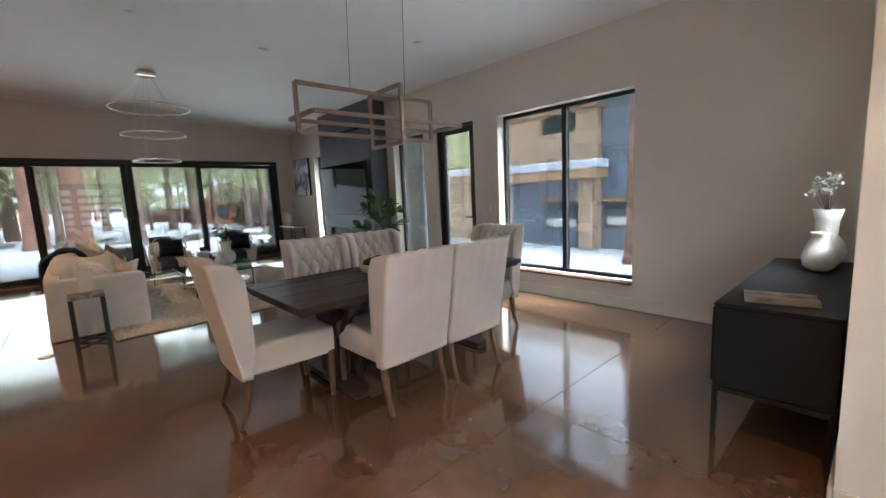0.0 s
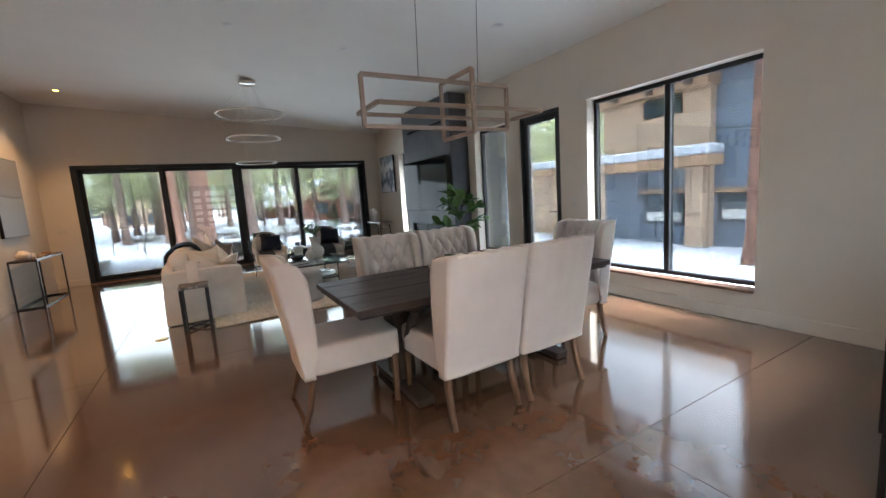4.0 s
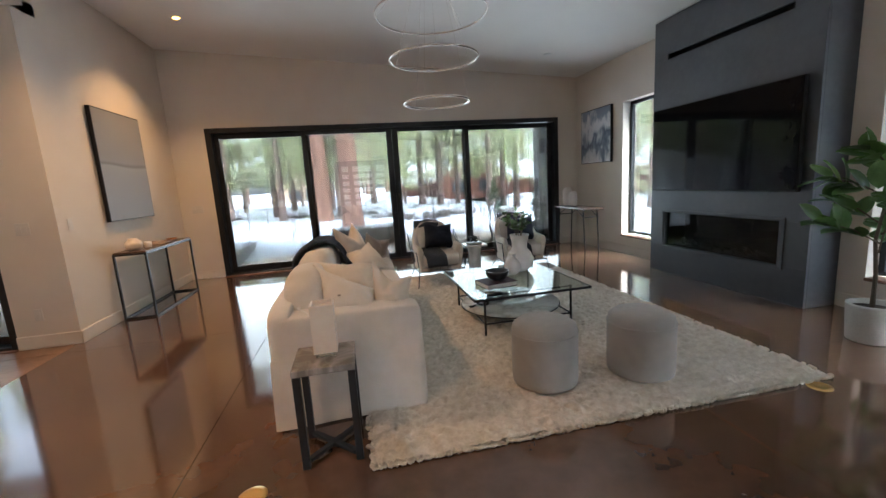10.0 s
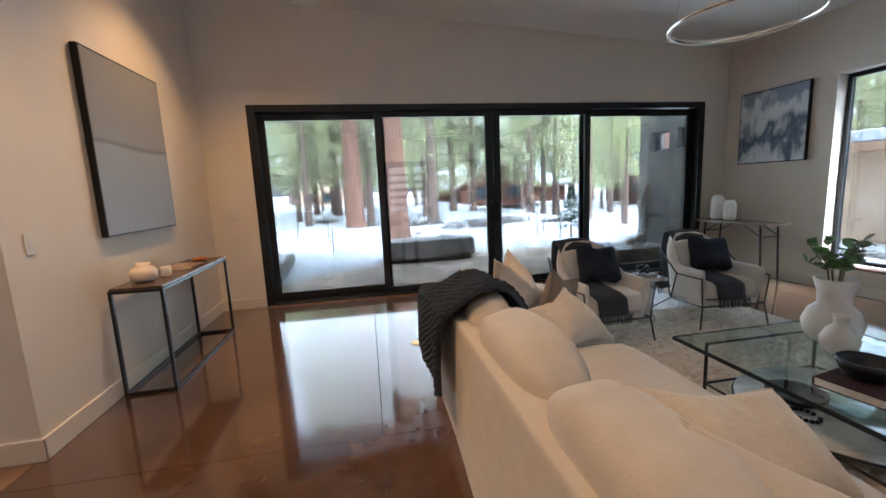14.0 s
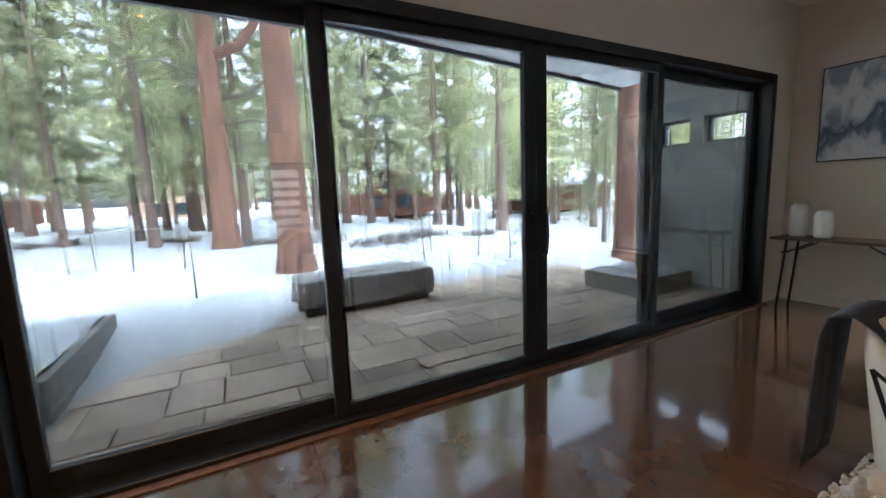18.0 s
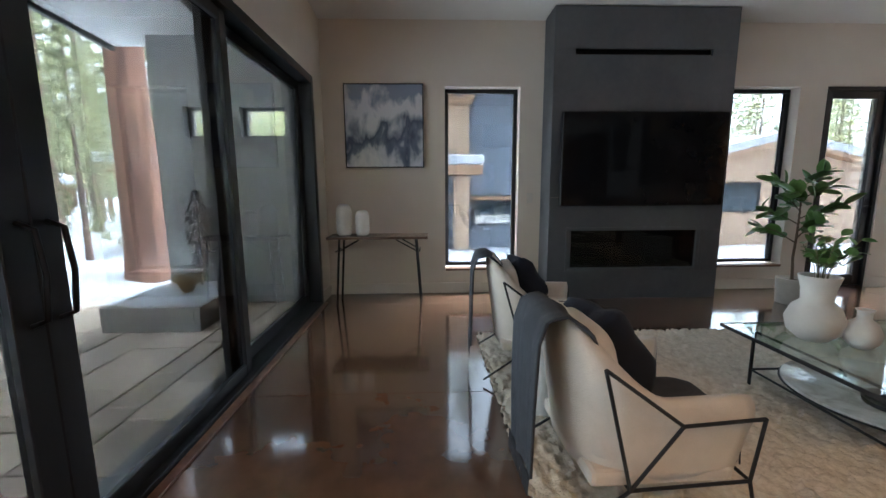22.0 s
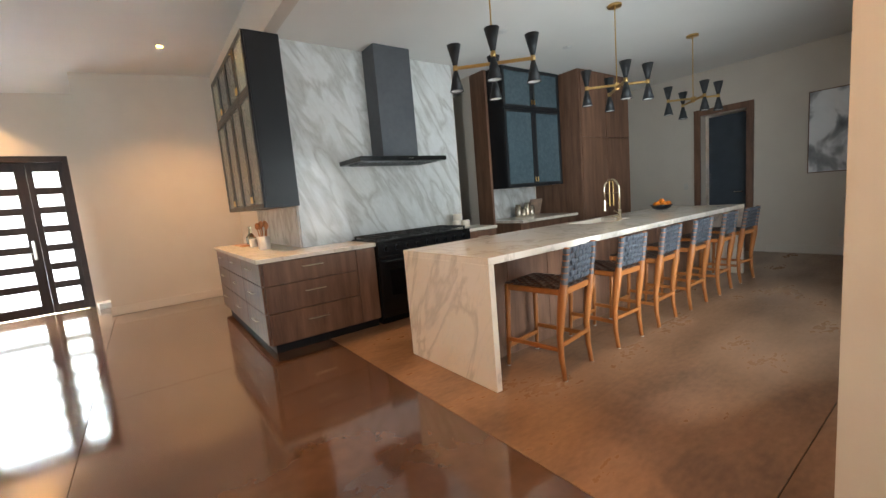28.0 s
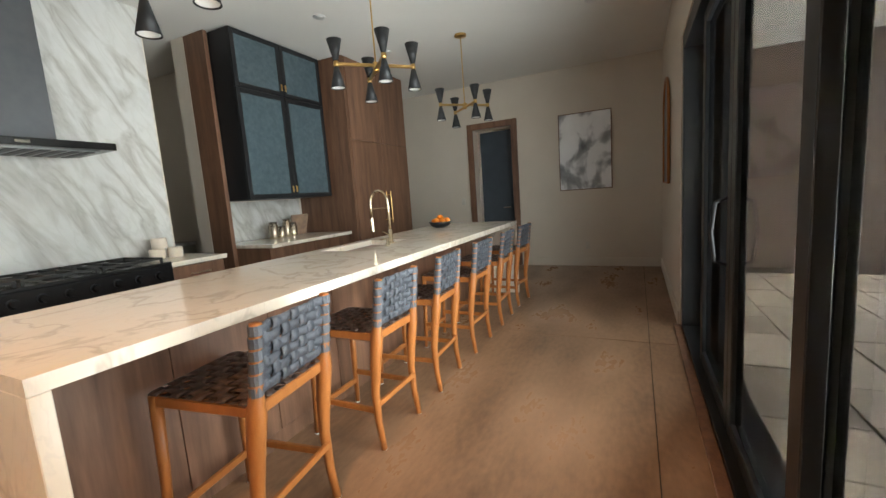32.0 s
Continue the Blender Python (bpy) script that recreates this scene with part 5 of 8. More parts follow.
def armchair(at, turn):
    c = thing("armchair", "cream boucle armchair with a black rod frame", "armchair", at, turn, group="pair of armchairs")

    def plan(s):
        """s from 0 (one arm's tip) to 1 (the other's), round the back."""
        a = math.pi * (s * 1.24 - 0.12)
        x, y = math.cos(a), math.sin(a)
        return Vector((0.315 * math.copysign(abs(x) ** 0.6, x), -0.06 + 0.36 * math.copysign(abs(y) ** 0.75, y) if y > 0 else -0.06 + 0.78 * y, 0))

    def height(s):
        b = math.sin(math.pi * s)
        return 0.52 + 0.275 * max(0, (b - 0.35) / 0.65) ** 1.25

    def outer(u, v):
        p, h = plan(u), height(u)
        k = 0.86 + 0.14 * v + 0.05 * (h - 0.45) * v - 0.07 * max(0.0, (v - 0.75) / 0.25) ** 2
        return Vector((p.x * k, p.y * k + 0.10 * (h - 0.45) * v, 0.20 + (h - 0.20) * v))

    def inner(u, v):
        p, h = plan(u), height(u)
        k = 0.62 + 0.12 * v + 0.09 * max(0.0, (v - 0.7) / 0.3) ** 2
        return Vector((p.x * k, p.y * k - 0.02 * (1 - v) + 0.07 * (h - 0.45) * v, 0.23 + (h - 0.235) * v))
    part("shell", sheet(54, 10, outer, inner), M_LINEN, c)
    part("seat", moved(soft(0.52, 0.56, 0.17, 0.3, 0.3, 30, 12), pose(0, -0.05, 0.335)), M_LINEN, c)
    part("lumbar", moved(soft(0.44, 0.13, 0.34, 0.45, 0.4, 26, 12), pose(0, 0.17, 0.56, -12, 0, 0)), M_LINEN, c)
    part("under_frame", box(-0.27, 0.27, -0.30, 0.24, 0.18, 0.24, 0.02, 2), M_LINEN, c)
    for s in (-1, 1):
        A, E, F = (s * 0.335, 0.24, 0.66), (s * 0.338, -0.04, 0.45), (s * 0.325, -0.345, 0.455)
        G, B = (s * 0.30, -0.335, 0.20), (s * 0.285, 0.10, 0.175)
        for a, b in ((A, E), (E, F), (E, B), (F, G), (G, B), (B, A)):
            part("frame_rod", rod(a, b, 0.007, n=8), M_BLACK, c)
        part("leg", rod(G, (s * 0.33, -0.36, 0.0), 0.007, n=8), M_BLACK, c)
        part("leg", rod(B, (s * 0.31, 0.36, 0.0), 0.007, n=8), M_BLACK, c)
    part("frame_rod", rod((-0.30, -0.335, 0.20), (0.30, -0.335, 0.20), 0.007, n=8), M_BLACK, c)
    part("frame_rod", rod((-0.285, 0.10, 0.175), (0.285, 0.10, 0.175), 0.007, n=8), M_BLACK, c)
    return c


def chair_throw(at, turn, dx):
    t = thing("throw_blanket", "charcoal wool throw hung over an armchair back", "blanket", at, turn, group="charcoal throws")
    prof = [(0.445, 0.18), (0.44, 0.45), (0.43, 0.70), (0.40, 0.795), (0.32, 0.81), (0.235, 0.75), (0.17, 0.60), (0.10, 0.455), (-0.05, 0.435), (-0.26, 0.43), (-0.355, 0.40), (-0.37, 0.26)]
    bm = cloth(prof, 0.30, 34, 0.010, 0.012, dx * 9)
    bmesh.ops.transform(bm, matrix=Matrix(((0, 1, 0, dx), (1, 0, 0, 0), (0, 0, 1, 0), (0, 0, 0, 1))), verts=bm.verts)
    part("weave", bm, M_CHAR, t)
    fr = bmesh.new()
    for k in range(34):
        x = dx + (k / 33 - 0.5) * 0.30
        tube([(x, 0.445, 0.19), (x + rnd.uniform(-.01, .01), 0.45, 0.11)], 0.003, 4, bm=fr)
        tube([(x, -0.375, 0.27), (x + rnd.uniform(-.01, .01), -0.38, 0.19)], 0.003, 4, bm=fr)
    part("fringe", fr, M_CHAR, t)["kind"] = "stuff"


for k, (at, turn) in enumerate((((1.17, 8.97, 0.03), 2), ((2.38, 9.04, 0.03), -4))):
    armchair(at, turn)
    chair_throw(at, turn, -0.05 + 0.02 * k)
    p = thing("throw_pillow", "navy velvet pillow in an armchair", "cushion", group="navy pillows")
    part("cover", pillow(0.41, 0.36, 0.18, 20 + k, 0.06), M_NAVYV, p)
    p.matrix_basis = pose(*at, 0, 0, turn) @ Matrix.Translation((0.05, -0.02, 0.435)) @ pose(0, 0, 0, -24, 6, 4)

pd = thing("pedestal_table", "white marble pedestal side table between armchairs", "side table", (1.76, 9.12, 0.03))
part("column", lathe([(0.115, 0), (0.12, 0.01), (0.10, 0.05), (0.085, 0.10), (0.085, 0.30), (0.10, 0.38), (0.115, 0.40)], 28), M_MARBLE, pd)
part("top", box(-0.15, 0.15, -0.15, 0.15, 0.401, 0.43, 0.004), M_MARBLE, pd)
bk2 = thing("book", "slim dark book on a marble pedestal", "book", (1.76, 9.12, 0.461), 8)
part("page_block", box(-0.095, 0.095, -0.07, 0.07, 0.003, 0.018), M_CERAM, bk2)
part("cover", box(-0.10, 0.10, -0.075, 0.075, 0.0182, 0.022, 0.001), M_BLKC, bk2)
part("cover", box(-0.10, 0.10, -0.075, 0.075, 0.0, 0.003, 0.001), M_BLKC, bk2)
kt = thing("ornament", "small dark knotted ornament on a book", "decoration", (1.76, 9.12, 0.484))
part("knot", tube([(0.038 * math.cos(2 * a) * (1 + 0.4 * math.cos(3 * a)), 0.038 * math.sin(2 * a) * (1 + 0.4 * math.cos(3 * a)), 0.045 + 0.028 * math.sin(3 * a)) for a in [k * 2 * math.pi / 60 for k in range(60)]], 0.014, 8, True), M_BLKC, kt)

# console by the stub wall
cs = thing("console_table", "slim black steel console with a slatted brown top", "console table", (0, 0, 0))
cx0, cx1, cy0, cy1 = -2.56, -2.235, 8.85, 10.14
for x in (cx0, cx1):
    for y in (cy0, cy1):
        part("leg", box(x - 0.011, x + 0.011, y - 0.011, y + 0.011, 0.0, 0.768, 0.001), M_BLACK, cs)
    for z in (0.012, 0.757):
        part("rail", box(x - 0.011, x + 0.011, cy0 + 0.012, cy1 - 0.012, z - 0.011, z + 0.011, 0.001), M_BLACK, cs)
for y in (cy0, cy1):
    for z in (0.012, 0.757):
        part("rail", box(cx0 + 0.012, cx1 - 0.012, y - 0.011, y + 0.011, z - 0.011, z + 0.011, 0.001), M_BLACK, cs)
M_TRAV = mk("brown_marble", (0.14, 0.09, 0.065), 0.25, col2=(0.07, 0.045, 0.033), scale=4, fine=30)
part("top", box(cx0 - 0.005, cx1 + 0.005, cy0 - 0.005, cy1 + 0.005, 0.769, 0.785, 0.002), M_TRAV, cs)
vase("vase", "round cream stoneware jar on the console", (-2.44, 9.06, 0.786),
     [(0.05, 0), (0.085, 0.025), (0.09, 0.07), (0.07, 0.105), (0.048, 0.115), (0.052, 0.135), (0.044, 0.135), (0.04, 0.11), (0.01, 0.02)], M_ALAB)
vase("candle", "short cream pillar candle on the console", (-2.37, 9.24, 0.786), [(0.036, 0), (0.038, 0.004), (0.038, 0.07), (0.034, 0.073), (0.01, 0.068)], M_CERAM)
ob = thing("book", "open illustrated book on the console", "book", (-2.40, 9.62, 0.786), 86)
for s in (-1, 1):
    part("page", sheet(8, 2, lambda u, v, s=s: Vector((s * u * 0.15, (v - 0.5) * 0.24, 0.014 + 0.018 * math.sin(math.pi * min(1, u * 1.1)) - 0.010 * u)), lambda u, v, s=s: Vector((s * u * 0.15, (v - 0.5) * 0.24, 0.001))), mk("book_page", (0.42, 0.36, 0.29), 0.6, col2=(0.16, 0.07, 0.03), scale=5, fine=30, contrast=0.6), ob)
vase("dish", "small amber dish on the console", (-2.38, 9.92, 0.786), [(0.03, 0), (0.06, 0.01), (0.075, 0.03), (0.068, 0.03), (0.05, 0.014), (0.01, 0.012)], M_TEAK)


def canvas(name, label, m, w, h, d, face, edge):
    """A canvas or framed picture in the xz plane, facing -y."""
    c = thing(name, label, "picture")
    part("face", box(-w / 2 + 0.012, w / 2 - 0.012, -d - 0.002, -d + 0.004, 0.012, h - 0.012), face, c)
    for b in ((-w / 2, w / 2, 0, 0.012), (-w / 2, w / 2, h - 0.012, h), (-w / 2, -w / 2 + 0.012, 0.012, h - 0.012), (w / 2 - 0.012, w / 2, 0.012, h - 0.012)):
        part("frame", box(b[0], b[1], -d, -0.003, b[2], b[3], 0.001), edge, c)
    c.matrix_basis = m
    return c


def painted(name, ramp, stretch, scale, turn=0.0, amp=1.0):
    """Abstract brushwork: a stretched noise through a ramp of colours."""
    m = bpy.data.materials.new(name)
    m.use_nodes = True
    n, l, b = m.node_tree.nodes, m.node_tree.links, m.node_tree.nodes["Principled BSDF"]
    tc, mp, nz, cr = n.new("ShaderNodeTexCoord"), n.new("ShaderNodeMapping"), n.new("ShaderNodeTexNoise"), n.new("ShaderNodeValToRGB")
    sep, add, mul = n.new("ShaderNodeSeparateXYZ"), n.new("ShaderNodeMath"), n.new("ShaderNodeMath")
    mp.inputs["Scale"].default_value = stretch
    nz.inputs["Scale"].default_value, nz.inputs["Detail"].default_value, nz.inputs["Distortion"].default_value = scale, 3, 0.3
    l.new(tc.outputs["Object"], mp.inputs["Vector"])
    l.new(mp.outputs[0], nz.inputs["Vector"])
    l.new(tc.outputs["Object"], sep.inputs[0])
    mul.operation, mul.inputs[1].default_value = "MULTIPLY", turn
    l.new(sep.outputs["Z"], mul.inputs[0])
    l.new(mul.outputs[0], add.inputs[0])
    soft_ = n.new("ShaderNodeMath")
    soft_.operation, soft_.inputs[1].default_value = "MULTIPLY", amp
    l.new(nz.outputs[0], soft_.inputs[0])
    l.new(soft_.outputs[0], add.inputs[1])
    l.new(add.outputs[0], cr.inputs[0])
    for k, (p, col) in enumerate(ramp):
        e = cr.color_ramp.elements[k] if k < 2 else cr.color_ramp.elements.new(p)
        e.position, e.color = p, (*col, 1)
    l.new(cr.outputs[0], b.inputs["Base Color"])
    b.inputs["Roughness"].default_value = 0.6
    return m


M_ART1 = painted("abstract_blues", [(0.20, (0.52, 0.54, 0.58)), (0.36, (0.66, 0.66, 0.68)), (0.45, (0.50, 0.52, 0.56)), (0.52, (0.15, 0.18, 0.24)), (0.60, (0.07, 0.09, 0.14)), (0.66, (0.30, 0.33, 0.39)), (0.74, (0.62, 0.63, 0.65)), (0.82, (0.66, 0.66, 0.67)), (0.92, (0.24, 0.28, 0.36))], (1.8, 1, 0.9), 3.4, 0.62, 0.75)
canvas("painting", "abstract canvas in white, grey and navy strokes", pose(4.447, 10.265, 1.51, 0, 0, -90), 0.90, 0.93, 0.045, M_ART1, M_DARKM)
M_ART2 = painted("muted_seascape", [(0.30, (0.25, 0.265, 0.285)), (0.72, (0.27, 0.285, 0.305)), (0.765, (0.28, 0.295, 0.315)), (0.775, (0.15, 0.155, 0.165)), (0.79, (0.24, 0.245, 0.255)), (1.0, (0.22, 0.22, 0.23))], (0.12, 1, 0.5), 1.2, 0.42)
canvas("painting", "muted grey seascape canvas in a thin frame", pose(-2.597, 9.44, 1.135, 0, 0, 90), 1.03, 1.28, 0.045, M_ART2, M_DARKM)

# narrow table under the abstract canvas
nt = thing("side_table", "narrow dark wood table on folding steel legs", "console table", (0, 0, 0))
part("top", box(3.90, 4.26, 9.78, 10.86, 0.735, 0.762, 0.003), M_TRAV, nt)
for y, s in ((9.86, -1), (10.78, 1)):
    for x in (3.95, 4.21):
        part("leg", rod((x, y - s * 0.05, 0.733), (x, y, 0.0), 0.012, n=8), M_DARKM, nt)
        part("brace", rod((x, y - s * 0.04, 0.60), (x, y - s * 0.26, 0.725), 0.007, n=6), M_DARKM, nt)
    part("crossbar", rod((3.95, y - s * 0.01, 0.60), (4.21, y - s * 0.01, 0.60), 0.008, n=8), M_DARKM, nt)
for y, hgt, r in ((10.70, 0.34, 0.085), (10.50, 0.27, 0.075)):
    vase("vase", "smooth white capsule vase on a narrow table", (4.10, y, 0.763),
         [(r * 0.7, 0), (r * 0.9, hgt * 0.05), (r, hgt * 0.2), (r, hgt * 0.75), (r * 0.85, hgt * 0.92), (r * 0.5, hgt), (r * 0.42, hgt * 0.99), (r * 0.4, hgt * 0.9), (0.01, 0.03)], M_CERAM, group="capsule vases")

# fig tree
fg = thing("fig_tree", "young fiddle-leaf fig tree in a pale pot", "potted plant", (3.81, 5.79, 0))
part("pot", lathe([(0.125, 0), (0.13, 0.01), (0.145, 0.27), (0.145, 0.28), (0.125, 0.28), (0.12, 0.24)], 32), mk("pale_concrete", (0.52, 0.50, 0.46), 0.8, scale=9, fine=60, bump=0.2), fg)
part("soil", lathe([(0.12, 0.238), (0.12, 0.245), (0.01, 0.25)], 24), mk("soil", (0.05, 0.035, 0.025), 0.95, fine=60, bump=1.0), fg)
M_TWIG = mk("fig_bark", (0.13, 0.10, 0.07), 0.9, fine=60, bump=0.4)
part("trunk", tube([(0, 0, 0.24), (0.015, 0.01, 0.5), (-0.01, 0.02, 0.75), (0.01, 0.0, 1.0), (0.0, 0.01, 1.30)], [0.016, 0.013, 0.012, 0.009, 0.005], 8), M_TWIG, fg)
FIG = leaf_mesh("fig_leaf", 0.21, 0.15, M_LEAF)
for k in range(10):
    a, z = k * 2.4 + 0.4, 0.66 + 0.068 * k
    tip = Vector((0.36 * math.cos(a) * (1.05 - 0.05 * k), 0.42 * math.sin(a) * (1.05 - 0.05 * k), z + 0.17 - 0.006 * k))
    base = Vector((0, 0, z))
    part("branch", tube([base, base.lerp(tip, 0.5) + Vector((0, 0, 0.03)), tip], [0.007, 0.005, 0.003], 6), M_TWIG, fg)
    spots = []
    for j in range(12):
        q = base.lerp(tip, 0.30 + 0.065 * j)
        d = (tip - base).normalized() + Vector((rnd.uniform(-1, 1), rnd.uniform(-1, 1), rnd.uniform(-0.9, 0.6)))
        spots.append((q, d, rnd.uniform(-35, 35), rnd.uniform(0.5, 0.95)))
    leaves(FIG, fg, spots)

# ring chandelier
rc = thing("ring_chandelier", "chandelier of three stacked polished nickel light rings", "chandelier", (0.99, 7.47, 0))
for z, r in ((2.84, 0.505), (2.46, 0.405), (2.08, 0.305)):
    rg = part("ring", tube([((r - 0.006) * math.cos(k * math.pi / 48), (r - 0.006) * math.sin(k * math.pi / 48), z) for k in range(96)], 0.011, 10, True), M_RING, rc)
    part("light_strip", hoop(r - 0.006, 0.012, 0.003, z - 0.0105), M_CERAM, rg, "white diffuser strip")
    for k in range(3):
        a = k * 2.094 + z
        part("cable", rod((r * math.cos(a), r * math.sin(a), z + 0.02), (0.08 * math.cos(a), 0.08 * math.sin(a), ceil_z(1.0) - 0.06), 0.0012, n=5), M_CHROME, rc)
part("canopy", lathe([(0.12, -0.065), (0.125, -0.06), (0.125, -0.01), (0.01, -0.008)], 36, at=(0, 0, ceil_z(1.0))), M_RING, rc)

# floor outlets, switches, sockets
for x, y in ((-0.41, 9.24), (-0.41, 5.44), (2.80, 5.40)):
    fo_ = thing("floor_outlet", "round brass floor outlet cover", "outlet", (x, y, 0.0), group="floor outlets")
    part("cover", lathe([(0.065, 0.0005), (0.064, 0.004), (0.05, 0.006), (0.01, 0.006)], 28), M_GOLD, fo_)
    part("lid_ring", tube([(0.045 * math.cos(k * 0.314), 0.045 * math.sin(k * 0.314), 0.006) for k in range(20)], 0.002, 5, True), M_GOLD, fo_)


def plate(label, category, m, n=1, rocker=True):
    p = thing("switch_plate" if rocker else "wall_socket", label, category)
    w = 0.07 + 0.046 * (n - 1)
    part("plate", box(-w / 2, w / 2, -0.006, 0.0, -0.058, 0.058, 0.002), M_PLATE, p)
    for k in range(n):
        x = (k - (n - 1) / 2) * 0.046
        part("rocker" if rocker else "socket_face", box(x - 0.016, x + 0.016, -0.009, -0.006, -0.033, 0.033, 0.0015), M_PLATE, p)
    p.matrix_basis = m
    return p


plate("cream rocker switch on the stub wall", "switch", pose(-2.598, 8.32, 1.17, 0, 0, 90), 1)
plate("cream double switch beside the sliding door", "switch", pose(-2.88, 8.148, 1.16, 0, 0, 0), 2)
plate("cream wall socket low on the wall", "socket", pose(-2.91, 8.148, 0.33, 0, 0, 0), 1, False)
plate("cream triple switch beside the wide sliding door", "switch", pose(-2.35, 10.968, 1.15, 0, 0, 0), 3)
plate("cream rocker switch beside the fireplace", "switch", pose(4.448, 8.56, 1.15, 0, 0, -90), 1)
plate("cream double switch beside the patio door", "switch", pose(4.448, 3.98, 1.15, 0, 0, -90), 2)
plate("cream double switch below the small window", "switch", pose(2.62, 0.092, 1.15, 0, 0, 180), 2)
plate("cream rocker switch on the kitchen end wall", "switch", pose(-9.398, 5.0, 1.15, 0, 0, 90), 1)
plate("cream wall socket on the kitchen end wall", "socket", pose(-9.398, 7.1, 0.33, 0, 0, 90), 1, False)


def downlight(x, y, z, lit, group, power=3.5):
    d = thing("downlight", "lit warm recessed downlight in the ceiling" if lit else "unlit white recessed downlight in the ceiling", "downlight", (x, y, z), group=group)
    part("trim", lathe([(0.035, -0.002), (0.06, -0.006), (0.062, -0.002), (0.062, -0.0005), (0.036, -0.0006)], 24), M_WHITE, d)
    part("lens", lathe([(0.034, -0.003), (0.034, -0.001), (0.01, -0.001)], 20), M_WARM if lit else M_WHITE, d)
    if lit:
        ld = bpy.data.lights.new("downlight_lamp", "SPOT")
        ld.energy, ld.color, ld.spot_size, ld.spot_blend, ld.shadow_soft_size = power, (1.0, 0.52, 0.21), radians(115), 0.8, 0.04
        lo = new("downlight_lamp", ld)
        lo.parent = d
        lo.location = (0, 0, -0.02)


for y in (1.9, 4.0, 7.35, 9.6):
    downlight(-1.78, y, ceil_z(-1.78) - 0.001, True, "downlights over the walkway")
downlight(0.68, -0.15, ceil_z(0.68) - 0.001, True, "downlights over the walkway", 3.4)
for x, y in ((0.66, 1.72), (0.66, 3.95), (0.65, 5.41), (1.98, 5.48), (3.28, 3.98), (3.28, 7.45), (3.30, 9.84)):
    downlight(x, y, ceil_z(x) - 0.001, False, "unlit ceiling downlights")


# ---- kitchen ----
def counter(parent, name, x0, x1, y0, y1, z0, z1, hole=None):
    bm = bmesh.new()
    if hole is None:
        box(x0, x1, y0, y1, z0, z1, 0.003, bm=bm)
    else:
        a, b, c, d = hole
        for q in ((x0, a, y0, y1), (b, x1, y0, y1), (a, b, y0, c), (a, b, d, y1)):
            box(*q, z0, z1, bm=bm)
        bmesh.ops.remove_doubles(bm, verts=bm.verts, dist=1e-5)
    return part(name, bm, M_QUARTZ, parent)


isl = thing("kitchen_island", "long walnut kitchen island with waterfall quartzite top", "kitchen island", (0, 0, 0))
IX0, IX1, IY0, IY1 = -7.55, -3.0, 5.42, 6.46
HOLE = (-5.78, -5.08, 5.52, 5.90)
counter(isl, "worktop", IX0, IX1, IY0, IY1, 0.865, 0.912, HOLE)
part("waterfall_panel", box(IX1 - 0.05, IX1, IY0, IY1, 0.0, 0.864, 0.003), M_QUARTZ, isl)
part("waterfall_panel", box(IX0, IX0 + 0.05, IY0, IY1, 0.0, 0.864, 0.003), M_QUARTZ, isl)
part("body", box(IX0 + 0.051, IX1 - 0.051, IY0 + 0.02, 6.06, 0.0, 0.864), M_WALNUT, isl)
n = 9
w = (IX1 - IX0 - 0.102) / n
for k in range(n):
    part("panel", box(IX0 + 0.053 + k * w, IX0 + 0.049 + (k + 1) * w, 6.061, 6.082, 0.10, 0.86, 0.002), M_WALNUT, isl)
    part("drawer_front", box(IX0 + 0.053 + k * w, IX0 + 0.049 + (k + 1) * w, IY0 + 0.002, IY0 + 0.0195, 0.10, 0.86, 0.002), M_WALNUT, isl)
sk = thing("sink", "dark undermount sink in the island top", "sink", (0, 0, 0))
M_SINK = mk("sink_steel", (0.20, 0.20, 0.20), 0.3, 0.9, fine=120)
for b in ((HOLE[0], HOLE[1], HOLE[2], HOLE[3], 0.70, 0.71), (HOLE[0] - 0.01, HOLE[0], HOLE[2], HOLE[3], 0.70, 0.8645), (HOLE[1], HOLE[1] + 0.01, HOLE[2], HOLE[3], 0.70, 0.8645), (HOLE[0], HOLE[1], HOLE[2] - 0.01, HOLE[2], 0.70, 0.8645), (HOLE[0], HOLE[1], HOLE[3], HOLE[3] + 0.01, 0.70, 0.8645)):
    part("basin_wall", box(*b), M_SINK, sk)
fc = thing("tap", "tall brushed brass spring kitchen tap", "tap", (-5.54, 5.90, 0.912))
part("base", lathe([(0.028, 0), (0.028, 0.01), (0.02, 0.015), (0.018, 0.12), (0.01, 0.121)], 20), M_TAP, fc)
arc = [(0, 0, 0.10), (0, 0, 0.34)] + [(0, -0.09 + 0.09 * math.cos(a), 0.34 + 0.11 * math.sin(a)) for a in [k * math.pi / 12 for k in range(1, 13)]] + [(0, -0.18, 0.20)]
part("spout", tube(arc, 0.012, 10), M_TAP, fc)
part("spray_head", rod((0, -0.18, 0.22), (0, -0.18, 0.10), 0.017, 0.02, 14), M_TAP, fc)
part("hose_guide", rod((0, 0, 0.30), (0, -0.18, 0.30), 0.006), M_TAP, fc)
part("lever", rod((0.015, 0, 0.07), (0.11, 0.0, 0.11), 0.008), M_TAP, fc)
sp = thing("soap_pump", "small brass soap pump beside the tap", "dispenser", (-5.38, 5.97, 0.912))
part("body", lathe([(0.02, 0), (0.02, 0.008), (0.012, 0.012), (0.012, 0.06), (0.01, 0.061)], 16), M_TAP, sp)
part("nozzle", rod((0, 0, 0.055), (0, -0.07, 0.05), 0.006), M_TAP, sp)
fb = thing("bowl", "dark bowl heaped with oranges on the island", "bowl", (-6.94, 5.70, 0.912))
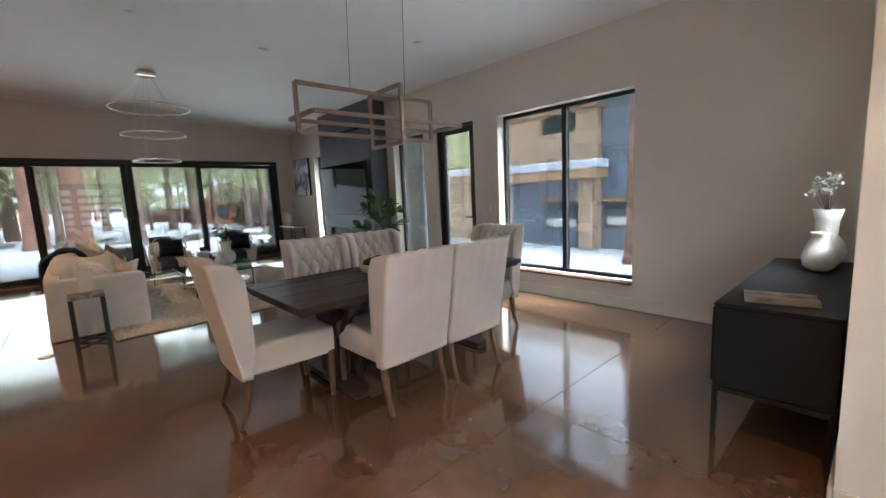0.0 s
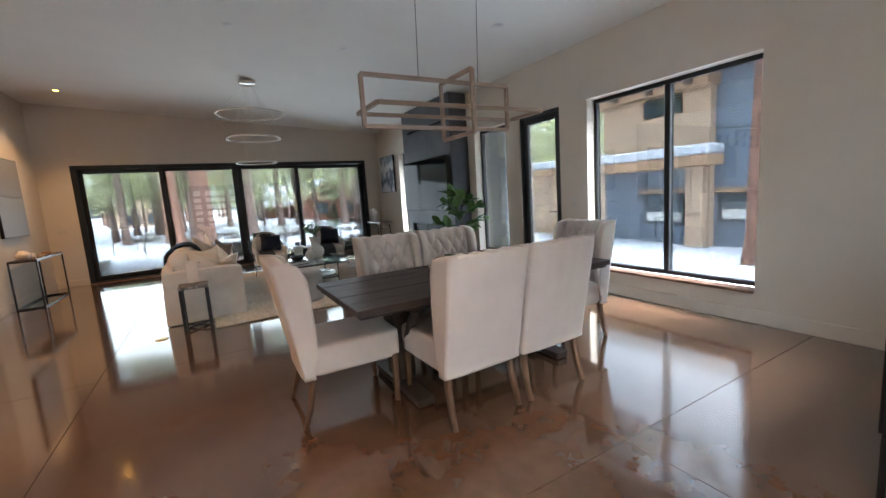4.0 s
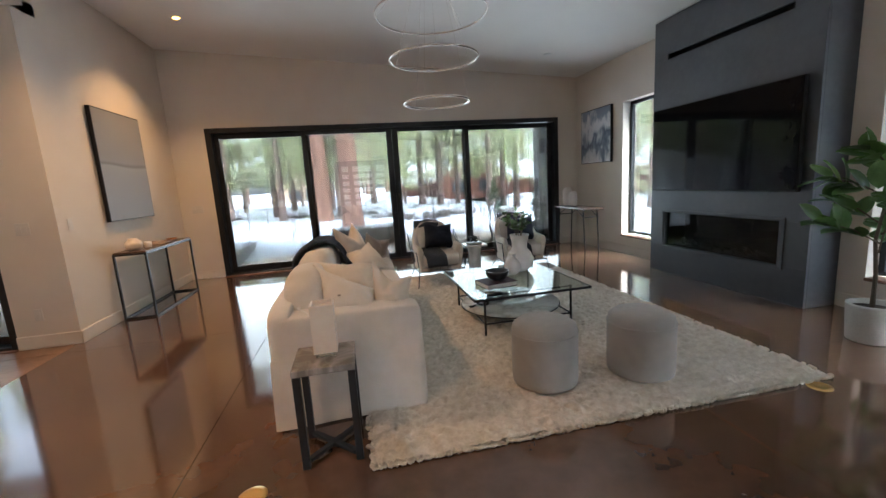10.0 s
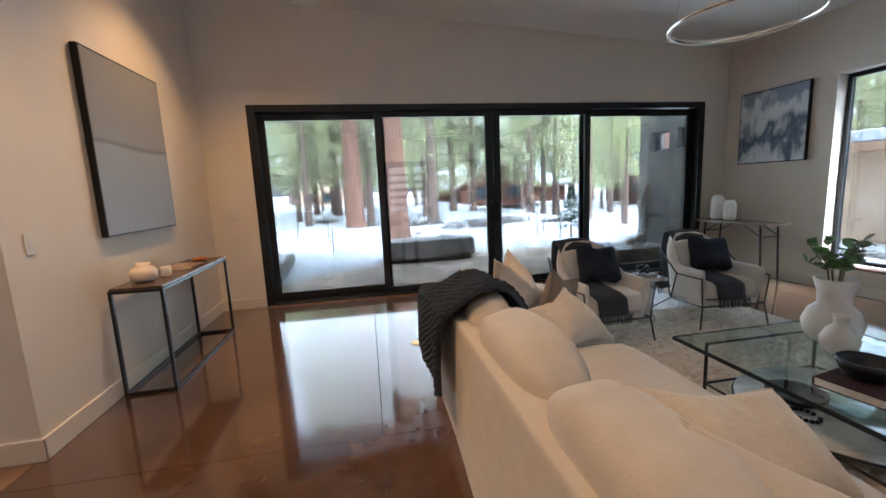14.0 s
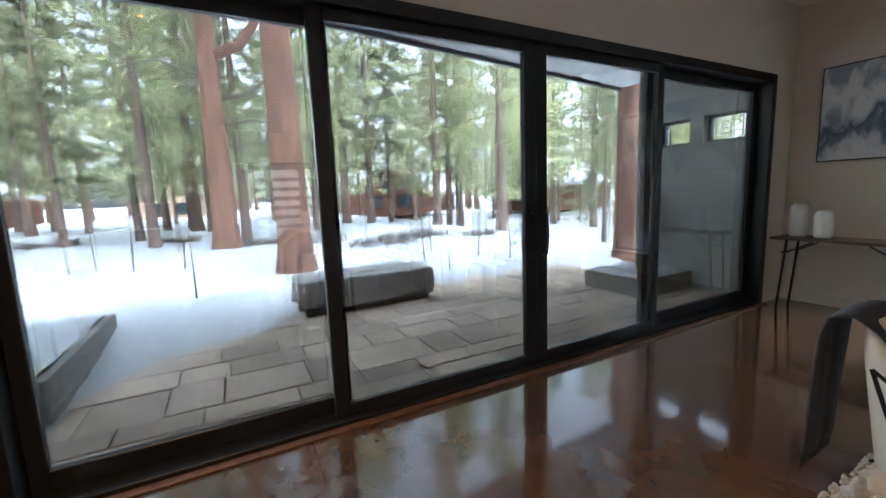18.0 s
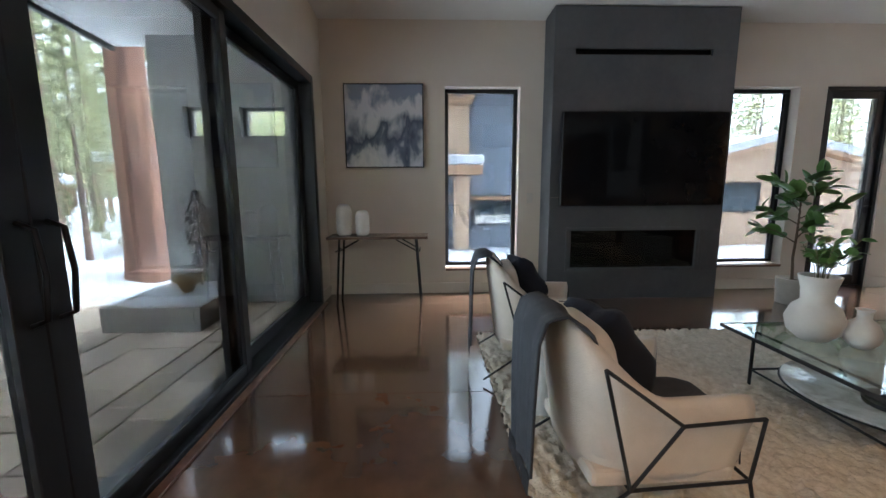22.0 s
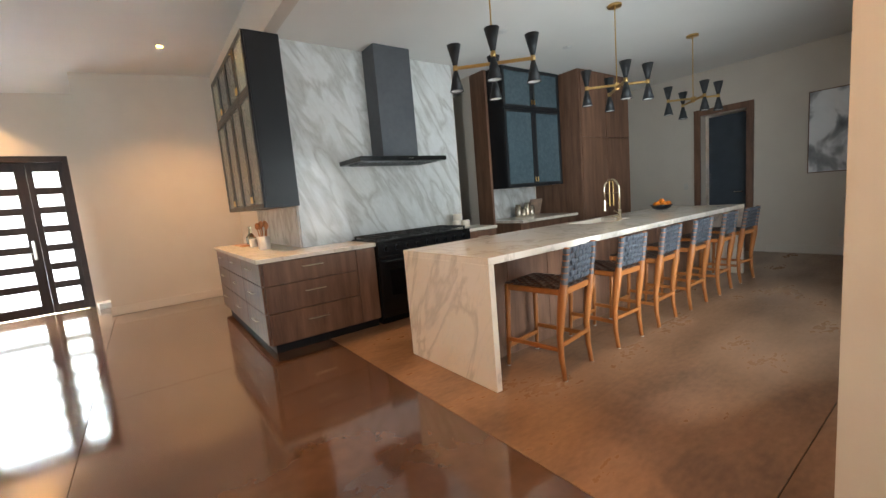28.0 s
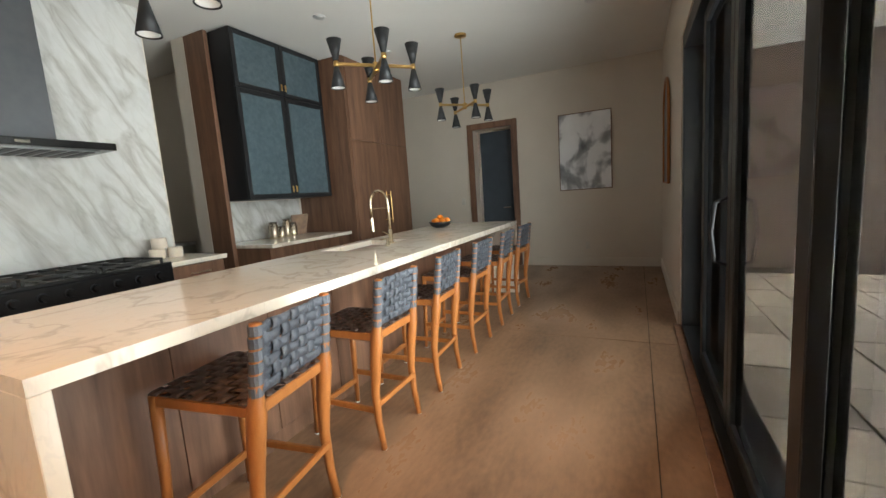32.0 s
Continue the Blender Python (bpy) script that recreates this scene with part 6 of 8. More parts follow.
part("body", lathe([(0.06, 0), (0.11, 0.025), (0.14, 0.07), (0.13, 0.07), (0.10, 0.03), (0.01, 0.015)], 28), M_BLKC, fb)
M_ORANGE = mk("orange_peel", (0.80, 0.24, 0.015), 0.45, col2=(0.70, 0.18, 0.01), fine=150, bump=0.3)
for k, (x, y, z) in enumerate(((-0.06, 0.02, 0.07), (0.05, 0.05, 0.07), (0.03, -0.06, 0.07), (-0.05, -0.06, 0.075), (0.0, 0.0, 0.115), (0.09, -0.01, 0.08), (-0.02, 0.08, 0.08), (-0.10, -0.02, 0.085))):
    og = thing("orange", "ripe orange in a dark bowl", "fruit", (-6.94 + x, 5.70 + y, 0.912 + z), group="oranges in the bowl")
    part("peel", soft(0.076, 0.076, 0.072, 1, 1, 18, 10), M_ORANGE, og)
    part("stem_end", soft(0.008, 0.008, 0.004, 1, 1, 6, 4), M_LEAF, og).matrix_basis = Matrix.Translation((0.01, 0, 0.036))


def bar_stool():
    s = thing("bar_stool", "teak counter stool with woven brown seat and slate leather back", "bar stool", group="stools along the island")

    def leg_pt(x, z):
        return Vector((x * (0.215 - 0.012 * z), 0.245 + (0.055 * (z - 0.55) / 0.4 if z > 0.55 else -0.03 * math.sin(math.pi * z / 0.55)), z))
    for x in (-1, 1):
        pts = [leg_pt(x, z) for z in (0.0, 0.15, 0.32, 0.50, 0.62, 0.70, 0.82, 0.95)]
        rl = tube(pts, [0.018, 0.021, 0.025, 0.032, 0.036, 0.026, 0.022, 0.021], 8)
        part("rear_leg", rl, M_TEAK, s)
        part("front_leg", tube([(x * 0.215, -0.25, 0.0), (x * 0.205, -0.235, 0.35), (x * 0.20, -0.225, 0.655)], [0.016, 0.021, 0.024], 8), M_TEAK, s)
        part("seat_rail", bar((x * 0.20, -0.225, 0.635), (x * 0.20, 0.245, 0.635), 0.03, 0.045, bevel=0.006), M_TEAK, s)
        part("side_stretcher", bar((x * 0.212, -0.24, 0.22), (x * 0.212, 0.225, 0.22), 0.022, 0.032, bevel=0.004), M_TEAK, s)
    part("seat_rail", bar((-0.20, -0.225, 0.635), (0.20, -0.225, 0.635), 0.03, 0.045, bevel=0.006), M_TEAK, s)
    part("seat_rail", bar((-0.20, 0.245, 0.635), (0.20, 0.245, 0.635), 0.03, 0.045, bevel=0.006), M_TEAK, s)
    part("footrest", bar((-0.21, -0.24, 0.16), (0.21, -0.24, 0.16), 0.022, 0.034, bevel=0.004), M_TEAK, s)
    part("rear_stretcher", bar((-0.21, 0.232, 0.26), (0.21, 0.232, 0.26), 0.022, 0.030, bevel=0.004), M_TEAK, s)
    for x in (-1, 1):
        for y in (-0.25, 0.245):
            part("glide", rod((x * 0.215, y, 0.0), (x * 0.215, y, 0.006), 0.017, n=10), M_WHITE, s)

    def strap(a, b, across, width, phase, cells, nrm, lift=0.007):
        a, b, across, nrm = Vector(a), Vector(b), Vector(across), Vector(nrm)

        def f(u, v, off):
            d = lift * math.sin(math.pi * (v * cells) + phase)
            return a.lerp(b, v) + across * (u - 0.5) * width + nrm * (d + off)
        return sheet(1, cells * 3, lambda u, v: f(u, v, 0.0016), lambda u, v: f(u, v, -0.0016))
    nx, ny = 8, 9
    for k in range(nx):                              # seat, front to back
        x = -0.20 + (k + 0.5) * 0.40 / nx
        part("seat_strap", strap((x, -0.245, 0.665), (x, 0.262, 0.665), (1, 0, 0), 0.043, math.pi * (k % 2), ny, (0, 0, 1)), M_SEATL, s)
    for k in range(ny):                              # seat, side to side
        y = -0.235 + (k + 0.5) * 0.48 / ny
        part("seat_strap", strap((-0.222, y, 0.665), (0.222, y, 0.665), (0, 1, 0), 0.046, math.pi * ((k + 1) % 2), nx, (0, 0, 1)), M_SEATL, s)
    up = Vector((0, 0.055, 0.4)).normalized()
    nb = Vector((0, -up.z, up.y))
    for k in range(6):                               # back, round the posts
        z = 0.715 + k * 0.0425
        c = leg_pt(1, z).y
        part("back_strap", strap((-0.222, c, z), (0.222, c, z), up, 0.036, math.pi * (k % 2), 7, nb), M_LEATHER, s)
        for x in (-1, 1):
            p = leg_pt(x, z)
            part("strap_loop", hoop(0.0245, 0.003, 0.034, 0.0, 12), M_LEATHER, s).matrix_basis = Matrix.Translation(p)
    for k in range(7):
        x = -0.18 + (k + 0.5) * 0.36 / 7
        part("back_strap", strap((x, leg_pt(1, 0.69).y, 0.692), (x, leg_pt(1, 0.945).y, 0.945), (1, 0, 0), 0.043, math.pi * ((k + 1) % 2), 6, nb), M_LEATHER, s)
    return s


stool = bar_stool()
TRIM = Matrix.Diagonal((0.93, 0.96, 0.975, 1))
stool.matrix_basis = pose(-3.61, 6.41, 0, 0, 0, 8) @ TRIM
for x, turn in ((-4.385, 0), (-5.03, 3), (-5.72, 0), (-6.42, 2), (-7.12, -3)):
    copy_thing(stool, pose(x, 6.40, 0, 0, 0, turn) @ TRIM)

# range wall
mw = tagged(part("trim_marble", box(-4.93, -2.652, 3.861, 3.878, 0.912, 3.098, 0.002), M_MARBLE), "book-matched white and grey marble wall slab", "marble slab", kind="structure")
tagged(part("trim_marble", box(-2.649, -2.636, 2.0, 3.86, 0.912, 1.36, 0.002), M_MARBLE), "white marble backsplash behind the bar counter", "marble slab", kind="structure")
tagged(part("trim_marble", box(-6.83, -5.53, 3.602, 3.615, 0.912, 1.375, 0.002), M_MARBLE), "white marble backsplash under a wall cabinet", "marble slab", kind="structure")


def slim_pull(parent, a, b, out):
    bm = rod(Vector(a) + Vector(out), Vector(b) + Vector(out), 0.0058, n=10)
    for p in (a, b):
        rod(p, Vector(p) + Vector(out), 0.003, n=6, bm=bm)
    part("handle", bm, M_PULL, parent, "slim polished pull")


bc = thing("base_cabinet", "walnut corner base cabinet with slim pulls", "cabinet", (0, 0, 0))
part("body", box(-2.635, -2.075, 1.95, 4.465, 0.09, 0.874), M_WALNUT, bc)
part("body", box(-3.20, -2.636, 3.88, 4.465, 0.09, 0.874), M_WALNUT, bc)
part("plinth", box(-2.635, -2.12, 1.98, 4.42, 0.0, 0.089), M_DARKM, bc)
part("plinth", box(-3.20, -2.636, 3.9, 4.42, 0.0, 0.089), M_DARKM, bc)
for z0, z1 in ((0.10, 0.395), (0.40, 0.655), (0.66, 0.868)):
    d = part("drawer_front", box(-2.985, -2.08, 4.466, 4.486, z0, z1 - 0.004, 0.002), M_WALNUT, bc)
    slim_pull(d, (-2.63, 4.486, (z0 + z1) / 2 + 0.03), (-2.43, 4.486, (z0 + z1) / 2 + 0.03), (0, 0.025, 0))
    for k in range(3):
        y = 1.955 + k * 0.836
        d = part("drawer_front", box(-2.074, -2.054, y, y + 0.83, z0, z1 - 0.004, 0.002), M_WALNUT, bc)
        slim_pull(d, (-2.054, y + 0.32, (z0 + z1) / 2 + 0.03), (-2.054, y + 0.51, (z0 + z1) / 2 + 0.03), (0.025, 0, 0))
part("filler_panel", box(-3.20, -2.99, 4.466, 4.486, 0.10, 0.868, 0.002), M_WALNUT, bc)
wt = thing("worktop", "L-shaped cream quartzite worktop on walnut cabinets", "worktop", (0, 0, 0))
lw = bmesh.new()
v = [lw.verts.new((x, y, z)) for z in (0.8745, 0.912) for x, y in ((-2.648, 1.92), (-2.03, 1.92), (-2.03, 4.51), (-3.21, 4.51), (-3.21, 3.88), (-2.648, 3.88))]
for f in ([5, 4, 3, 2, 1, 0], [6, 7, 8, 9, 10, 11], *([k, (k + 1) % 6, 6 + (k + 1) % 6, 6 + k] for k in range(6))):
    lw.faces.new([v[q] for q in f])
part("slab", lw, M_QUARTZ, wt)
bc2 = thing("base_cabinet", "narrow walnut cabinet beside the range", "cabinet", (0, 0, 0))
part("body", box(-4.98, -4.52, 3.88, 4.465, 0.09, 0.874), M_WALNUT, bc2)
part("plinth", box(-4.97, -4.53, 3.9, 4.42, 0.0, 0.089), M_DARKM, bc2)
for z0, z1 in ((0.10, 0.395), (0.40, 0.655), (0.66, 0.868)):
    d = part("drawer_front", box(-4.975, -4.525, 4.466, 4.486, z0, z1 - 0.004, 0.002), M_WALNUT, bc2)
    slim_pull(d, (-4.83, 4.486, (z0 + z1) / 2 + 0.03), (-4.67, 4.486, (z0 + z1) / 2 + 0.03), (0, 0.025, 0))
part("slab", box(-5.0, -4.515, 3.88, 4.51, 0.8745, 0.912, 0.003), M_QUARTZ, bc2)

rg = thing("range_cooker", "wide black range cooker with cast iron grates", "cooker", (0, 0, 0))
M_ENAM = mk("black_enamel", (0.010, 0.010, 0.011), 0.22, fine=120)
M_IRON = mk("cast_iron", (0.02, 0.02, 0.02), 0.6, fine=120, bump=0.3)
part("body", box(-4.51, -3.22, 3.88, 4.50, 0.08, 0.90, 0.004), M_ENAM, rg)
part("plinth", box(-4.49, -3.24, 3.9, 4.44, 0.0, 0.079), M_DARKM, rg)
part("hob", box(-4.51, -3.22, 3.88, 4.53, 0.901, 0.925, 0.004), M_ENAM, rg)
part("control_panel", box(-4.51, -3.22, 4.501, 4.53, 0.77, 0.90, 0.006), M_ENAM, rg)
for a, b in ((-4.505, -3.80), (-3.79, -3.225)):
    dr = part("oven_door", box(a, b, 4.501, 4.53, 0.16, 0.76, 0.006), M_ENAM, rg)
    part("window", box(a + 0.12, b - 0.12, 4.531, 4.534, 0.32, 0.60), M_SCREEN, dr)
    hb = rod((a + 0.05, 4.575, 0.70), (b - 0.05, 4.575, 0.70), 0.013, n=12)
    for x in (a + 0.08, b - 0.08):
        rod((x, 4.53, 0.70), (x, 4.575, 0.70), 0.009, n=8, bm=hb)
    part("handle", hb, M_ENAM, dr)
for k in range(9):
    x = -4.40 + k * 0.135
    kb = part("knob", rod((x, 4.53, 0.835), (x, 4.565, 0.835), 0.024, 0.021, 16), M_ENAM, rg)
    part("knob_ring", rod((x, 4.5301, 0.835), (x, 4.536, 0.835), 0.030, n=16), M_DARKM, kb)
for k in range(3):
    x0 = -4.48 + k * 0.42
    gr = bmesh.new()
    for q in ((x0, x0 + 0.40, 3.93, 3.945), (x0, x0 + 0.40, 4.455, 4.47), (x0, x0 + 0.015, 3.945, 4.455), (x0 + 0.385, x0 + 0.40, 3.945, 4.455), (x0 + 0.015, x0 + 0.385, 4.19, 4.205), (x0 + 0.12, x0 + 0.135, 3.945, 4.455), (x0 + 0.265, x0 + 0.28, 3.945, 4.455)):
        box(*q, 0.945, 0.962, bm=gr)
    for x in (x0 + 0.008, x0 + 0.392):
        for y in (3.94, 4.46):
            box(x - 0.008, x + 0.008, y - 0.008, y + 0.008, 0.925, 0.945, bm=gr)
    part("grate", gr, M_IRON, rg)
    for y in (4.07, 4.33):
        part("burner", lathe([(0.05, 0.926), (0.05, 0.936), (0.035, 0.942), (0.01, 0.942)], 18, at=(x0 + 0.20, y, 0)), M_IRON, rg)

hood = thing("cooker_hood", "black chimney cooker hood with a thin canopy", "cooker hood", (0, 0, 0))
part("chimney", box(-4.09, -3.61, 3.879, 4.16, 1.83, 3.098, 0.003), M_STEEL, hood)
part("canopy", box(-4.32, -3.18, 3.879, 4.42, 1.775, 1.825, 0.004), M_ENAM, hood)
part("filter", box(-4.24, -3.26, 3.95, 4.36, 1.765, 1.7745), M_SINK, hood)
for k in range(12):
    part("slot", box(-4.22 + k * 0.081, -4.17 + k * 0.081, 3.97, 4.34, 1.761, 1.7648), M_DARKM, hood)
part("display", box(-3.85, -3.78, 4.4202, 4.4215, 1.79, 1.808), M_CHROME, hood)


def glazed_cabinet(name, label, m, w, h, d, cols, split):
    """A black wall cabinet, open to -y: w wide, h high, d deep, with glazed doors in two tiers."""
    c = thing(name, label, "wall cabinet")
    for b in ((0, w, 0, d, 0, 0.02), (0, w, 0, d, h - 0.02, h), (0, 0.02, 0, d, 0.02, h - 0.02), (w - 0.02, w, 0, d, 0.02, h - 0.02), (0.02, w - 0.02, d - 0.012, d, 0.02, h - 0.02)):
        part("side", box(*b), M_BLACK, c)
    part("shelf", box(0.02, w - 0.02, 0.03, d - 0.012, split - 0.01, split + 0.01), M_BLACK, c)
    cw = w / cols
    for k in range(cols):
        for z0, z1 in ((0.0, split), (split, h)):
            x0, x1, f = k * cw + 0.002, (k + 1) * cw - 0.002, 0.05
            dr = part("door", box(x0, x0 + f, -0.024, -0.002, z0 + 0.002, z1 - 0.002, 0.002), M_BLACK, c)
            for b in ((x1 - f, x1, z0 + 0.002, z1 - 0.002), (x0 + f, x1 - f, z0 + 0.002, z0 + f), (x0 + f, x1 - f, z1 - f, z1 - 0.002)):
                part("door_rail", box(b[0], b[1], -0.024, -0.002, b[2], b[3], 0.002), M_BLACK, dr)
            part("glass", box(x0 + f, x1 - f, -0.016, -0.010, z0 + f, z1 - f), M_REED, dr)
            xk = x1 - 0.025 if k % 2 == 0 else x0 + 0.025
            zk = z0 + 0.10
            part("latch", box(xk - 0.008, xk + 0.008, -0.034, -0.0245, zk - 0.035, zk + 0.035, 0.002), M_GOLD, dr)
    c.matrix_basis = m
    return c


M_REED = mk("seeded_glass", (0.13, 0.18, 0.205), 0.18, col2=(0.09, 0.13, 0.155), trans=0.35, scale=20, fine=80, bump=0.2)
glazed_cabinet("wall_cabinet", "tall black glazed bar cabinet with brass latches", pose(-2.30, 2.05, 1.37, 0, 0, 90), 1.97, 1.71, 0.33, 4, 1.15)
glazed_cabinet("wall_cabinet", "tall black glazed wall cabinet with brass latches", pose(-5.56, 4.19, 1.385, 0, 0, 180), 1.26, 1.70, 0.57, 2, 1.13)

bc3 = thing("base_cabinet", "walnut base cabinet with a pale worktop", "cabinet", (0, 0, 0))
part("end_panel", box(-5.545, -5.50, 3.605, 3.92, 0.0, 3.095, 0.002), M_WALNUT, bc3)
part("body", box(-6.84, -5.55, 3.62, 4.40, 0.09, 0.874), M_WALNUT, bc3)
part("plinth", box(-6.84, -5.55, 3.65, 4.35, 0.0, 0.089), M_DARKM, bc3)
for k in range(2):
    part("door", box(-6.83 + k * 0.645, -6.19 + k * 0.645, 4.401, 4.42, 0.10, 0.868, 0.002), M_WALNUT, bc3)
part("slab", box(-6.84, -5.55, 3.62, 4.46, 0.8745, 0.912, 0.003), M_QUARTZ, bc3)
tall = thing("tall_cabinet", "full-height walnut cabinet bank hiding a fridge", "cabinet", (0, 0, 0))
part("body", box(-8.30, -6.87, 3.605, 4.53, 0.0, 3.095), M_WALNUT, tall)
for k, (a, b) in enumerate(((-7.57, -6.90), (-8.27, -7.58))):
    for z0, z1 in ((0.10, 2.07), (2.08, 3.08)):
        d = part("door", box(a + 0.003, b - 0.003, 4.531, 4.552, z0, z1, 0.002), M_WALNUT, tall)
        if z0 < 1 and k < 2:
            x = (a + 0.05) if k == 0 else (b - 0.05)
            hb = rod((x, 4.60, 0.95), (x, 4.60, 1.40), 0.008, n=10)
            for z in (1.0, 1.35):
                rod((x, 4.552, z), (x, 4.60, z), 0.006, n=8, bm=hb)
            part("handle", hb, M_GOLD, d)

# things on the counters
tr2 = thing("tray", "walnut drinks tray on the bar counter", "tray", (-2.40, 2.35, 0.912))
part("base", box(-0.14, 0.14, -0.22, 0.22, 0.0, 0.014, 0.004), M_TEAK, tr2)
dc = thing("decanter", "clear glass decanter on a drinks tray", "decanter", (-2.42, 2.45, 0.927))
part("body", lathe([(0.05, 0), (0.06, 0.01), (0.06, 0.09), (0.025, 0.14), (0.02, 0.18), (0.03, 0.19), (0.01, 0.19)], 24), M_TABGL, dc)
part("stopper", soft(0.045, 0.045, 0.05, 1, 1, 14, 8), M_TABGL, dc).matrix_basis = Matrix.Translation((0, 0, 0.215))
vase("cup", "white ceramic tumbler on the bar counter", (-2.36, 2.85, 0.912), [(0.035, 0), (0.04, 0.01), (0.043, 0.10), (0.038, 0.10), (0.035, 0.015), (0.01, 0.012)], M_CERAM)
vase("crock", "white ceramic utensil crock", (-2.36, 3.42, 0.912), [(0.06, 0), (0.065, 0.01), (0.065, 0.15), (0.058, 0.15), (0.056, 0.015), (0.01, 0.012)], M_CERAM)
for k in range(5):
    us = thing("wooden_spoon", "pale wooden spoon standing in a crock", "utensil", (-2.36, 3.42, 0.925), group="spoons in the crock")
    a = k * 1.256
    tip = (0.05 * math.cos(a), 0.05 * math.sin(a), 0.22 + 0.02 * (k % 2))
    part("handle", tube([(0.02 * math.cos(a), 0.02 * math.sin(a), 0.005), tip], 0.006, 6), M_TEAK, us)
    part("bowl", soft(0.05, 0.02, 0.08, 1, 1, 12, 8), M_TEAK, us).matrix_basis = Matrix.Translation((tip[0], tip[1], tip[2] + 0.035))
for k, (x, y, z) in enumerate(((-4.66, 4.08, 0), (-4.80, 4.10, 0), (-4.70, 4.06, 0.091))):
    vase("canister", "small white stone canister beside the range", (x, y, 0.912 + z), [(0.055, 0), (0.06, 0.005), (0.06, 0.08), (0.055, 0.09), (0.01, 0.09)], M_ALAB, group="stone canisters")
M_JAR = mk("jar_metal", (0.55, 0.47, 0.36), 0.25, 0.8, fine=60)
for k, (x, r, hgt) in enumerate(((-6.12, 0.055, 0.20), (-6.24, 0.045, 0.14), (-6.33, 0.05, 0.22), (-6.43, 0.05, 0.17))):
    vase("jar", "glass and metal storage jar on the worktop", (x, 3.86, 0.912), [(r * 0.95, 0), (r, 0.01), (r, hgt * 0.8), (r * 0.8, hgt * 0.86), (r * 0.85, hgt), (0.01, hgt)], M_JAR, group="storage jars")
cb = thing("cookbook", "leaning cookbook with a photo cover", "book", (-6.58, 3.78, 0.914))
part("cover", box(-0.13, 0.13, -0.012, 0.012, 0.0, 0.27, 0.002), mk("photo_cover", (0.50, 0.33, 0.22), 0.4, col2=(0.16, 0.12, 0.10), scale=7, fine=25, contrast=0.5), cb)
cb.matrix_basis = pose(-6.60, 3.76, 0.914, 16, 0, 175)

# pantry seen past the range wall
pc = thing("pantry_counter", "pale pantry counter with a white worktop", "counter", (0, 0, 0))
part("body", box(-6.08, -2.95, 1.81, 2.40, 0.09, 0.87), mk("pale_cabinet", (0.42, 0.40, 0.36), 0.5), pc)
part("slab", box(-6.08, -2.95, 1.81, 2.43, 0.871, 0.91, 0.003), M_MARBLE, pc)
cm = thing("coffee_maker", "small dark coffee maker on the pantry counter", "coffee maker", (-5.65, 2.10, 0.91))
part("body", box(-0.08, 0.08, -0.10, 0.10, 0.0, 0.04, 0.006), M_ENAM, cm)
part("tower", box(-0.08, 0.08, -0.10, -0.03, 0.041, 0.28, 0.01), M_ENAM, cm)
part("jug", lathe([(0.05, 0.042), (0.06, 0.06), (0.05, 0.13), (0.01, 0.13)], 18, at=(0, 0.04, 0)), M_SCREEN, cm)
for k in range(2):
    vase("canister", "dark lidded canister on the pantry counter", (-5.36 - 0.15 * k, 2.08, 0.91), [(0.055, 0), (0.06, 0.01), (0.06, 0.13), (0.05, 0.14), (0.02, 0.15), (0.02, 0.17), (0.01, 0.17)], M_BLKC, group="pantry canisters")


def cone_pendant(x, y):
    p = thing("pendant_light", "brass cross-arm pendant with black double-cone shades", "pendant light", (x, y, 0), 45, group="pendants over the island")
    part("canopy", lathe([(0.065, 3.075), (0.068, 3.08), (0.068, 3.097), (0.01, 3.098)], 24), M_GOLD, p)
    part("stem", rod((0, 0, 2.28), (0, 0, 3.08), 0.006), M_GOLD, p)
    part("hub", box(-0.02, 0.02, -0.02, 0.02, 2.27, 2.34, 0.003), M_GOLD, p)
    for k in range(2):
        z = 2.29 + 0.028 * k
        part("arm", bar((-0.30, 0, z), (0.30, 0, z), 0.022, 0.022) if k == 0 else bar((0, -0.30, z), (0, 0.30, z), 0.022, 0.022), M_GOLD, p)
        for s in (-1, 1):
            c = (s * 0.30, 0, 0) if k == 0 else (0, s * 0.30, 0)
            part("collar", lathe([(0.018, -0.02), (0.02, 0.0), (0.018, 0.02), (0.01, 0.021)], 14, at=(c[0], c[1], z)), M_GOLD, p)
            for e in (-1, 1):
                prof = [(0.017, 0.02), (0.055, 0.175), (0.052, 0.175), (0.015, 0.03), (0.003, 0.03)]
                sh = part("shade", lathe([(r, z + e * h) for r, h in prof], 22), M_SHADE, p)
                sh.matrix_basis = Matrix.Translation((c[0], c[1], 0))
                part("liner", lathe([(r * 0.94, z + e * h) for r, h in [(0.016, 0.06), (0.050, 0.170), (0.048, 0.170), (0.012, 0.062)]], 22), M_WHITE, sh)


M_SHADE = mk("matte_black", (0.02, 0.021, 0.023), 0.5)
for x in (-3.63, -5.39, -7.20):
    cone_pendant(x, 6.0)
for x, y in ((-4.78, 5.02), (-5.95, 5.03), (-7.15, 5.03), (-7.17, 7.42), (-4.6, 7.4)):
    downlight(x, y, 3.099, False, "unlit kitchen downlights")

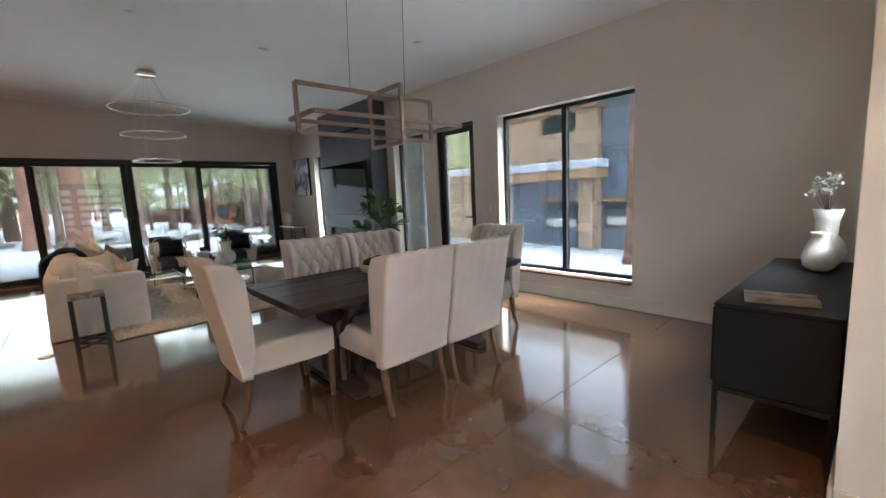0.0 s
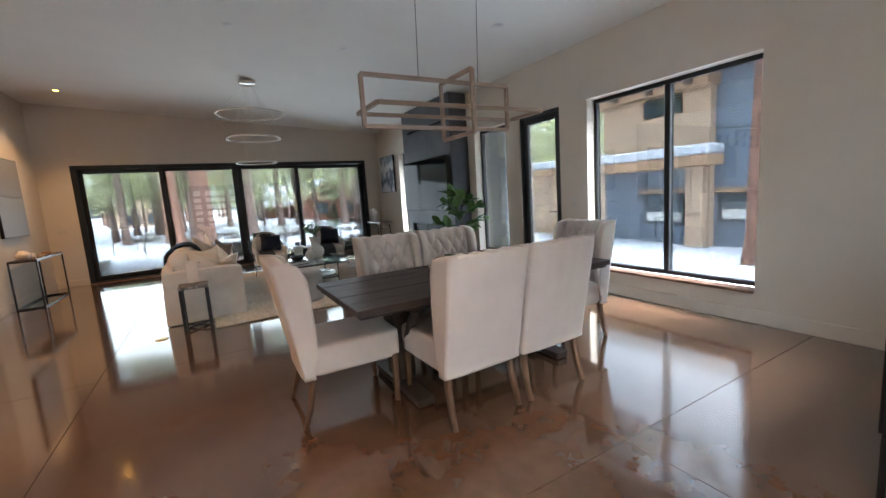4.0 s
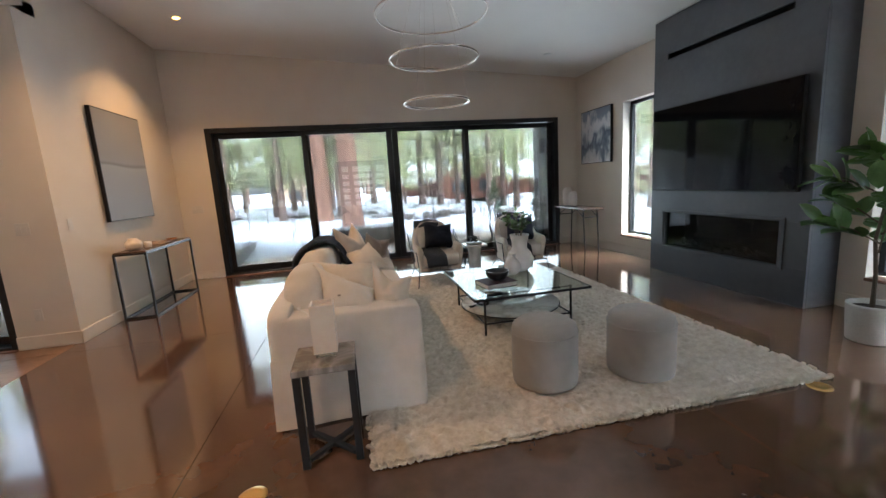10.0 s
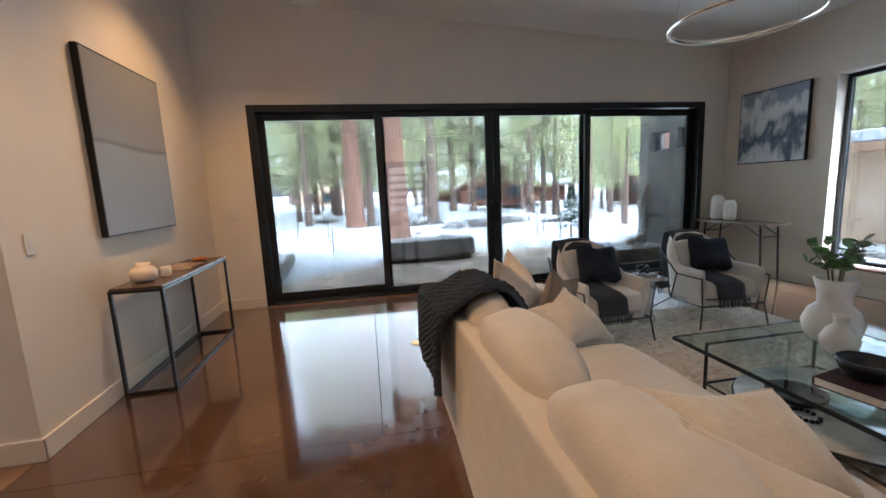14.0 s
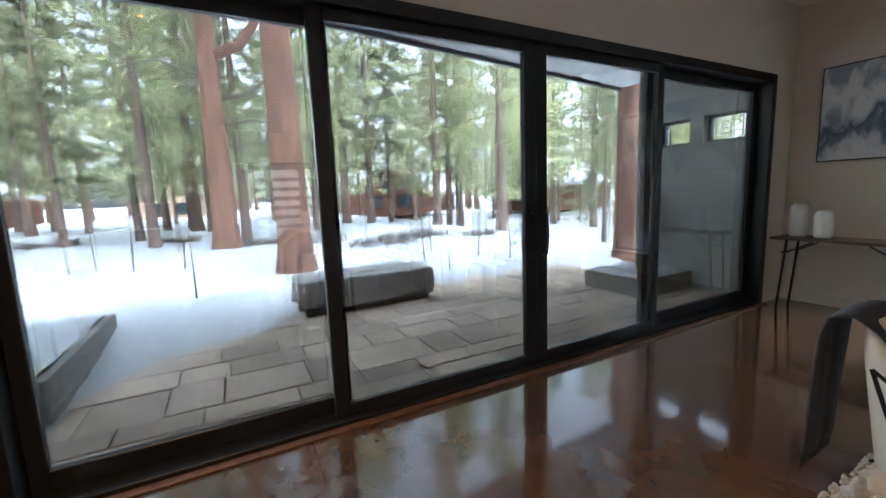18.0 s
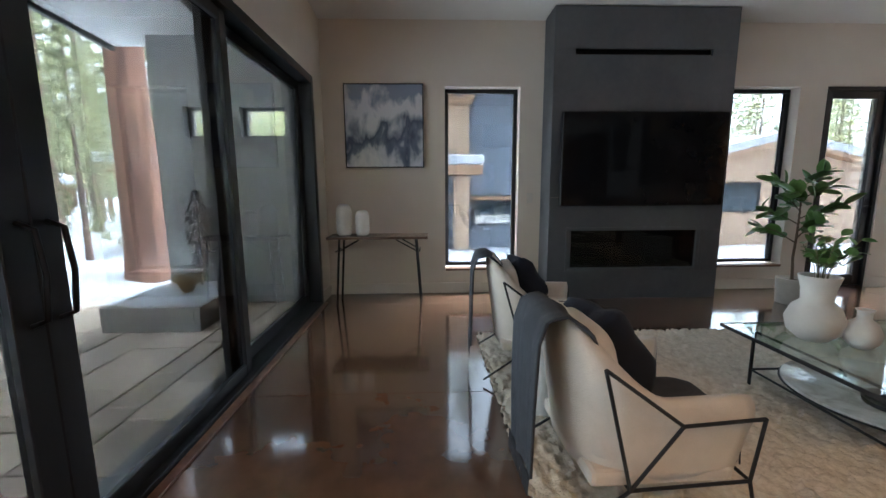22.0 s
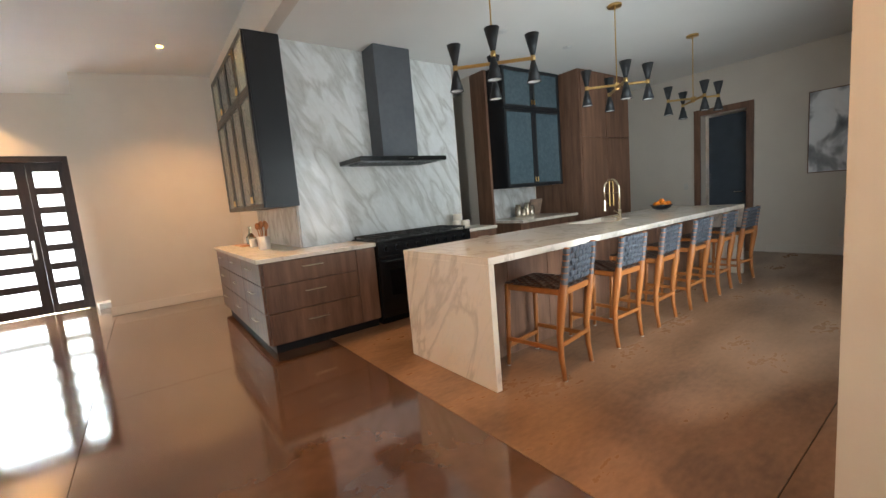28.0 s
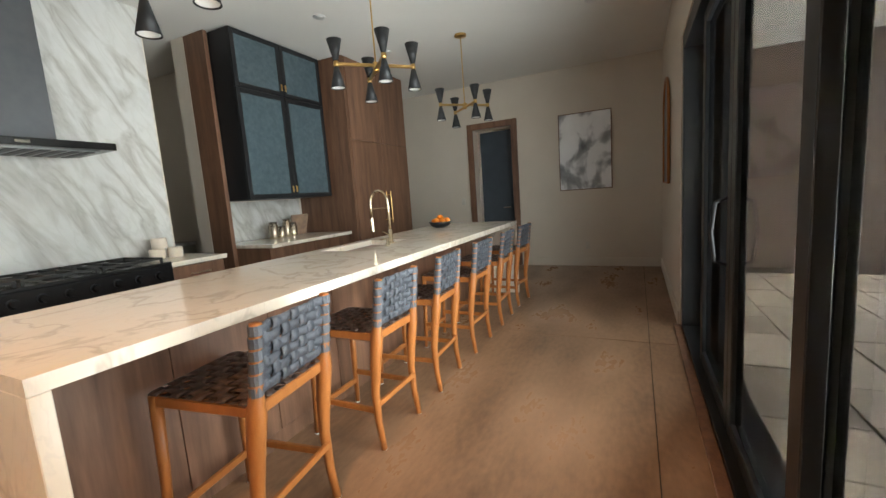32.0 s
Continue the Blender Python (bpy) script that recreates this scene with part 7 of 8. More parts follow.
# pictures in the kitchen
M_ART3 = painted("ink_study", [(0.30, (0.14, 0.15, 0.16)), (0.44, (0.36, 0.37, 0.39)), (0.52, (0.84, 0.85, 0.86)), (0.66, (0.90, 0.91, 0.92)), (0.9, (0.45, 0.46, 0.48))], (1.4, 1, 1.0), 2.2)
canvas("picture", "framed ink study behind glass on the end wall", pose(-9.397, 7.09, 1.22, 0, 0, 90), 0.78, 1.18, 0.035, M_ART3, M_WALNUT)
ar = thing("arched_picture", "narrow arched picture in a thin wooden frame", "picture", (0, 0, 0))
arch = [(-0.42, 0.0), (-0.42, 0.80)] + [(-0.42 * math.cos(a), 0.80 + 0.38 * math.sin(a)) for a in [k * math.pi / 14 for k in range(1, 14)]] + [(0.42, 0.80), (0.42, 0.0)]
part("frame", tube([(-8.15 + a, 8.128, 1.25 + b) for a, b in arch], 0.016, 6, True), M_TEAK, ar)
fbm = bmesh.new()
fbm.faces.new([fbm.verts.new((-8.15 + a, 8.134, 1.25 + b)) for a, b in arch])
fbm.faces.new([fbm.verts.new((-8.15 + a, 8.146, 1.25 + b)) for a, b in reversed(arch)])
part("face", fbm, M_ART2, ar)
bx = thing("shoe_box", "small white box on the floor by the front door", "box", (-0.62, -0.30, 0.0), 10)
part("body", box(-0.10, 0.10, -0.12, 0.12, 0.0, 0.07, 0.004), M_WHITE, bx)
part("lid", box(-0.105, 0.105, -0.125, 0.125, 0.0705, 0.10, 0.006), M_WHITE, bx)


# ---- outdoors ----
def pavers(name, label, x0, x1, y0, y1, z, seed):
    """Ashlar terrace: courses along x of uneven depth, stones of uneven length."""
    rng = random.Random(seed)
    bed = tagged(part(name, box(x0, x1, y0, y1, z - 0.16, z - 0.014), M_JOINT), label, "terrace", kind="structure")
    y = y0
    while y < y1 - 0.05:
        d = min(rng.choice((0.24, 0.36, 0.36, 0.48)), y1 - y)
        if y1 - y - d < 0.12:
            d = y1 - y
        x = x0 - rng.uniform(0, 0.5)
        while x < x1 - 0.05:
            w = rng.choice((0.36, 0.48, 0.60, 0.72))
            a, b = max(x, x0), min(x + w, x1)
            x += w
            if b - a < 0.08:
                continue
            p = part("paver", box(a + 0.006, b - 0.006, y + 0.006, y + d - 0.006, z - 0.05, z + rng.uniform(-0.004, 0.003), 0.005), M_PAVER, bed)
        y += d


pavers("terrace", "weathered brown-grey stone paver terrace, partly under snow", -2.2, 4.38, 11.2, 14.6, -0.06, 5)
pavers("patio", "grey stone paver patio outside the kitchen", -9.25, -2.86, 8.42, 13.35, -0.05, 9)


def drift():
    """Snow lying over the terrace with a ragged melting edge."""
    pts = [(-3.5, 11.25), (-2.1, 12.25), (-1.3, 13.2), (-0.4, 13.9), (0.4, 14.15), (1.2, 14.3), (3.0, 14.25), (4.5, 13.9), (6.5, 13.0)]

    def edge(x):
        for (a, c), (b, d) in zip(pts, pts[1:]):
            if x <= b:
                return c + (d - c) * (x - a) / (b - a)
        return pts[-1][1]
    nx, ny = 210, 100

    def f(u, v):
        x, y = -3.4 + 9.4 * u, 11.22 + 4.4 * v
        d = (y - edge(x)) + 0.45 * noise.noise(Vector((x * 1.3, y * 1.3, 7))) + 0.26 * noise.noise(Vector((x * 3.6, y * 3.6, 2))) + 0.14 * noise.noise(Vector((x * 9, y * 9, 4)))
        z = -0.072 + max(-0.04, min(0.15, d * 0.08)) + (0.03 * noise.noise(Vector((x * 1.7, y * 1.7, 1))) if d > 0.25 else 0.0)
        if v > 0.85:
            z -= (v - 0.85) * 1.2
        return Vector((x, y, z))
    own, g = bmesh.new(), {}
    for i in range(nx + 1):
        for j in range(ny + 1):
            g[i, j] = own.verts.new(f(i / nx, j / ny))
    for i in range(nx):
        for j in range(ny):
            own.faces.new((g[i, j], g[i + 1, j], g[i + 1, j + 1], g[i, j + 1])).smooth = True
    tagged(part("snow_drift", own, M_SNOW), "melting snow drift with a ragged edge over stone pavers", "snow", kind="structure")


drift()

# covered fire pit
M_COVER = mk("grey_vinyl_cover", (0.40, 0.39, 0.38), 0.6, col2=(0.32, 0.31, 0.305), scale=3, fine=60, bump=0.3)
pit = thing("fire_pit", "long low fire pit under a grey draped vinyl cover", "fire pit", (0.42, 13.85, -0.06))
part("base", box(-0.80, 0.80, -0.28, 0.28, 0.0, 0.14, 0.01), M_DARKM, pit)


def pit_cover():
    own, n, rows = bmesh.new(), 96, 9
    rings = []
    for j in range(rows + 1):
        v = j / rows
        ring = []
        for k in range(n):
            a = 2 * math.pi * k / n
            c, s = math.cos(a), math.sin(a)
            ex = 0.18
            px, py = math.copysign(abs(c) ** ex, c) * 0.87, math.copysign(abs(s) ** ex, s) * 0.35
            hang = 0.30 + 0.035 * math.sin(k * 0.9) + 0.03 * noise.noise(Vector((px * 4, py * 4, 3)))
            fold = 0.05 * v * noise.noise(Vector((px * 8, py * 8, 5 + v))) + 0.03 * v * math.sin(k * 1.3 + 3 * v)
            r = 1.0 + fold / 0.35 * 0.5
            ring.append(own.verts.new((px * (r if abs(px) < 0.86 else 1 + fold), py * (1 + fold * 2), 0.42 - hang * v - (0.02 if j == 0 else 0) * 0)))
        rings.append(ring)
    inner = []
    for sc in (0.93, 0.6, 0.25):
        inner.append([own.verts.new((v.co.x * sc, v.co.y * sc, 0.425 + 0.015 * noise.noise(Vector((v.co.x * 3, v.co.y * 3, sc))) + 0.01)) for v in rings[0]])
    for p, q in zip(rings + [], rings[1:]):
        for k in range(n):
            own.faces.new((p[k], q[k], q[(k + 1) % n], p[(k + 1) % n])).smooth = True
    for p, q in zip([rings[0]] + inner, inner):
        for k in range(n):
            own.faces.new((p[k], p[(k + 1) % n], q[(k + 1) % n], q[k])).smooth = True
    own.faces.new(inner[-1])
    return own


part("cover", pit_cover(), M_COVER, pit, "creased grey vinyl cover")

# low planters
M_PLANTER = mk("cast_concrete", (0.33, 0.32, 0.30), 0.85, col2=(0.25, 0.24, 0.225), scale=3, fine=30, bump=0.4)


def planter_box(name, label, x0, x1, y0, y1, z1, w=0.07):
    p = thing(name, label, "planter", ((x0 + x1) / 2, (y0 + y1) / 2, -0.06))
    hx, hy = (x1 - x0) / 2, (y1 - y0) / 2
    h = z1 + 0.06
    for q in ((-hx, hx, -hy, -hy + w), (-hx, hx, hy - w, hy), (-hx, -hx + w, -hy + w, hy - w), (hx - w, hx, -hy + w, hy - w)):
        part("side", box(*q, 0.0, h, 0.006), M_PLANTER, p)
    own, g, n = bmesh.new(), {}, 18
    for i in range(n + 1):
        for j in range(n + 1):
            x, y = (-hx + w) + (2 * hx - 2 * w) * i / n, (-hy + w) + (2 * hy - 2 * w) * j / n
            g[i, j] = own.verts.new((x, y, h - 0.03 + 0.06 * noise.noise(Vector((x * 2.5, y * 2.5, x1))) + 0.03))
    for i in range(n):
        for j in range(n):
            own.faces.new((g[i, j], g[i + 1, j], g[i + 1, j + 1], g[i, j + 1])).smooth = True
    part("snow_fill", own, M_SNOW, p, "snow heaped in the planter")
    return p


planter_box("planter", "low cast concrete planter filled with snow beside the wing wall", 3.36, 4.39, 11.93, 12.85, 0.18, 0.055)
planter_box("planter", "low cast concrete planter half buried in drifted snow", -2.85, -2.22, 12.1, 13.9, 0.24)

M_STRAW = mk("dry_grass", (0.42, 0.27, 0.11), 0.9, col2=(0.30, 0.18, 0.07), scale=20)
M_DEAD = mk("dead_foliage", (0.16, 0.075, 0.04), 0.9, col2=(0.10, 0.045, 0.025), scale=15)
M_TWIG = mk("grey_twig", (0.20, 0.17, 0.145), 0.9, col2=(0.13, 0.11, 0.095), scale=10)


def blades(rng, n, h, spread, w, droop=0.3):
    """A tuft of thin curved blades from one foot."""
    vs, fs = [], []
    for _ in range(n):
        a, l = rng.uniform(0, 6.283), h * rng.uniform(0.5, 1.0)
        d = Vector((math.cos(a), math.sin(a), 0))
        r = spread * rng.uniform(0.1, 1.0)
        s = Vector((-d.y, d.x, 0)) * w
        foot = d * rng.uniform(0, 0.25 * spread)
        mid, tip = foot + d * r * 0.5 + Vector((0, 0, l * 0.75)), foot + d * r * 1.2 + Vector((0, 0, l * (1 - droop * rng.random())))
        k = len(vs)
        vs += [foot - s, foot + s, mid - s * 0.8, mid + s * 0.8, tip]
        fs += [(k, k + 1, k + 3, k + 2), (k + 2, k + 3, k + 4)]
    return vs, fs


def raw(name, vs, fs, material, parent, mats=None):
    me = bpy.data.meshes.new(name)
    me.from_pydata([tuple(v) for v in vs], [], fs)
    for m in (material if isinstance(material, (list, tuple)) else [material]):
        me.materials.append(m)
    if mats:
        me.polygons.foreach_set("material_index", mats)
    ob = new(name, me)
    ob.parent = parent
    return ob


RG = random.Random(77)
for x, y, s in ((3.93, 12.36, 0.22), (4.28, 12.62, 0.18)):
    tf = thing("grass_tuft", "dried straw-coloured grass tuft in planter snow", "grass", (x, y, 0.17))
    raw("blades", *blades(RG, 120, s, 0.20, 0.004), M_STRAW, tf)
sh = thing("dead_shrub", "narrow brown dried shrub standing in the planter", "shrub", (4.22, 12.36, 0.15))
part("stem", rod((0, 0, 0), (0.03, 0, 1.15), 0.014, 0.004, 6), M_BARK, sh)
sv, sf = [], []
for k in range(420):
    z = 0.28 + 0.85 * RG.random()
    rr = 0.13 * math.sin(math.pi * min(1, (z - 0.22) / 0.95)) ** 0.8
    a = RG.uniform(0, 6.283)
    c = Vector((0.03 * z + rr * math.cos(a) * RG.uniform(0.3, 1), rr * math.sin(a) * RG.uniform(0.3, 1), z))
    d = Vector((math.cos(a) * 0.4, math.sin(a) * 0.4, -1 + RG.random())).normalized() * 0.07
    s = d.cross(Vector((0.3, 0.2, 1))).normalized() * 0.012
    k0 = len(sv)
    sv += [c - s, c + s, c + d]
    sf.append((k0, k0 + 1, k0 + 2))
raw("dry_leaves", sv, sf, M_DEAD, sh)["kind"] = "stuff"

# wing wall and roof over the terrace
wing = wall_with("wall_wing", "y", 4.40, 4.66, 11.2, 12.82, -0.3, 2.94, [(11.38, 11.88, 1.85, 2.19), (12.05, 12.50, 1.85, 2.19)], M_CONC, "board-marked dark grey concrete wing wall with two slot openings")
for z in [-0.06 + k * 0.20 for k in range(1, 9)]:
    part("board_line", box(4.392, 4.399, 11.21, 12.82, z - 0.004, z + 0.004), M_CONC, wing)
for a, b in ((11.38, 11.88), (12.05, 12.50)):
    for q in ((a, b, 1.85, 1.88), (a, b, 2.16, 2.19), (a, a + 0.03, 1.88, 2.16), (b - 0.03, b, 1.88, 2.16)):
        part("slot_frame", box(4.50, 4.56, q[0], q[1], q[2], q[3], 0.003), M_BLACK, wing)


def soffit_z(x):
    return 2.93 + 0.068 * (4.45 - x)


def slab_roof(name, label, x0, x1, y0, y1, f, t, material):
    own = bmesh.new()
    v = [own.verts.new((x, y, f(x) + dz)) for dz in (0, t) for x, y in ((x0, y0), (x1, y0), (x1, y1), (x0, y1))]
    for q in ((3, 2, 1, 0), (4, 5, 6, 7), (0, 1, 5, 4), (1, 2, 6, 5), (2, 3, 7, 6), (3, 0, 4, 7)):
        own.faces.new([v[k] for k in q])
    return tagged(part(name, own, material), label, "soffit", kind="structure")


slab_roof("soffit_north", "white panelled soffit over the terrace", -3.3, 4.72, 11.2, 13.38, soffit_z, 0.10, M_SOFFIT)
slab_roof("fascia_north", "thin dark metal roof edge", -3.3, 4.72, 13.381, 13.43, lambda x: soffit_z(x) - 0.05, 0.26, M_BLACK)
for x in (-1.2, 1.3, 3.6):
    dl = thing("soffit_light", "small round recessed soffit light, unlit", "downlight", (x, 12.4, soffit_z(x) - 0.008), group="soffit lights")
    part("trim_ring", hoop(0.055, 0.02, 0.008, 0.0, 28), M_WHITE, dl)
    part("lens", lathe([(0.045, 0.002), (0.045, 0.006)], 24), M_FROST, dl)
slab_roof("soffit_west", "white soffit over the kitchen patio", -9.6, -2.84, 8.40, 10.6, lambda x: 2.86, 0.10, M_SOFFIT)
slab_roof("fascia_west", "thin dark patio roof edge", -9.6, -2.84, 10.601, 10.65, lambda x: 2.80, 0.22, M_BLACK)
roof = tagged(part("roof", box(-11.3, 4.9, -1.2, 11.2, 4.02, 4.14), M_SNOW), "flat roof deck under snow", "roof", kind="structure")

# board and batten wall of the patio
bw = tagged(part("wall_patio", box(-9.60, -9.32, 8.42, 13.40, -0.2, 2.86), M_BOARD), "brown board-and-batten wall closing the patio", "wall", kind="structure")
for k in range(19):
    y = 8.44 + k * 0.262
    part("board", box(-9.318, -9.305, y + 0.006, y + 0.256, -0.04, 2.855), M_BOARD, bw)
wl_ = thing("wall_light", "small white box wall light on the board wall", "wall light", (-9.30, 11.6, 0.98))
part("housing", box(0.0, 0.06, -0.06, 0.06, -0.10, 0.10, 0.008), M_PLATE, wl_)
part("hood", box(0.0, 0.075, -0.065, 0.065, 0.10, 0.115, 0.003), M_DARKM, wl_)

# block column outside the tall window
colm = thing("porch_column", "grey concrete column of stacked rough blocks", "column", (5.40, 6.51, -0.4))
for k in range(7):
    part("block", moved(box(-0.30, 0.30, -0.29, 0.29, k * 0.46, k * 0.46 + 0.455, 0.006), pose(0.004 * math.sin(k * 5), 0.004 * math.cos(k * 3), 0, 0, 0, 0)), M_CONC, colm)
slab_roof("soffit_east", "white soffit over the side porch", 4.72, 6.3, 3.6, 6.6, lambda x: 2.75, 0.12, M_SOFFIT)
tagged(part("stoop", box(4.72, 6.2, 4.0, 5.3, -0.55, -0.08, 0.01), M_PLANTER), "concrete stoop outside the patio door", "stoop", kind="structure")


# ---- neighbouring house ----
def ground_z(x, y):
    z = -0.13 + (0.10 * noise.noise(Vector((x * 0.35, y * 0.35, 0))) + 0.05 * noise.noise(Vector((x * 1.1, y * 1.1, 3))))
    if x > 7.5:
        z -= min(1.05, (x - 7.5) * 0.16)
    return z


def siding(parent, x, y0, y1, z0, z1, step=0.20, material=None):
    """Lapped boards on a wall that faces west."""
    k = 0
    while z0 + k * step < z1 - 0.02:
        a, b = z0 + k * step, min(z1, z0 + (k + 1) * step)
        own = bmesh.new()
        v = [own.verts.new(p) for p in ((x - 0.022, y0, a), (x - 0.022, y1, a), (x - 0.006, y1, b), (x - 0.006, y0, b), (x + 0.01, y0, a), (x + 0.01, y1, a))]
        own.faces.new((v[0], v[3], v[2], v[1]))
        own.faces.new((v[0], v[1], v[5], v[4]))
        part("siding_board", own, material or M_PINK, parent)
        k += 1


M_CEDAR = mk("cedar_fascia", (0.40, 0.25, 0.15), 0.7, col2=(0.30, 0.18, 0.105), scale=5, fine=40, stretch=(4, 0.4, 4))
M_DARKGL = mk("dark_window_glass", (0.03, 0.045, 0.055), 0.05, coat=0.5)
M_BLIND = mk("pale_blind", (0.62, 0.62, 0.58), 0.7)

nb = thing("neighbour_house", "two-storey house with peach siding, slate blue panels and snowy roofs", "house", (0, 0, 0))
wl1 = part("wall", box(16.0, 24.0, 8.15, 12.6, -1.5, 4.55), M_PINK, nb, "peach lapped siding wall")
siding(wl1, 16.0, 8.15, 12.6, 2.45, 4.55)
lw = part("wall", box(15.985, 16.6, 8.2, 12.55, -1.5, 1.7), M_BLUE, nb, "slate blue lower wall")
tw = part("tower", box(16.35, 24.0, 2.5, 8.15, -1.5, 5.15), M_BLUE, nb, "slate blue panelled stair tower")
for z in (0.86, 3.0):
    part("panel_joint", box(16.335, 16.349, 2.5, 8.15, z - 0.012, z + 0.012), M_BLACK, tw)
for y in (4.0, 6.1):
    part("panel_joint", box(16.336, 16.349, y - 0.01, y + 0.01, -1.5, 5.15), M_BLACK, tw)
co = part("corner_column", box(15.62, 15.98, 8.17, 8.78, -1.45, 1.72), M_PINK, nb, "peach lapped corner column")
siding(co, 15.62, 8.17, 8.78, -1.45, 1.72)
part("column_base", box(15.58, 15.98, 8.10, 8.84, -1.45, -1.15, 0.02), M_PLANTER, nb)
part("roof", box(15.0, 16.1, 7.72, 12.8, 1.76, 2.12, 0.01), M_CEDAR, nb, "cedar fascia of the lower roof")
part("snow_cap", box(14.98, 16.0, 7.66, 12.8, 2.13, 2.50, 0.10, 3), M_SNOW, nb, "thick snow on the lower roof")
part("roof", box(15.2, 24.5, 1.9, 13.0, 5.16, 5.42, 0.01), M_CEDAR, nb, "cedar fascia of the upper roof")
part("roof", box(15.5, 24.5, 8.0, 13.0, 4.56, 5.10, 0.01), M_CEDAR, nb)
part("snow_cap", box(15.2, 24.5, 1.9, 13.0, 5.43, 5.75, 0.10, 3), M_SNOW, nb, "thick snow on the upper roof")
for y in (8.5, 10.0, 11.5):
    part("beam_end", box(15.2, 15.5, y, y + 0.22, 4.62, 4.86, 0.01), M_DOOR, nb)


def far_window(x, y0, y1, z0, z1, parent, lintel=True):
    w = part("window", box(x - 0.03, x + 0.02, y0, y1, z0, z1), M_DARKGL, parent)
    for q in ((y0 - 0.05, y0, z0 - 0.05, z1 + 0.05), (y1, y1 + 0.05, z0 - 0.05, z1 + 0.05), (y0, y1, z0 - 0.05, z0), (y0, y1, z1, z1 + 0.05)):
        part("window_frame", box(x - 0.06, x + 0.02, *q), M_BLACK, w)
    if lintel:
        part("lintel", box(x - 0.10, x + 0.02, y0 - 0.3, y1 + 0.3, z1 + 0.06, z1 + 0.22), M_CEDAR, w)
    return w


far_window(15.98, 9.2, 10.62, 3.86, 4.42, nb, False)
w1 = far_window(15.98, 9.05, 10.6, -0.32, 0.75, nb)
part("blind", box(15.935, 15.948, 9.1, 10.55, -0.30, 0.05), M_BLIND, w1)
w2 = far_window(16.34, 6.3, 7.9, -0.22, 0.70, nb)
part("blind", box(16.295, 16.308, 6.35, 7.85, -0.20, 0.15), M_BLIND, w2)
wl2 = part("wall", box(16.3, 24.0, 12.6, 22.0, -1.8, 2.0), M_PINK, nb, "peach siding of the low north wing")
siding(wl2, 16.3, 12.6, 22.0, -1.6, 1.9, 0.25)
part("roof", box(15.5, 24.5, 12.4, 22.4, 1.95, 2.25, 0.01), M_CEDAR, nb)
part("snow_cap", box(15.5, 24.5, 12.4, 22.4, 2.26, 2.66, 0.12, 3), M_SNOW, nb)
far_window(16.28, 13.6, 15.2, 0.22, 0.76, nb, False)


def gable_house(name, label, x0, x1, y0, y1, zb, ze, zp, wall_mat, face, over=0.45, snow=0.3, windows=()):
    """A gabled house: ridge along x when it faces west, along y when it faces south."""
    hs = thing(name, label, "house", ((x0 + x1) / 2, (y0 + y1) / 2, zb))
    cx, cy = (x0 + x1) / 2, (y0 + y1) / 2
    lx, ly = (x1 - x0) / 2, (y1 - y0) / 2
    e, p = ze - zb, zp - zb

    def prism(half, ln, base, eave, peak):
        own = bmesh.new()
        sec = ((-half, base), (half, base), (half, eave), (0, peak), (-half, eave))
        rows = [[own.verts.new((s * ln, u, z) if face == "w" else (u, s * ln, z)) for u, z in sec] for s in (-1, 1)]
        for k in range(5):
            own.faces.new((rows[0][k], rows[0][(k + 1) % 5], rows[1][(k + 1) % 5], rows[1][k]))
        own.faces.new(rows[0][::-1])
        own.faces.new(rows[1])
        return own
    half, ln = (ly, lx) if face == "w" else (lx, ly)
    body = part("wall", prism(half, ln, -0.3, e, p), wall_mat, hs)
    k = (p - e) / half
    for s in (-1, 1):
        for nm, mt, d0, d1, o in (("roof", M_CEDAR, 0.02, 0.20, over), ("snow_cap", M_SNOW, 0.21, 0.21 + snow, over + 0.03)):
            own = bmesh.new()
            sec = ((0, p + d0), (s * (half + o), e - k * o + d0), (s * (half + o), e - k * o + d1), (0, p + d1))
            rows = [[own.verts.new((q * (ln + o), u, z) if face == "w" else (u, q * (ln + o), z)) for u, z in sec] for q in (-1, 1)]
            for i in range(4):
                own.faces.new((rows[0][i], rows[0][(i + 1) % 4], rows[1][(i + 1) % 4], rows[1][i]))
            own.faces.new(rows[0][::-1])
            own.faces.new(rows[1])
            part(nm, own, mt, hs)
    for u0, u1, z0, z1 in windows:
        b = (-lx - 0.05, -lx + 0.02, u0, u1, z0, z1) if face == "w" else (u0, u1, -ly - 0.05, -ly + 0.02, z0, z1)
        w = part("window", box(*b), M_DARKGL, hs)
        for q0, q1, r0, r1 in ((u0 - 0.07, u0, z0, z1), (u1, u1 + 0.07, z0, z1), (u0 - 0.07, u1 + 0.07, z1, z1 + 0.07), (u0 - 0.07, u1 + 0.07, z0 - 0.07, z0)):
            part("window_frame", box(-lx - 0.08, -lx + 0.02, q0, q1, r0, r1) if face == "w" else box(q0, q1, -ly - 0.08, -ly + 0.02, r0, r1), M_BLACK, w)
    return hs


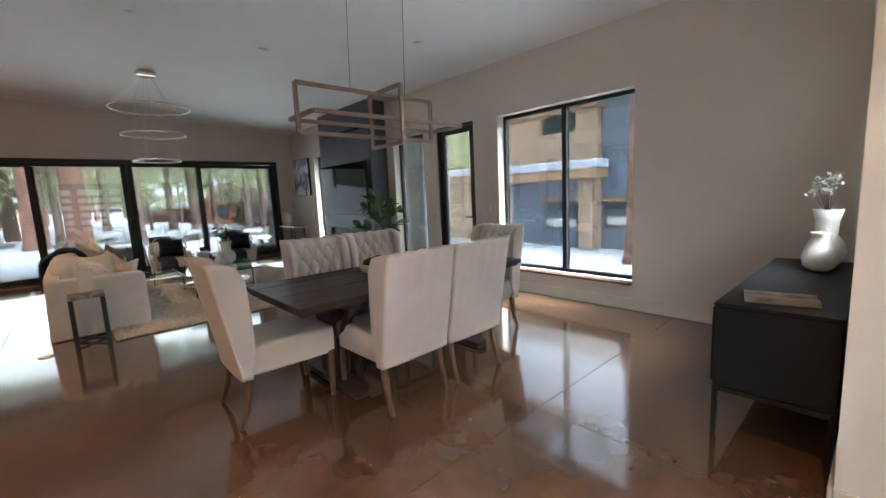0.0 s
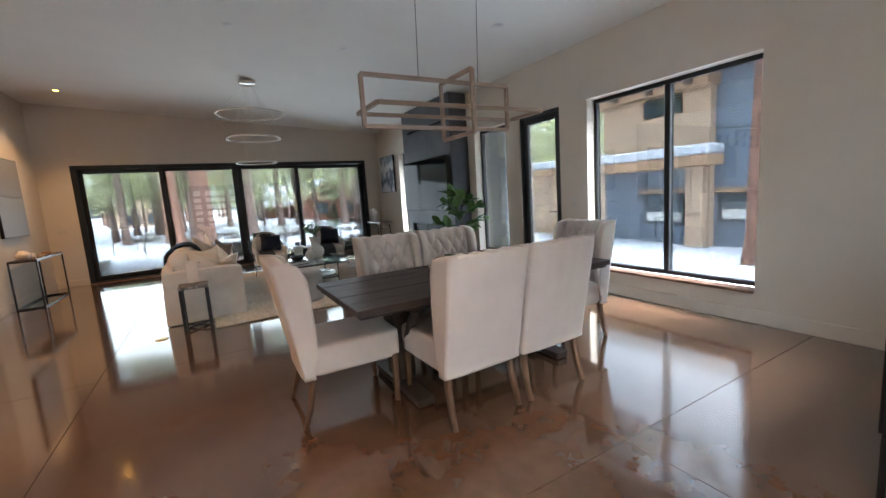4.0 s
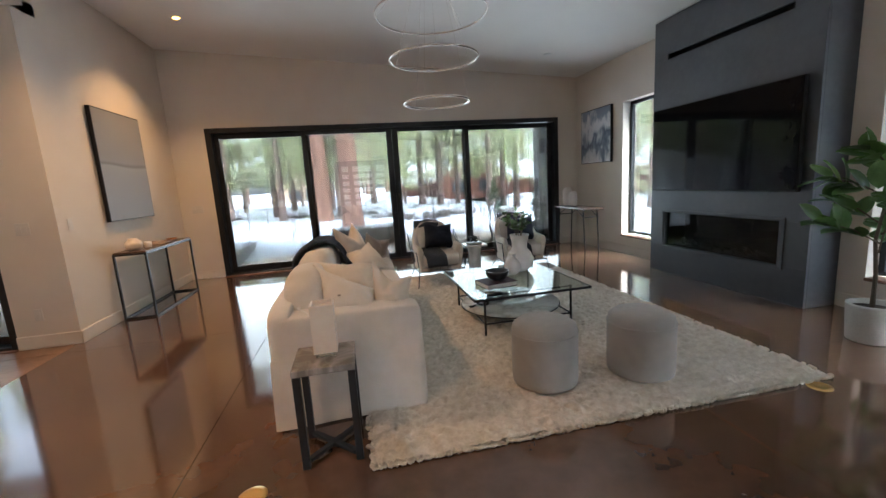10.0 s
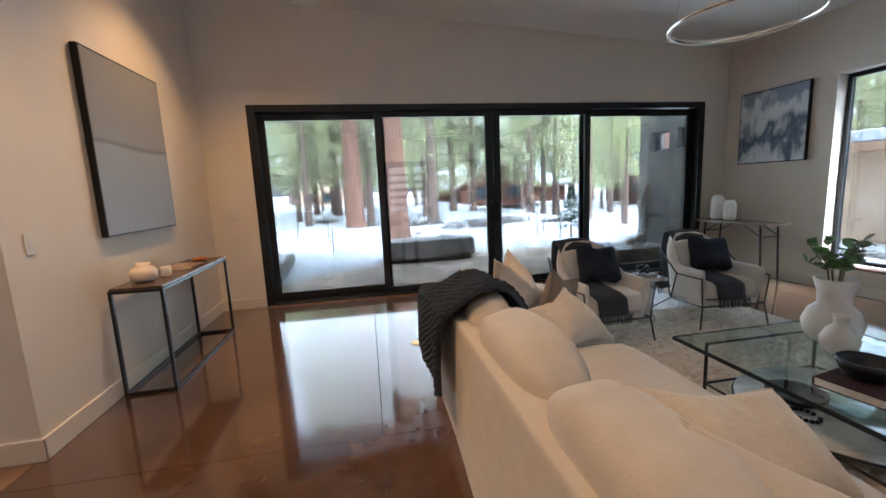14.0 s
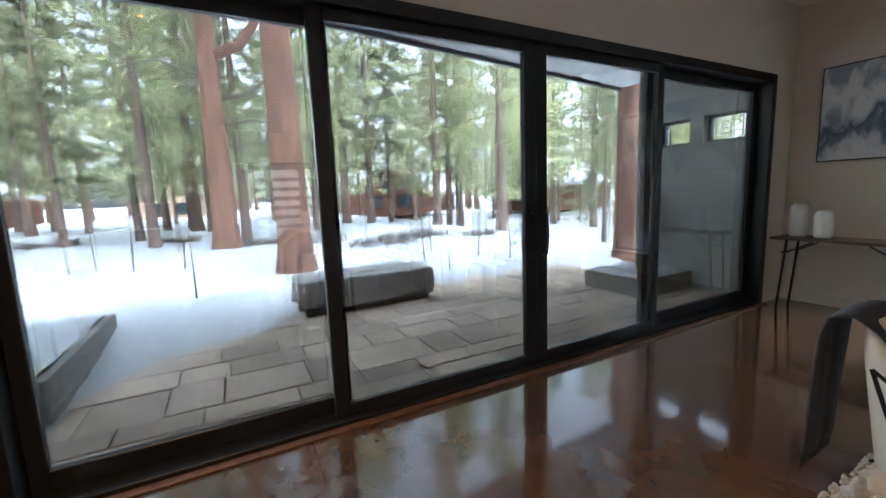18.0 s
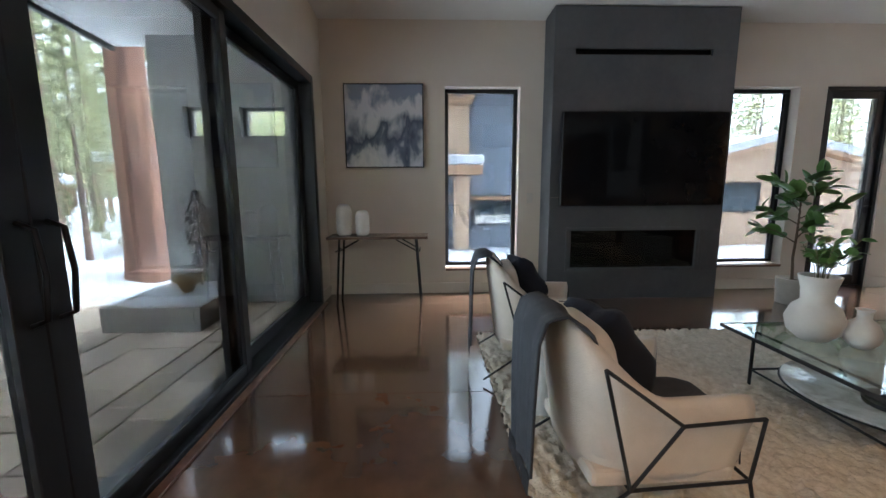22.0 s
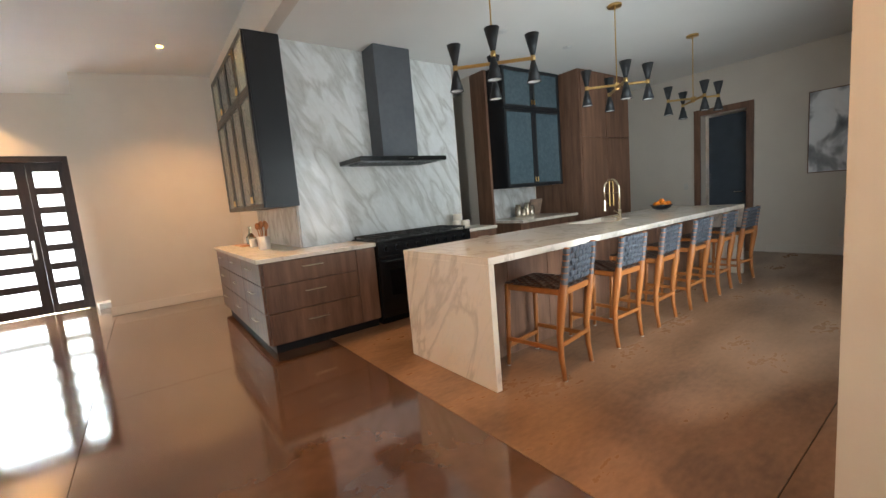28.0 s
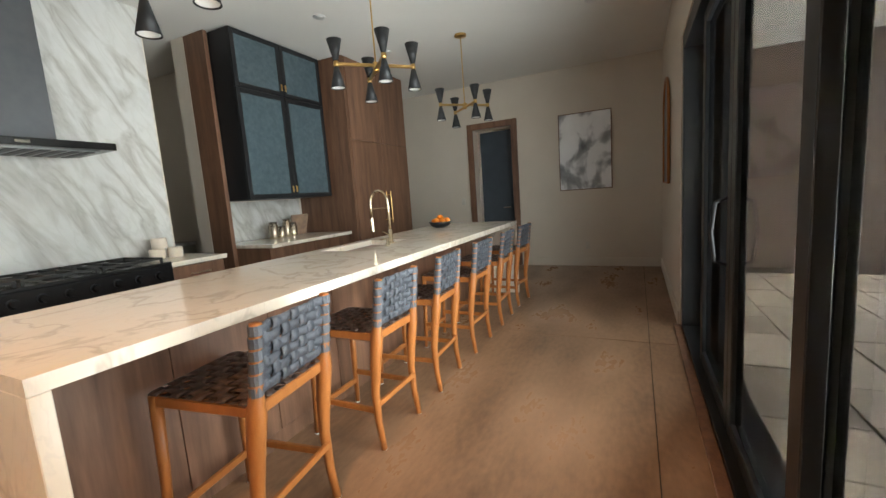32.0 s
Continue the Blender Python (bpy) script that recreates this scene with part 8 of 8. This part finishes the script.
gable_house("garage", "low peach-sided gabled garage under a snowy roof", 16.0, 23.0, -8.2, -0.8, -1.2, 2.05, 2.95, M_PINK, "w", windows=((0.7, 2.6, 1.5, 2.55),))
gable_house("shed", "small peach-sided outbuilding with a snowy roof", 17.0, 22.0, -16.0, -11.0, -1.2, 1.2, 1.9, M_PINK, "w")
gable_house("cabin", "dark red timber cabin with a steep snowy roof", 8.6, 16.6, 46.0, 54.0, -0.35, 1.4, 3.9, M_CABIN, "s", windows=((-2.2, -0.8, 0.5, 1.6), (0.8, 2.2, 0.5, 1.6), (-0.6, 0.6, 2.0, 2.9)))
gable_house("cabin", "long dark timber cabin wing under deep snow", 6.0, 22.0, 50.0, 57.0, -0.35, 1.3, 3.4, M_CABIN, "w")
gable_house("cabin", "far timber house with a snow-laden roof", -26.0, -17.0, 52.0, 60.0, -0.3, 2.2, 4.6, M_CABIN, "s", windows=((-2.5, -0.8, 0.6, 1.7), (0.8, 2.5, 0.6, 1.7)))
gable_house("cabin", "far tan house with a snow-laden roof", -9.0, -3.5, 58.0, 64.0, -0.3, 2.0, 3.8, M_PINK, "s", windows=((-1.6, -0.4, 0.6, 1.6), (0.4, 1.6, 0.6, 1.6)))
gable_house("cabin", "far brown house with a snow-laden roof", 26.0, 35.0, 40.0, 48.0, -0.6, 1.8, 4.2, M_CABIN, "w", windows=((-2.0, -0.6, 0.6, 1.7), (0.6, 2.0, 0.6, 1.7)))
gable_house("cabin", "tan street house seen past the dining room", -2.0, 8.0, -34.0, -26.0, -0.3, 2.2, 4.2, M_PINK, "s")


# ---- trees ----
M_DEADW = mk("grey_brown_branch", (0.19, 0.145, 0.12), 0.95, col2=(0.12, 0.09, 0.075), scale=8)


def pine_mesh(rng, h, r0, plates=False):
    """A tapered trunk with plated bark relief, slight lean, and stout limbs."""
    n, rows = (54, 150) if plates else (16, 22)
    vs, fs = [], []
    lean = Vector((rng.uniform(-0.012, 0.012), rng.uniform(-0.012, 0.012), 0))
    for j in range(rows + 1):
        z = -0.3 + (h + 0.3) * (j / rows) ** 1.5
        r = r0 * (1 - 0.86 * max(0, z) / h) * (1 + 0.28 * math.exp(-max(0, z) * 2.6))
        for k in range(n):
            a = 2 * math.pi * k / n
            rr = r * (1 + 0.07 * noise.noise(Vector((math.cos(a) * 3.2, math.sin(a) * 3.2, z * 0.7 + r0 * 9))) + (0.035 * (-1) ** k if not plates else -0.10 * max(0.0, 0.35 - abs(noise.noise(Vector((a * 2.6, z * 1.1, r0 * 31)))) * 2.2) - 0.06 * max(0.0, 0.3 - abs(noise.noise(Vector((a * 5.5, z * 3.2, 7)))) * 2.5)))
            vs.append(Vector((rr * math.cos(a), rr * math.sin(a), z)) + lean * max(0, z))
    for j in range(rows):
        for k in range(n):
            fs.append((j * n + k, j * n + (k + 1) % n, (j + 1) * n + (k + 1) % n, (j + 1) * n + k))
    return vs, fs


def crown_mesh(rng, z0, z1, reach, n_br, tufts, nb_, size, point=0.75, wood=True):
    """Boughs round a trunk, each carrying tufts of thin needle blades."""
    vs, fs, mi = [], [], []
    for b in range(n_br):
        q = (b + rng.random()) / n_br
        z = z0 + (z1 - z0) * q
        ln = reach * (1 - point * q) * rng.uniform(0.55, 1.1)
        a = b * 2.4 + rng.uniform(-0.5, 0.5)
        d = Vector((math.cos(a), math.sin(a), rng.uniform(-0.22, 0.22)))
        up = rng.uniform(-0.1, 0.35)

        def at(s):
            return Vector((0, 0, z)) + d * ln * s + Vector((0, 0, up * ln * s * s - 0.12 * ln * s))
        if wood:
            for i in range(3):
                p, e, w = at(i / 3), at((i + 1) / 3), 0.022 * (1.1 - i / 3) * reach / 2.5
                side = (e - p).cross(Vector((0, 0, 1))).normalized()
                k = len(vs)
                t2 = Vector((0, 0, w))
                w2 = w * 0.6
                vs += [p + side * w, p + t2, p - side * w, e + side * w2, e + t2 * 0.6, e - side * w2]
                fs += [(k, k + 1, k + 4, k + 3), (k + 1, k + 2, k + 5, k + 4), (k + 2, k, k + 3, k + 5)]
                mi += [1, 1, 1]
        for t in range(tufts):
            s = 0.28 + 0.74 * (t + rng.random()) / tufts
            c = at(s) + Vector((rng.gauss(0, 0.16), rng.gauss(0, 0.16), rng.gauss(0, 0.10))) * ln * 0.45
            ax = (d + Vector((rng.gauss(0, 0.5), rng.gauss(0, 0.5), 0.35 + rng.gauss(0, 0.3)))).normalized()
            sz = size * rng.uniform(0.7, 1.25)
            for _ in range(nb_):
                dr = (ax * 0.7 + Vector((rng.gauss(0, 0.6), rng.gauss(0, 0.6), rng.gauss(0, 0.6)))).normalized()
                sd = dr.cross(Vector((rng.random() - 0.5, rng.random() - 0.5, rng.random() - 0.5))).normalized() * sz * 0.055
                e = c + dr * sz * rng.uniform(0.7, 1.1)
                k = len(vs)
                vs += [c - sd, c + sd, e]
                fs.append((k, k + 1, k + 2))
                mi.append(0)
    return vs, fs, mi


TR = random.Random(4)
CROWNS, TRUNKS = [], []
for k, (z0, z1, reach, nbr, tf, nbl) in enumerate(((3.2, 16, 2.7, 72, 15, 8), (2.0, 13, 2.5, 72, 14, 8), (4.6, 17, 3.0, 72, 15, 8), (0.9, 7.0, 1.7, 60, 10, 8), (0.5, 4.6, 1.15, 52, 8, 8))):
    v, f, m = crown_mesh(TR, z0, z1, reach, nbr, tf, nbl, 0.46 if k < 3 else 0.32)
    ob = raw("crown", v, f, [M_NEEDLE, M_DEADW], None, m)
    CROWNS.append(ob.data)
    bpy.data.objects.remove(ob)
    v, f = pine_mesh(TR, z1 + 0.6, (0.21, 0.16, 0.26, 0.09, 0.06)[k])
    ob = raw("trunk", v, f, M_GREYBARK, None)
    for pl in ob.data.polygons:
        pl.use_smooth = True
    TRUNKS.append(ob.data)
    bpy.data.objects.remove(ob)


def pine(x, y, k, turn, s=1.0, label="tall ponderosa pine with reddish bark and a loose green crown", z=None):
    t = thing("pine_tree", label, "pine tree", (x, y, ground_z(x, y) if z is None else z), turn, group="forest pines")
    for nm, me in (("trunk", TRUNKS[k]), ("crown", CROWNS[k])):
        o = new(nm, me)
        o.parent = t
        o.matrix_basis = Matrix.Diagonal((s, s, s, 1))
    return t


def big_pine(x, y, r, label, limbs=(), crown_from=7.0, turn=0, h=20):
    t = thing("pine_tree", label, "pine tree", (x, y, ground_z(x, y)), turn, group="near pines")
    ob = raw("trunk", *pine_mesh(TR, h, r, True), M_BARK, t)
    for pl in ob.data.polygons:
        pl.use_smooth = True
    v, f, m = crown_mesh(TR, crown_from, h - 0.4, 3.2, 60, 14, 8, 0.46)
    raw("crown", v, f, [M_NEEDLE, M_DEADW], t, m)
    for pts, ra, rb in limbs:
        n = len(pts)
        part("limb", tube(pts, [ra + (rb - ra) * i / (n - 1) for i in range(n)], 8), M_BARK if ra > 0.1 else M_DEADW, t)
        v, f, m = crown_mesh(TR, -0.3, 0.9, 1.0, 7, 6, 8, 0.30, 0.3)
        raw("bough", v, f, [M_NEEDLE, M_DEADW], t, m).matrix_basis = Matrix.Translation(Vector(pts[-1]))


big_pine(0.05, 17.45, 0.34, "huge ponderosa pine with plated orange-brown bark near the terrace", crown_from=8.0)
big_pine(-1.26, 22.8, 0.36, "old ponderosa pine with curving limbs and reddish bark", limbs=(
    ([(0.2, -0.1, 5.6), (0.9, -0.3, 5.9), (1.5, -0.4, 6.8), (2.0, -0.4, 8.2), (2.2, -0.3, 10)], 0.17, 0.07),
    ([(0.25, -0.1, 4.4), (0.9, -0.3, 4.5), (1.6, -0.5, 5.0), (2.5, -0.5, 5.4)], 0.08, 0.03),
    ([(0.25, -0.1, 3.6), (1.0, -0.3, 3.8), (1.9, -0.5, 3.6), (2.6, -0.6, 3.1)], 0.06, 0.02),
    ([(0.25, 0.0, 3.0), (1.2, 0.2, 3.2), (2.0, 0.4, 3.0)], 0.05, 0.02),
    ([(-0.25, 0.0, 5.0), (-1.2, 0.2, 5.4), (-2.2, 0.2, 5.2)], 0.07, 0.02)), crown_from=7.5)
big_pine(5.74, 13.98, 0.27, "broad ponderosa pine trunk with deeply plated bark beside the wing wall", crown_from=8.0)
big_pine(9.6, 3.95, 0.24, "ponderosa pine standing in snow by the side yard", crown_from=6.0)
pine(-2.7, 33.4, 2, 40, 1.05)
pine(-0.6, 25.9, 0, 130, 0.8)
for x, y, k, s in ((9.48, 23.4, 2, 0.8), (7.9, 26.5, 0, 0.95), (5.67, 30.0, 0, 1.0), (4.7, 31.5, 2, 0.9), (7.0, 30.5, 1, 1.0), (9.1, 27.5, 1, 1.0), (10.6, 29.0, 0, 1.0), (12.2, 24.5, 1, 1.0)):
    pine(x, y, k, 57 * k + 31 * x, s)

SPOTS = []
for k in range(4200):
    side = k % 10
    if side < 6:
        x, y = TR.uniform(-34, 30), TR.uniform(19.5, 46)
    elif side < 8:
        x, y = TR.uniform(22, 52), TR.uniform(-34, 40)
    elif side < 9:
        x, y = TR.uniform(-40, -14), TR.uniform(6, 40)
    else:
        x, y = TR.uniform(-10, 24), TR.uniform(-42, -14)
    if 14 < x < 27 and -18 < y < 24:
        continue
    if 5.5 < x < 23 and 45 < y < 58:
        continue
    if abs(x - 4.6 - (y - 15) * 0.28) < 4.2 and 15 < y < 44 and (k % 3 or y < 37):
        continue
    if math.hypot(x - 0.4, y - 17) < 4.5 or math.hypot(x + 1.3, y - 22.6) < 3.2:
        continue
    if -2.5 < x < 8 and y < 24 and y > 0:
        continue
    if any(math.hypot(x - a, y - b) < 2.2 for a, b in SPOTS):
        continue
    SPOTS.append((x, y))
    if len(SPOTS) >= 135:
        break
for i, (x, y) in enumerate(SPOTS):
    small = i % 7 == 3
    pine(x, y, (3 if small else (0, 1, 2, 1)[i % 4]), TR.uniform(0, 360), TR.uniform(0.8, 1.15), "young bushy pine standing in snow" if small else "tall ponderosa pine with reddish bark and a loose green crown")

# far woods closing the view
fv, ff, fm = [], [], []
for k in range(500):
    a = TR.uniform(0, 2 * math.pi)
    r = TR.uniform(56, 92)
    x, y = r * math.cos(a), 8 + r * math.sin(a)
    h = TR.uniform(12, 22)
    b = len(fv)
    for q in range(4):
        fv.append(Vector((x + 0.3 * math.cos(q * 1.57), y + 0.3 * math.sin(q * 1.57), -2)))
    fv.append(Vector((x, y, h)))
    for q in range(4):
        ff.append((b + q, b + (q + 1) % 4, b + 4))
        fm.append(1)
    for _ in range(200):
        q = TR.random()
        z = 1.5 + (h - 1.2) * q
        rr = 2.4 * (1 - 0.75 * q) * math.sqrt(TR.random())
        g = TR.uniform(0, 6.283)
        c = Vector((x + rr * math.cos(g), y + rr * math.sin(g), z))
        d = Vector((TR.gauss(0, 1), TR.gauss(0, 1), TR.gauss(0, 0.6))).normalized() * 0.75
        s = d.cross(Vector((TR.gauss(0, 1), TR.gauss(0, 1), TR.gauss(0, 1)))).normalized() * 0.20
        b = len(fv)
        fv += [c - s, c + s, c + d]
        ff.append((b, b + 1, b + 2))
        fm.append(0)
fw = raw("far_woods", fv, ff, [M_NEEDLE, M_BARK], None, fm)
tagged(fw, "distant pine woods closing the view", "woods", kind="stuff")

# young fir, saplings, stakes, bushes
fir = thing("fir_sapling", "small green fir sapling standing in snow", "fir tree", (4.15, 15.0, ground_z(4.15, 15.0)))
part("trunk", rod((0, 0, -0.1), (0, 0, 1.45), 0.022, 0.006, 8), M_BARK, fir)
M_FIR = mk("fir_needles", (0.05, 0.095, 0.045), 0.8, col2=(0.03, 0.06, 0.03), scale=6)
v, f, m = crown_mesh(TR, 0.45, 1.42, 0.42, 46, 7, 8, 0.10, 0.9)
raw("crown", v, f, [M_FIR, M_BARK], fir, m)
STAKES = [(-4.5, 20.8), (-3.15, 20.0), (-2.1, 19.4), (-1.65, 15.8), (-4.0, 20.8), (2.45, 15.2), (3.5, 18.2), (3.95, 16.6), (4.25, 15.8), (5.05, 16.2), (3.0, 18.6), (2.7, 16.9), (-5.6, 15.5), (-6.5, 17.5), (-5.2, 19.0), (4.6, 17.6)]
for i, (x, y) in enumerate(STAKES):
    st = thing("bare_sapling", "thin bare sapling stem poking from the snow", "sapling", (x, y, ground_z(x, y) - 0.05), group="bare saplings")
    hh = (0.6, 1.5, 1.25, 0.9, 1.7)[i % 5]
    own = tube([(0, 0, 0), (0.03 * math.sin(i), 0.02, hh * 0.5), (0.08 * math.sin(i * 2.1), 0.05 * math.cos(i), hh)], [0.018, 0.013, 0.005], 6)
    part("stem", own, M_TWIG, st)
    for q in range(3):
        a = i + q * 2.1
        part("twig", rod((0.02 * math.sin(i), 0.01, hh * (0.45 + 0.15 * q)), (0.15 * math.cos(a), 0.15 * math.sin(a), hh * (0.62 + 0.15 * q)), 0.006, 0.002, 5), M_TWIG, st)
for i, (x, y, s) in enumerate(((2.9, 20.3, 0.9), (3.9, 21.0, 0.9), (1.5, 22.5, 0.8), (4.9, 21.6, 0.8), (-0.2, 23.2, 0.7), (-7.4, 29.4, 0.9), (6.5, 20.5, 0.6), (-3.0, 27.0, 0.7), (0.8, 26.0, 0.6), (-7.0, 15.0, 0.5), (9.0, 12.0, 0.6))):
    bu = thing("bare_bush", "grey twiggy bush half buried in snow", "bush", (x, y, ground_z(x, y) - 0.03), group="bare bushes")
    tv_, tf_ = [], []
    for q in range(46):
        a, rr = RG.uniform(0, 6.283), math.sqrt(RG.random())
        o = Vector((1.15 * s * rr * math.cos(a), 0.6 * s * rr * math.sin(a), 0))
        v, f = blades(RG, 9, s * RG.uniform(0.2, 0.55), s * 0.45, 0.008, 0.5)
        b = len(tv_)
        tv_ += [p + o for p in v]
        tf_ += [tuple(k + b for k in g) for g in f]
    raw("twigs", tv_, tf_, M_TWIG, bu)["kind"] = "stuff"
for x, y, s in ((-3.4, 15.3, 0.22), (0.9, 19.5, 0.2), (2.4, 15.3, 0.12), (-6.2, 14.6, 0.3)):
    rk = thing("rock", "small brown rock showing through snow", "rock", (x, y, ground_z(x, y) + 0.02))
    own = soft(s * 1.4, s, s * 0.7, 1, 1, 12, 8)
    for vv in own.verts:
        vv.co *= 1 + 0.25 * noise.noise(vv.co * 9)
    part("stone", own, M_PAVER, rk)
slabs()
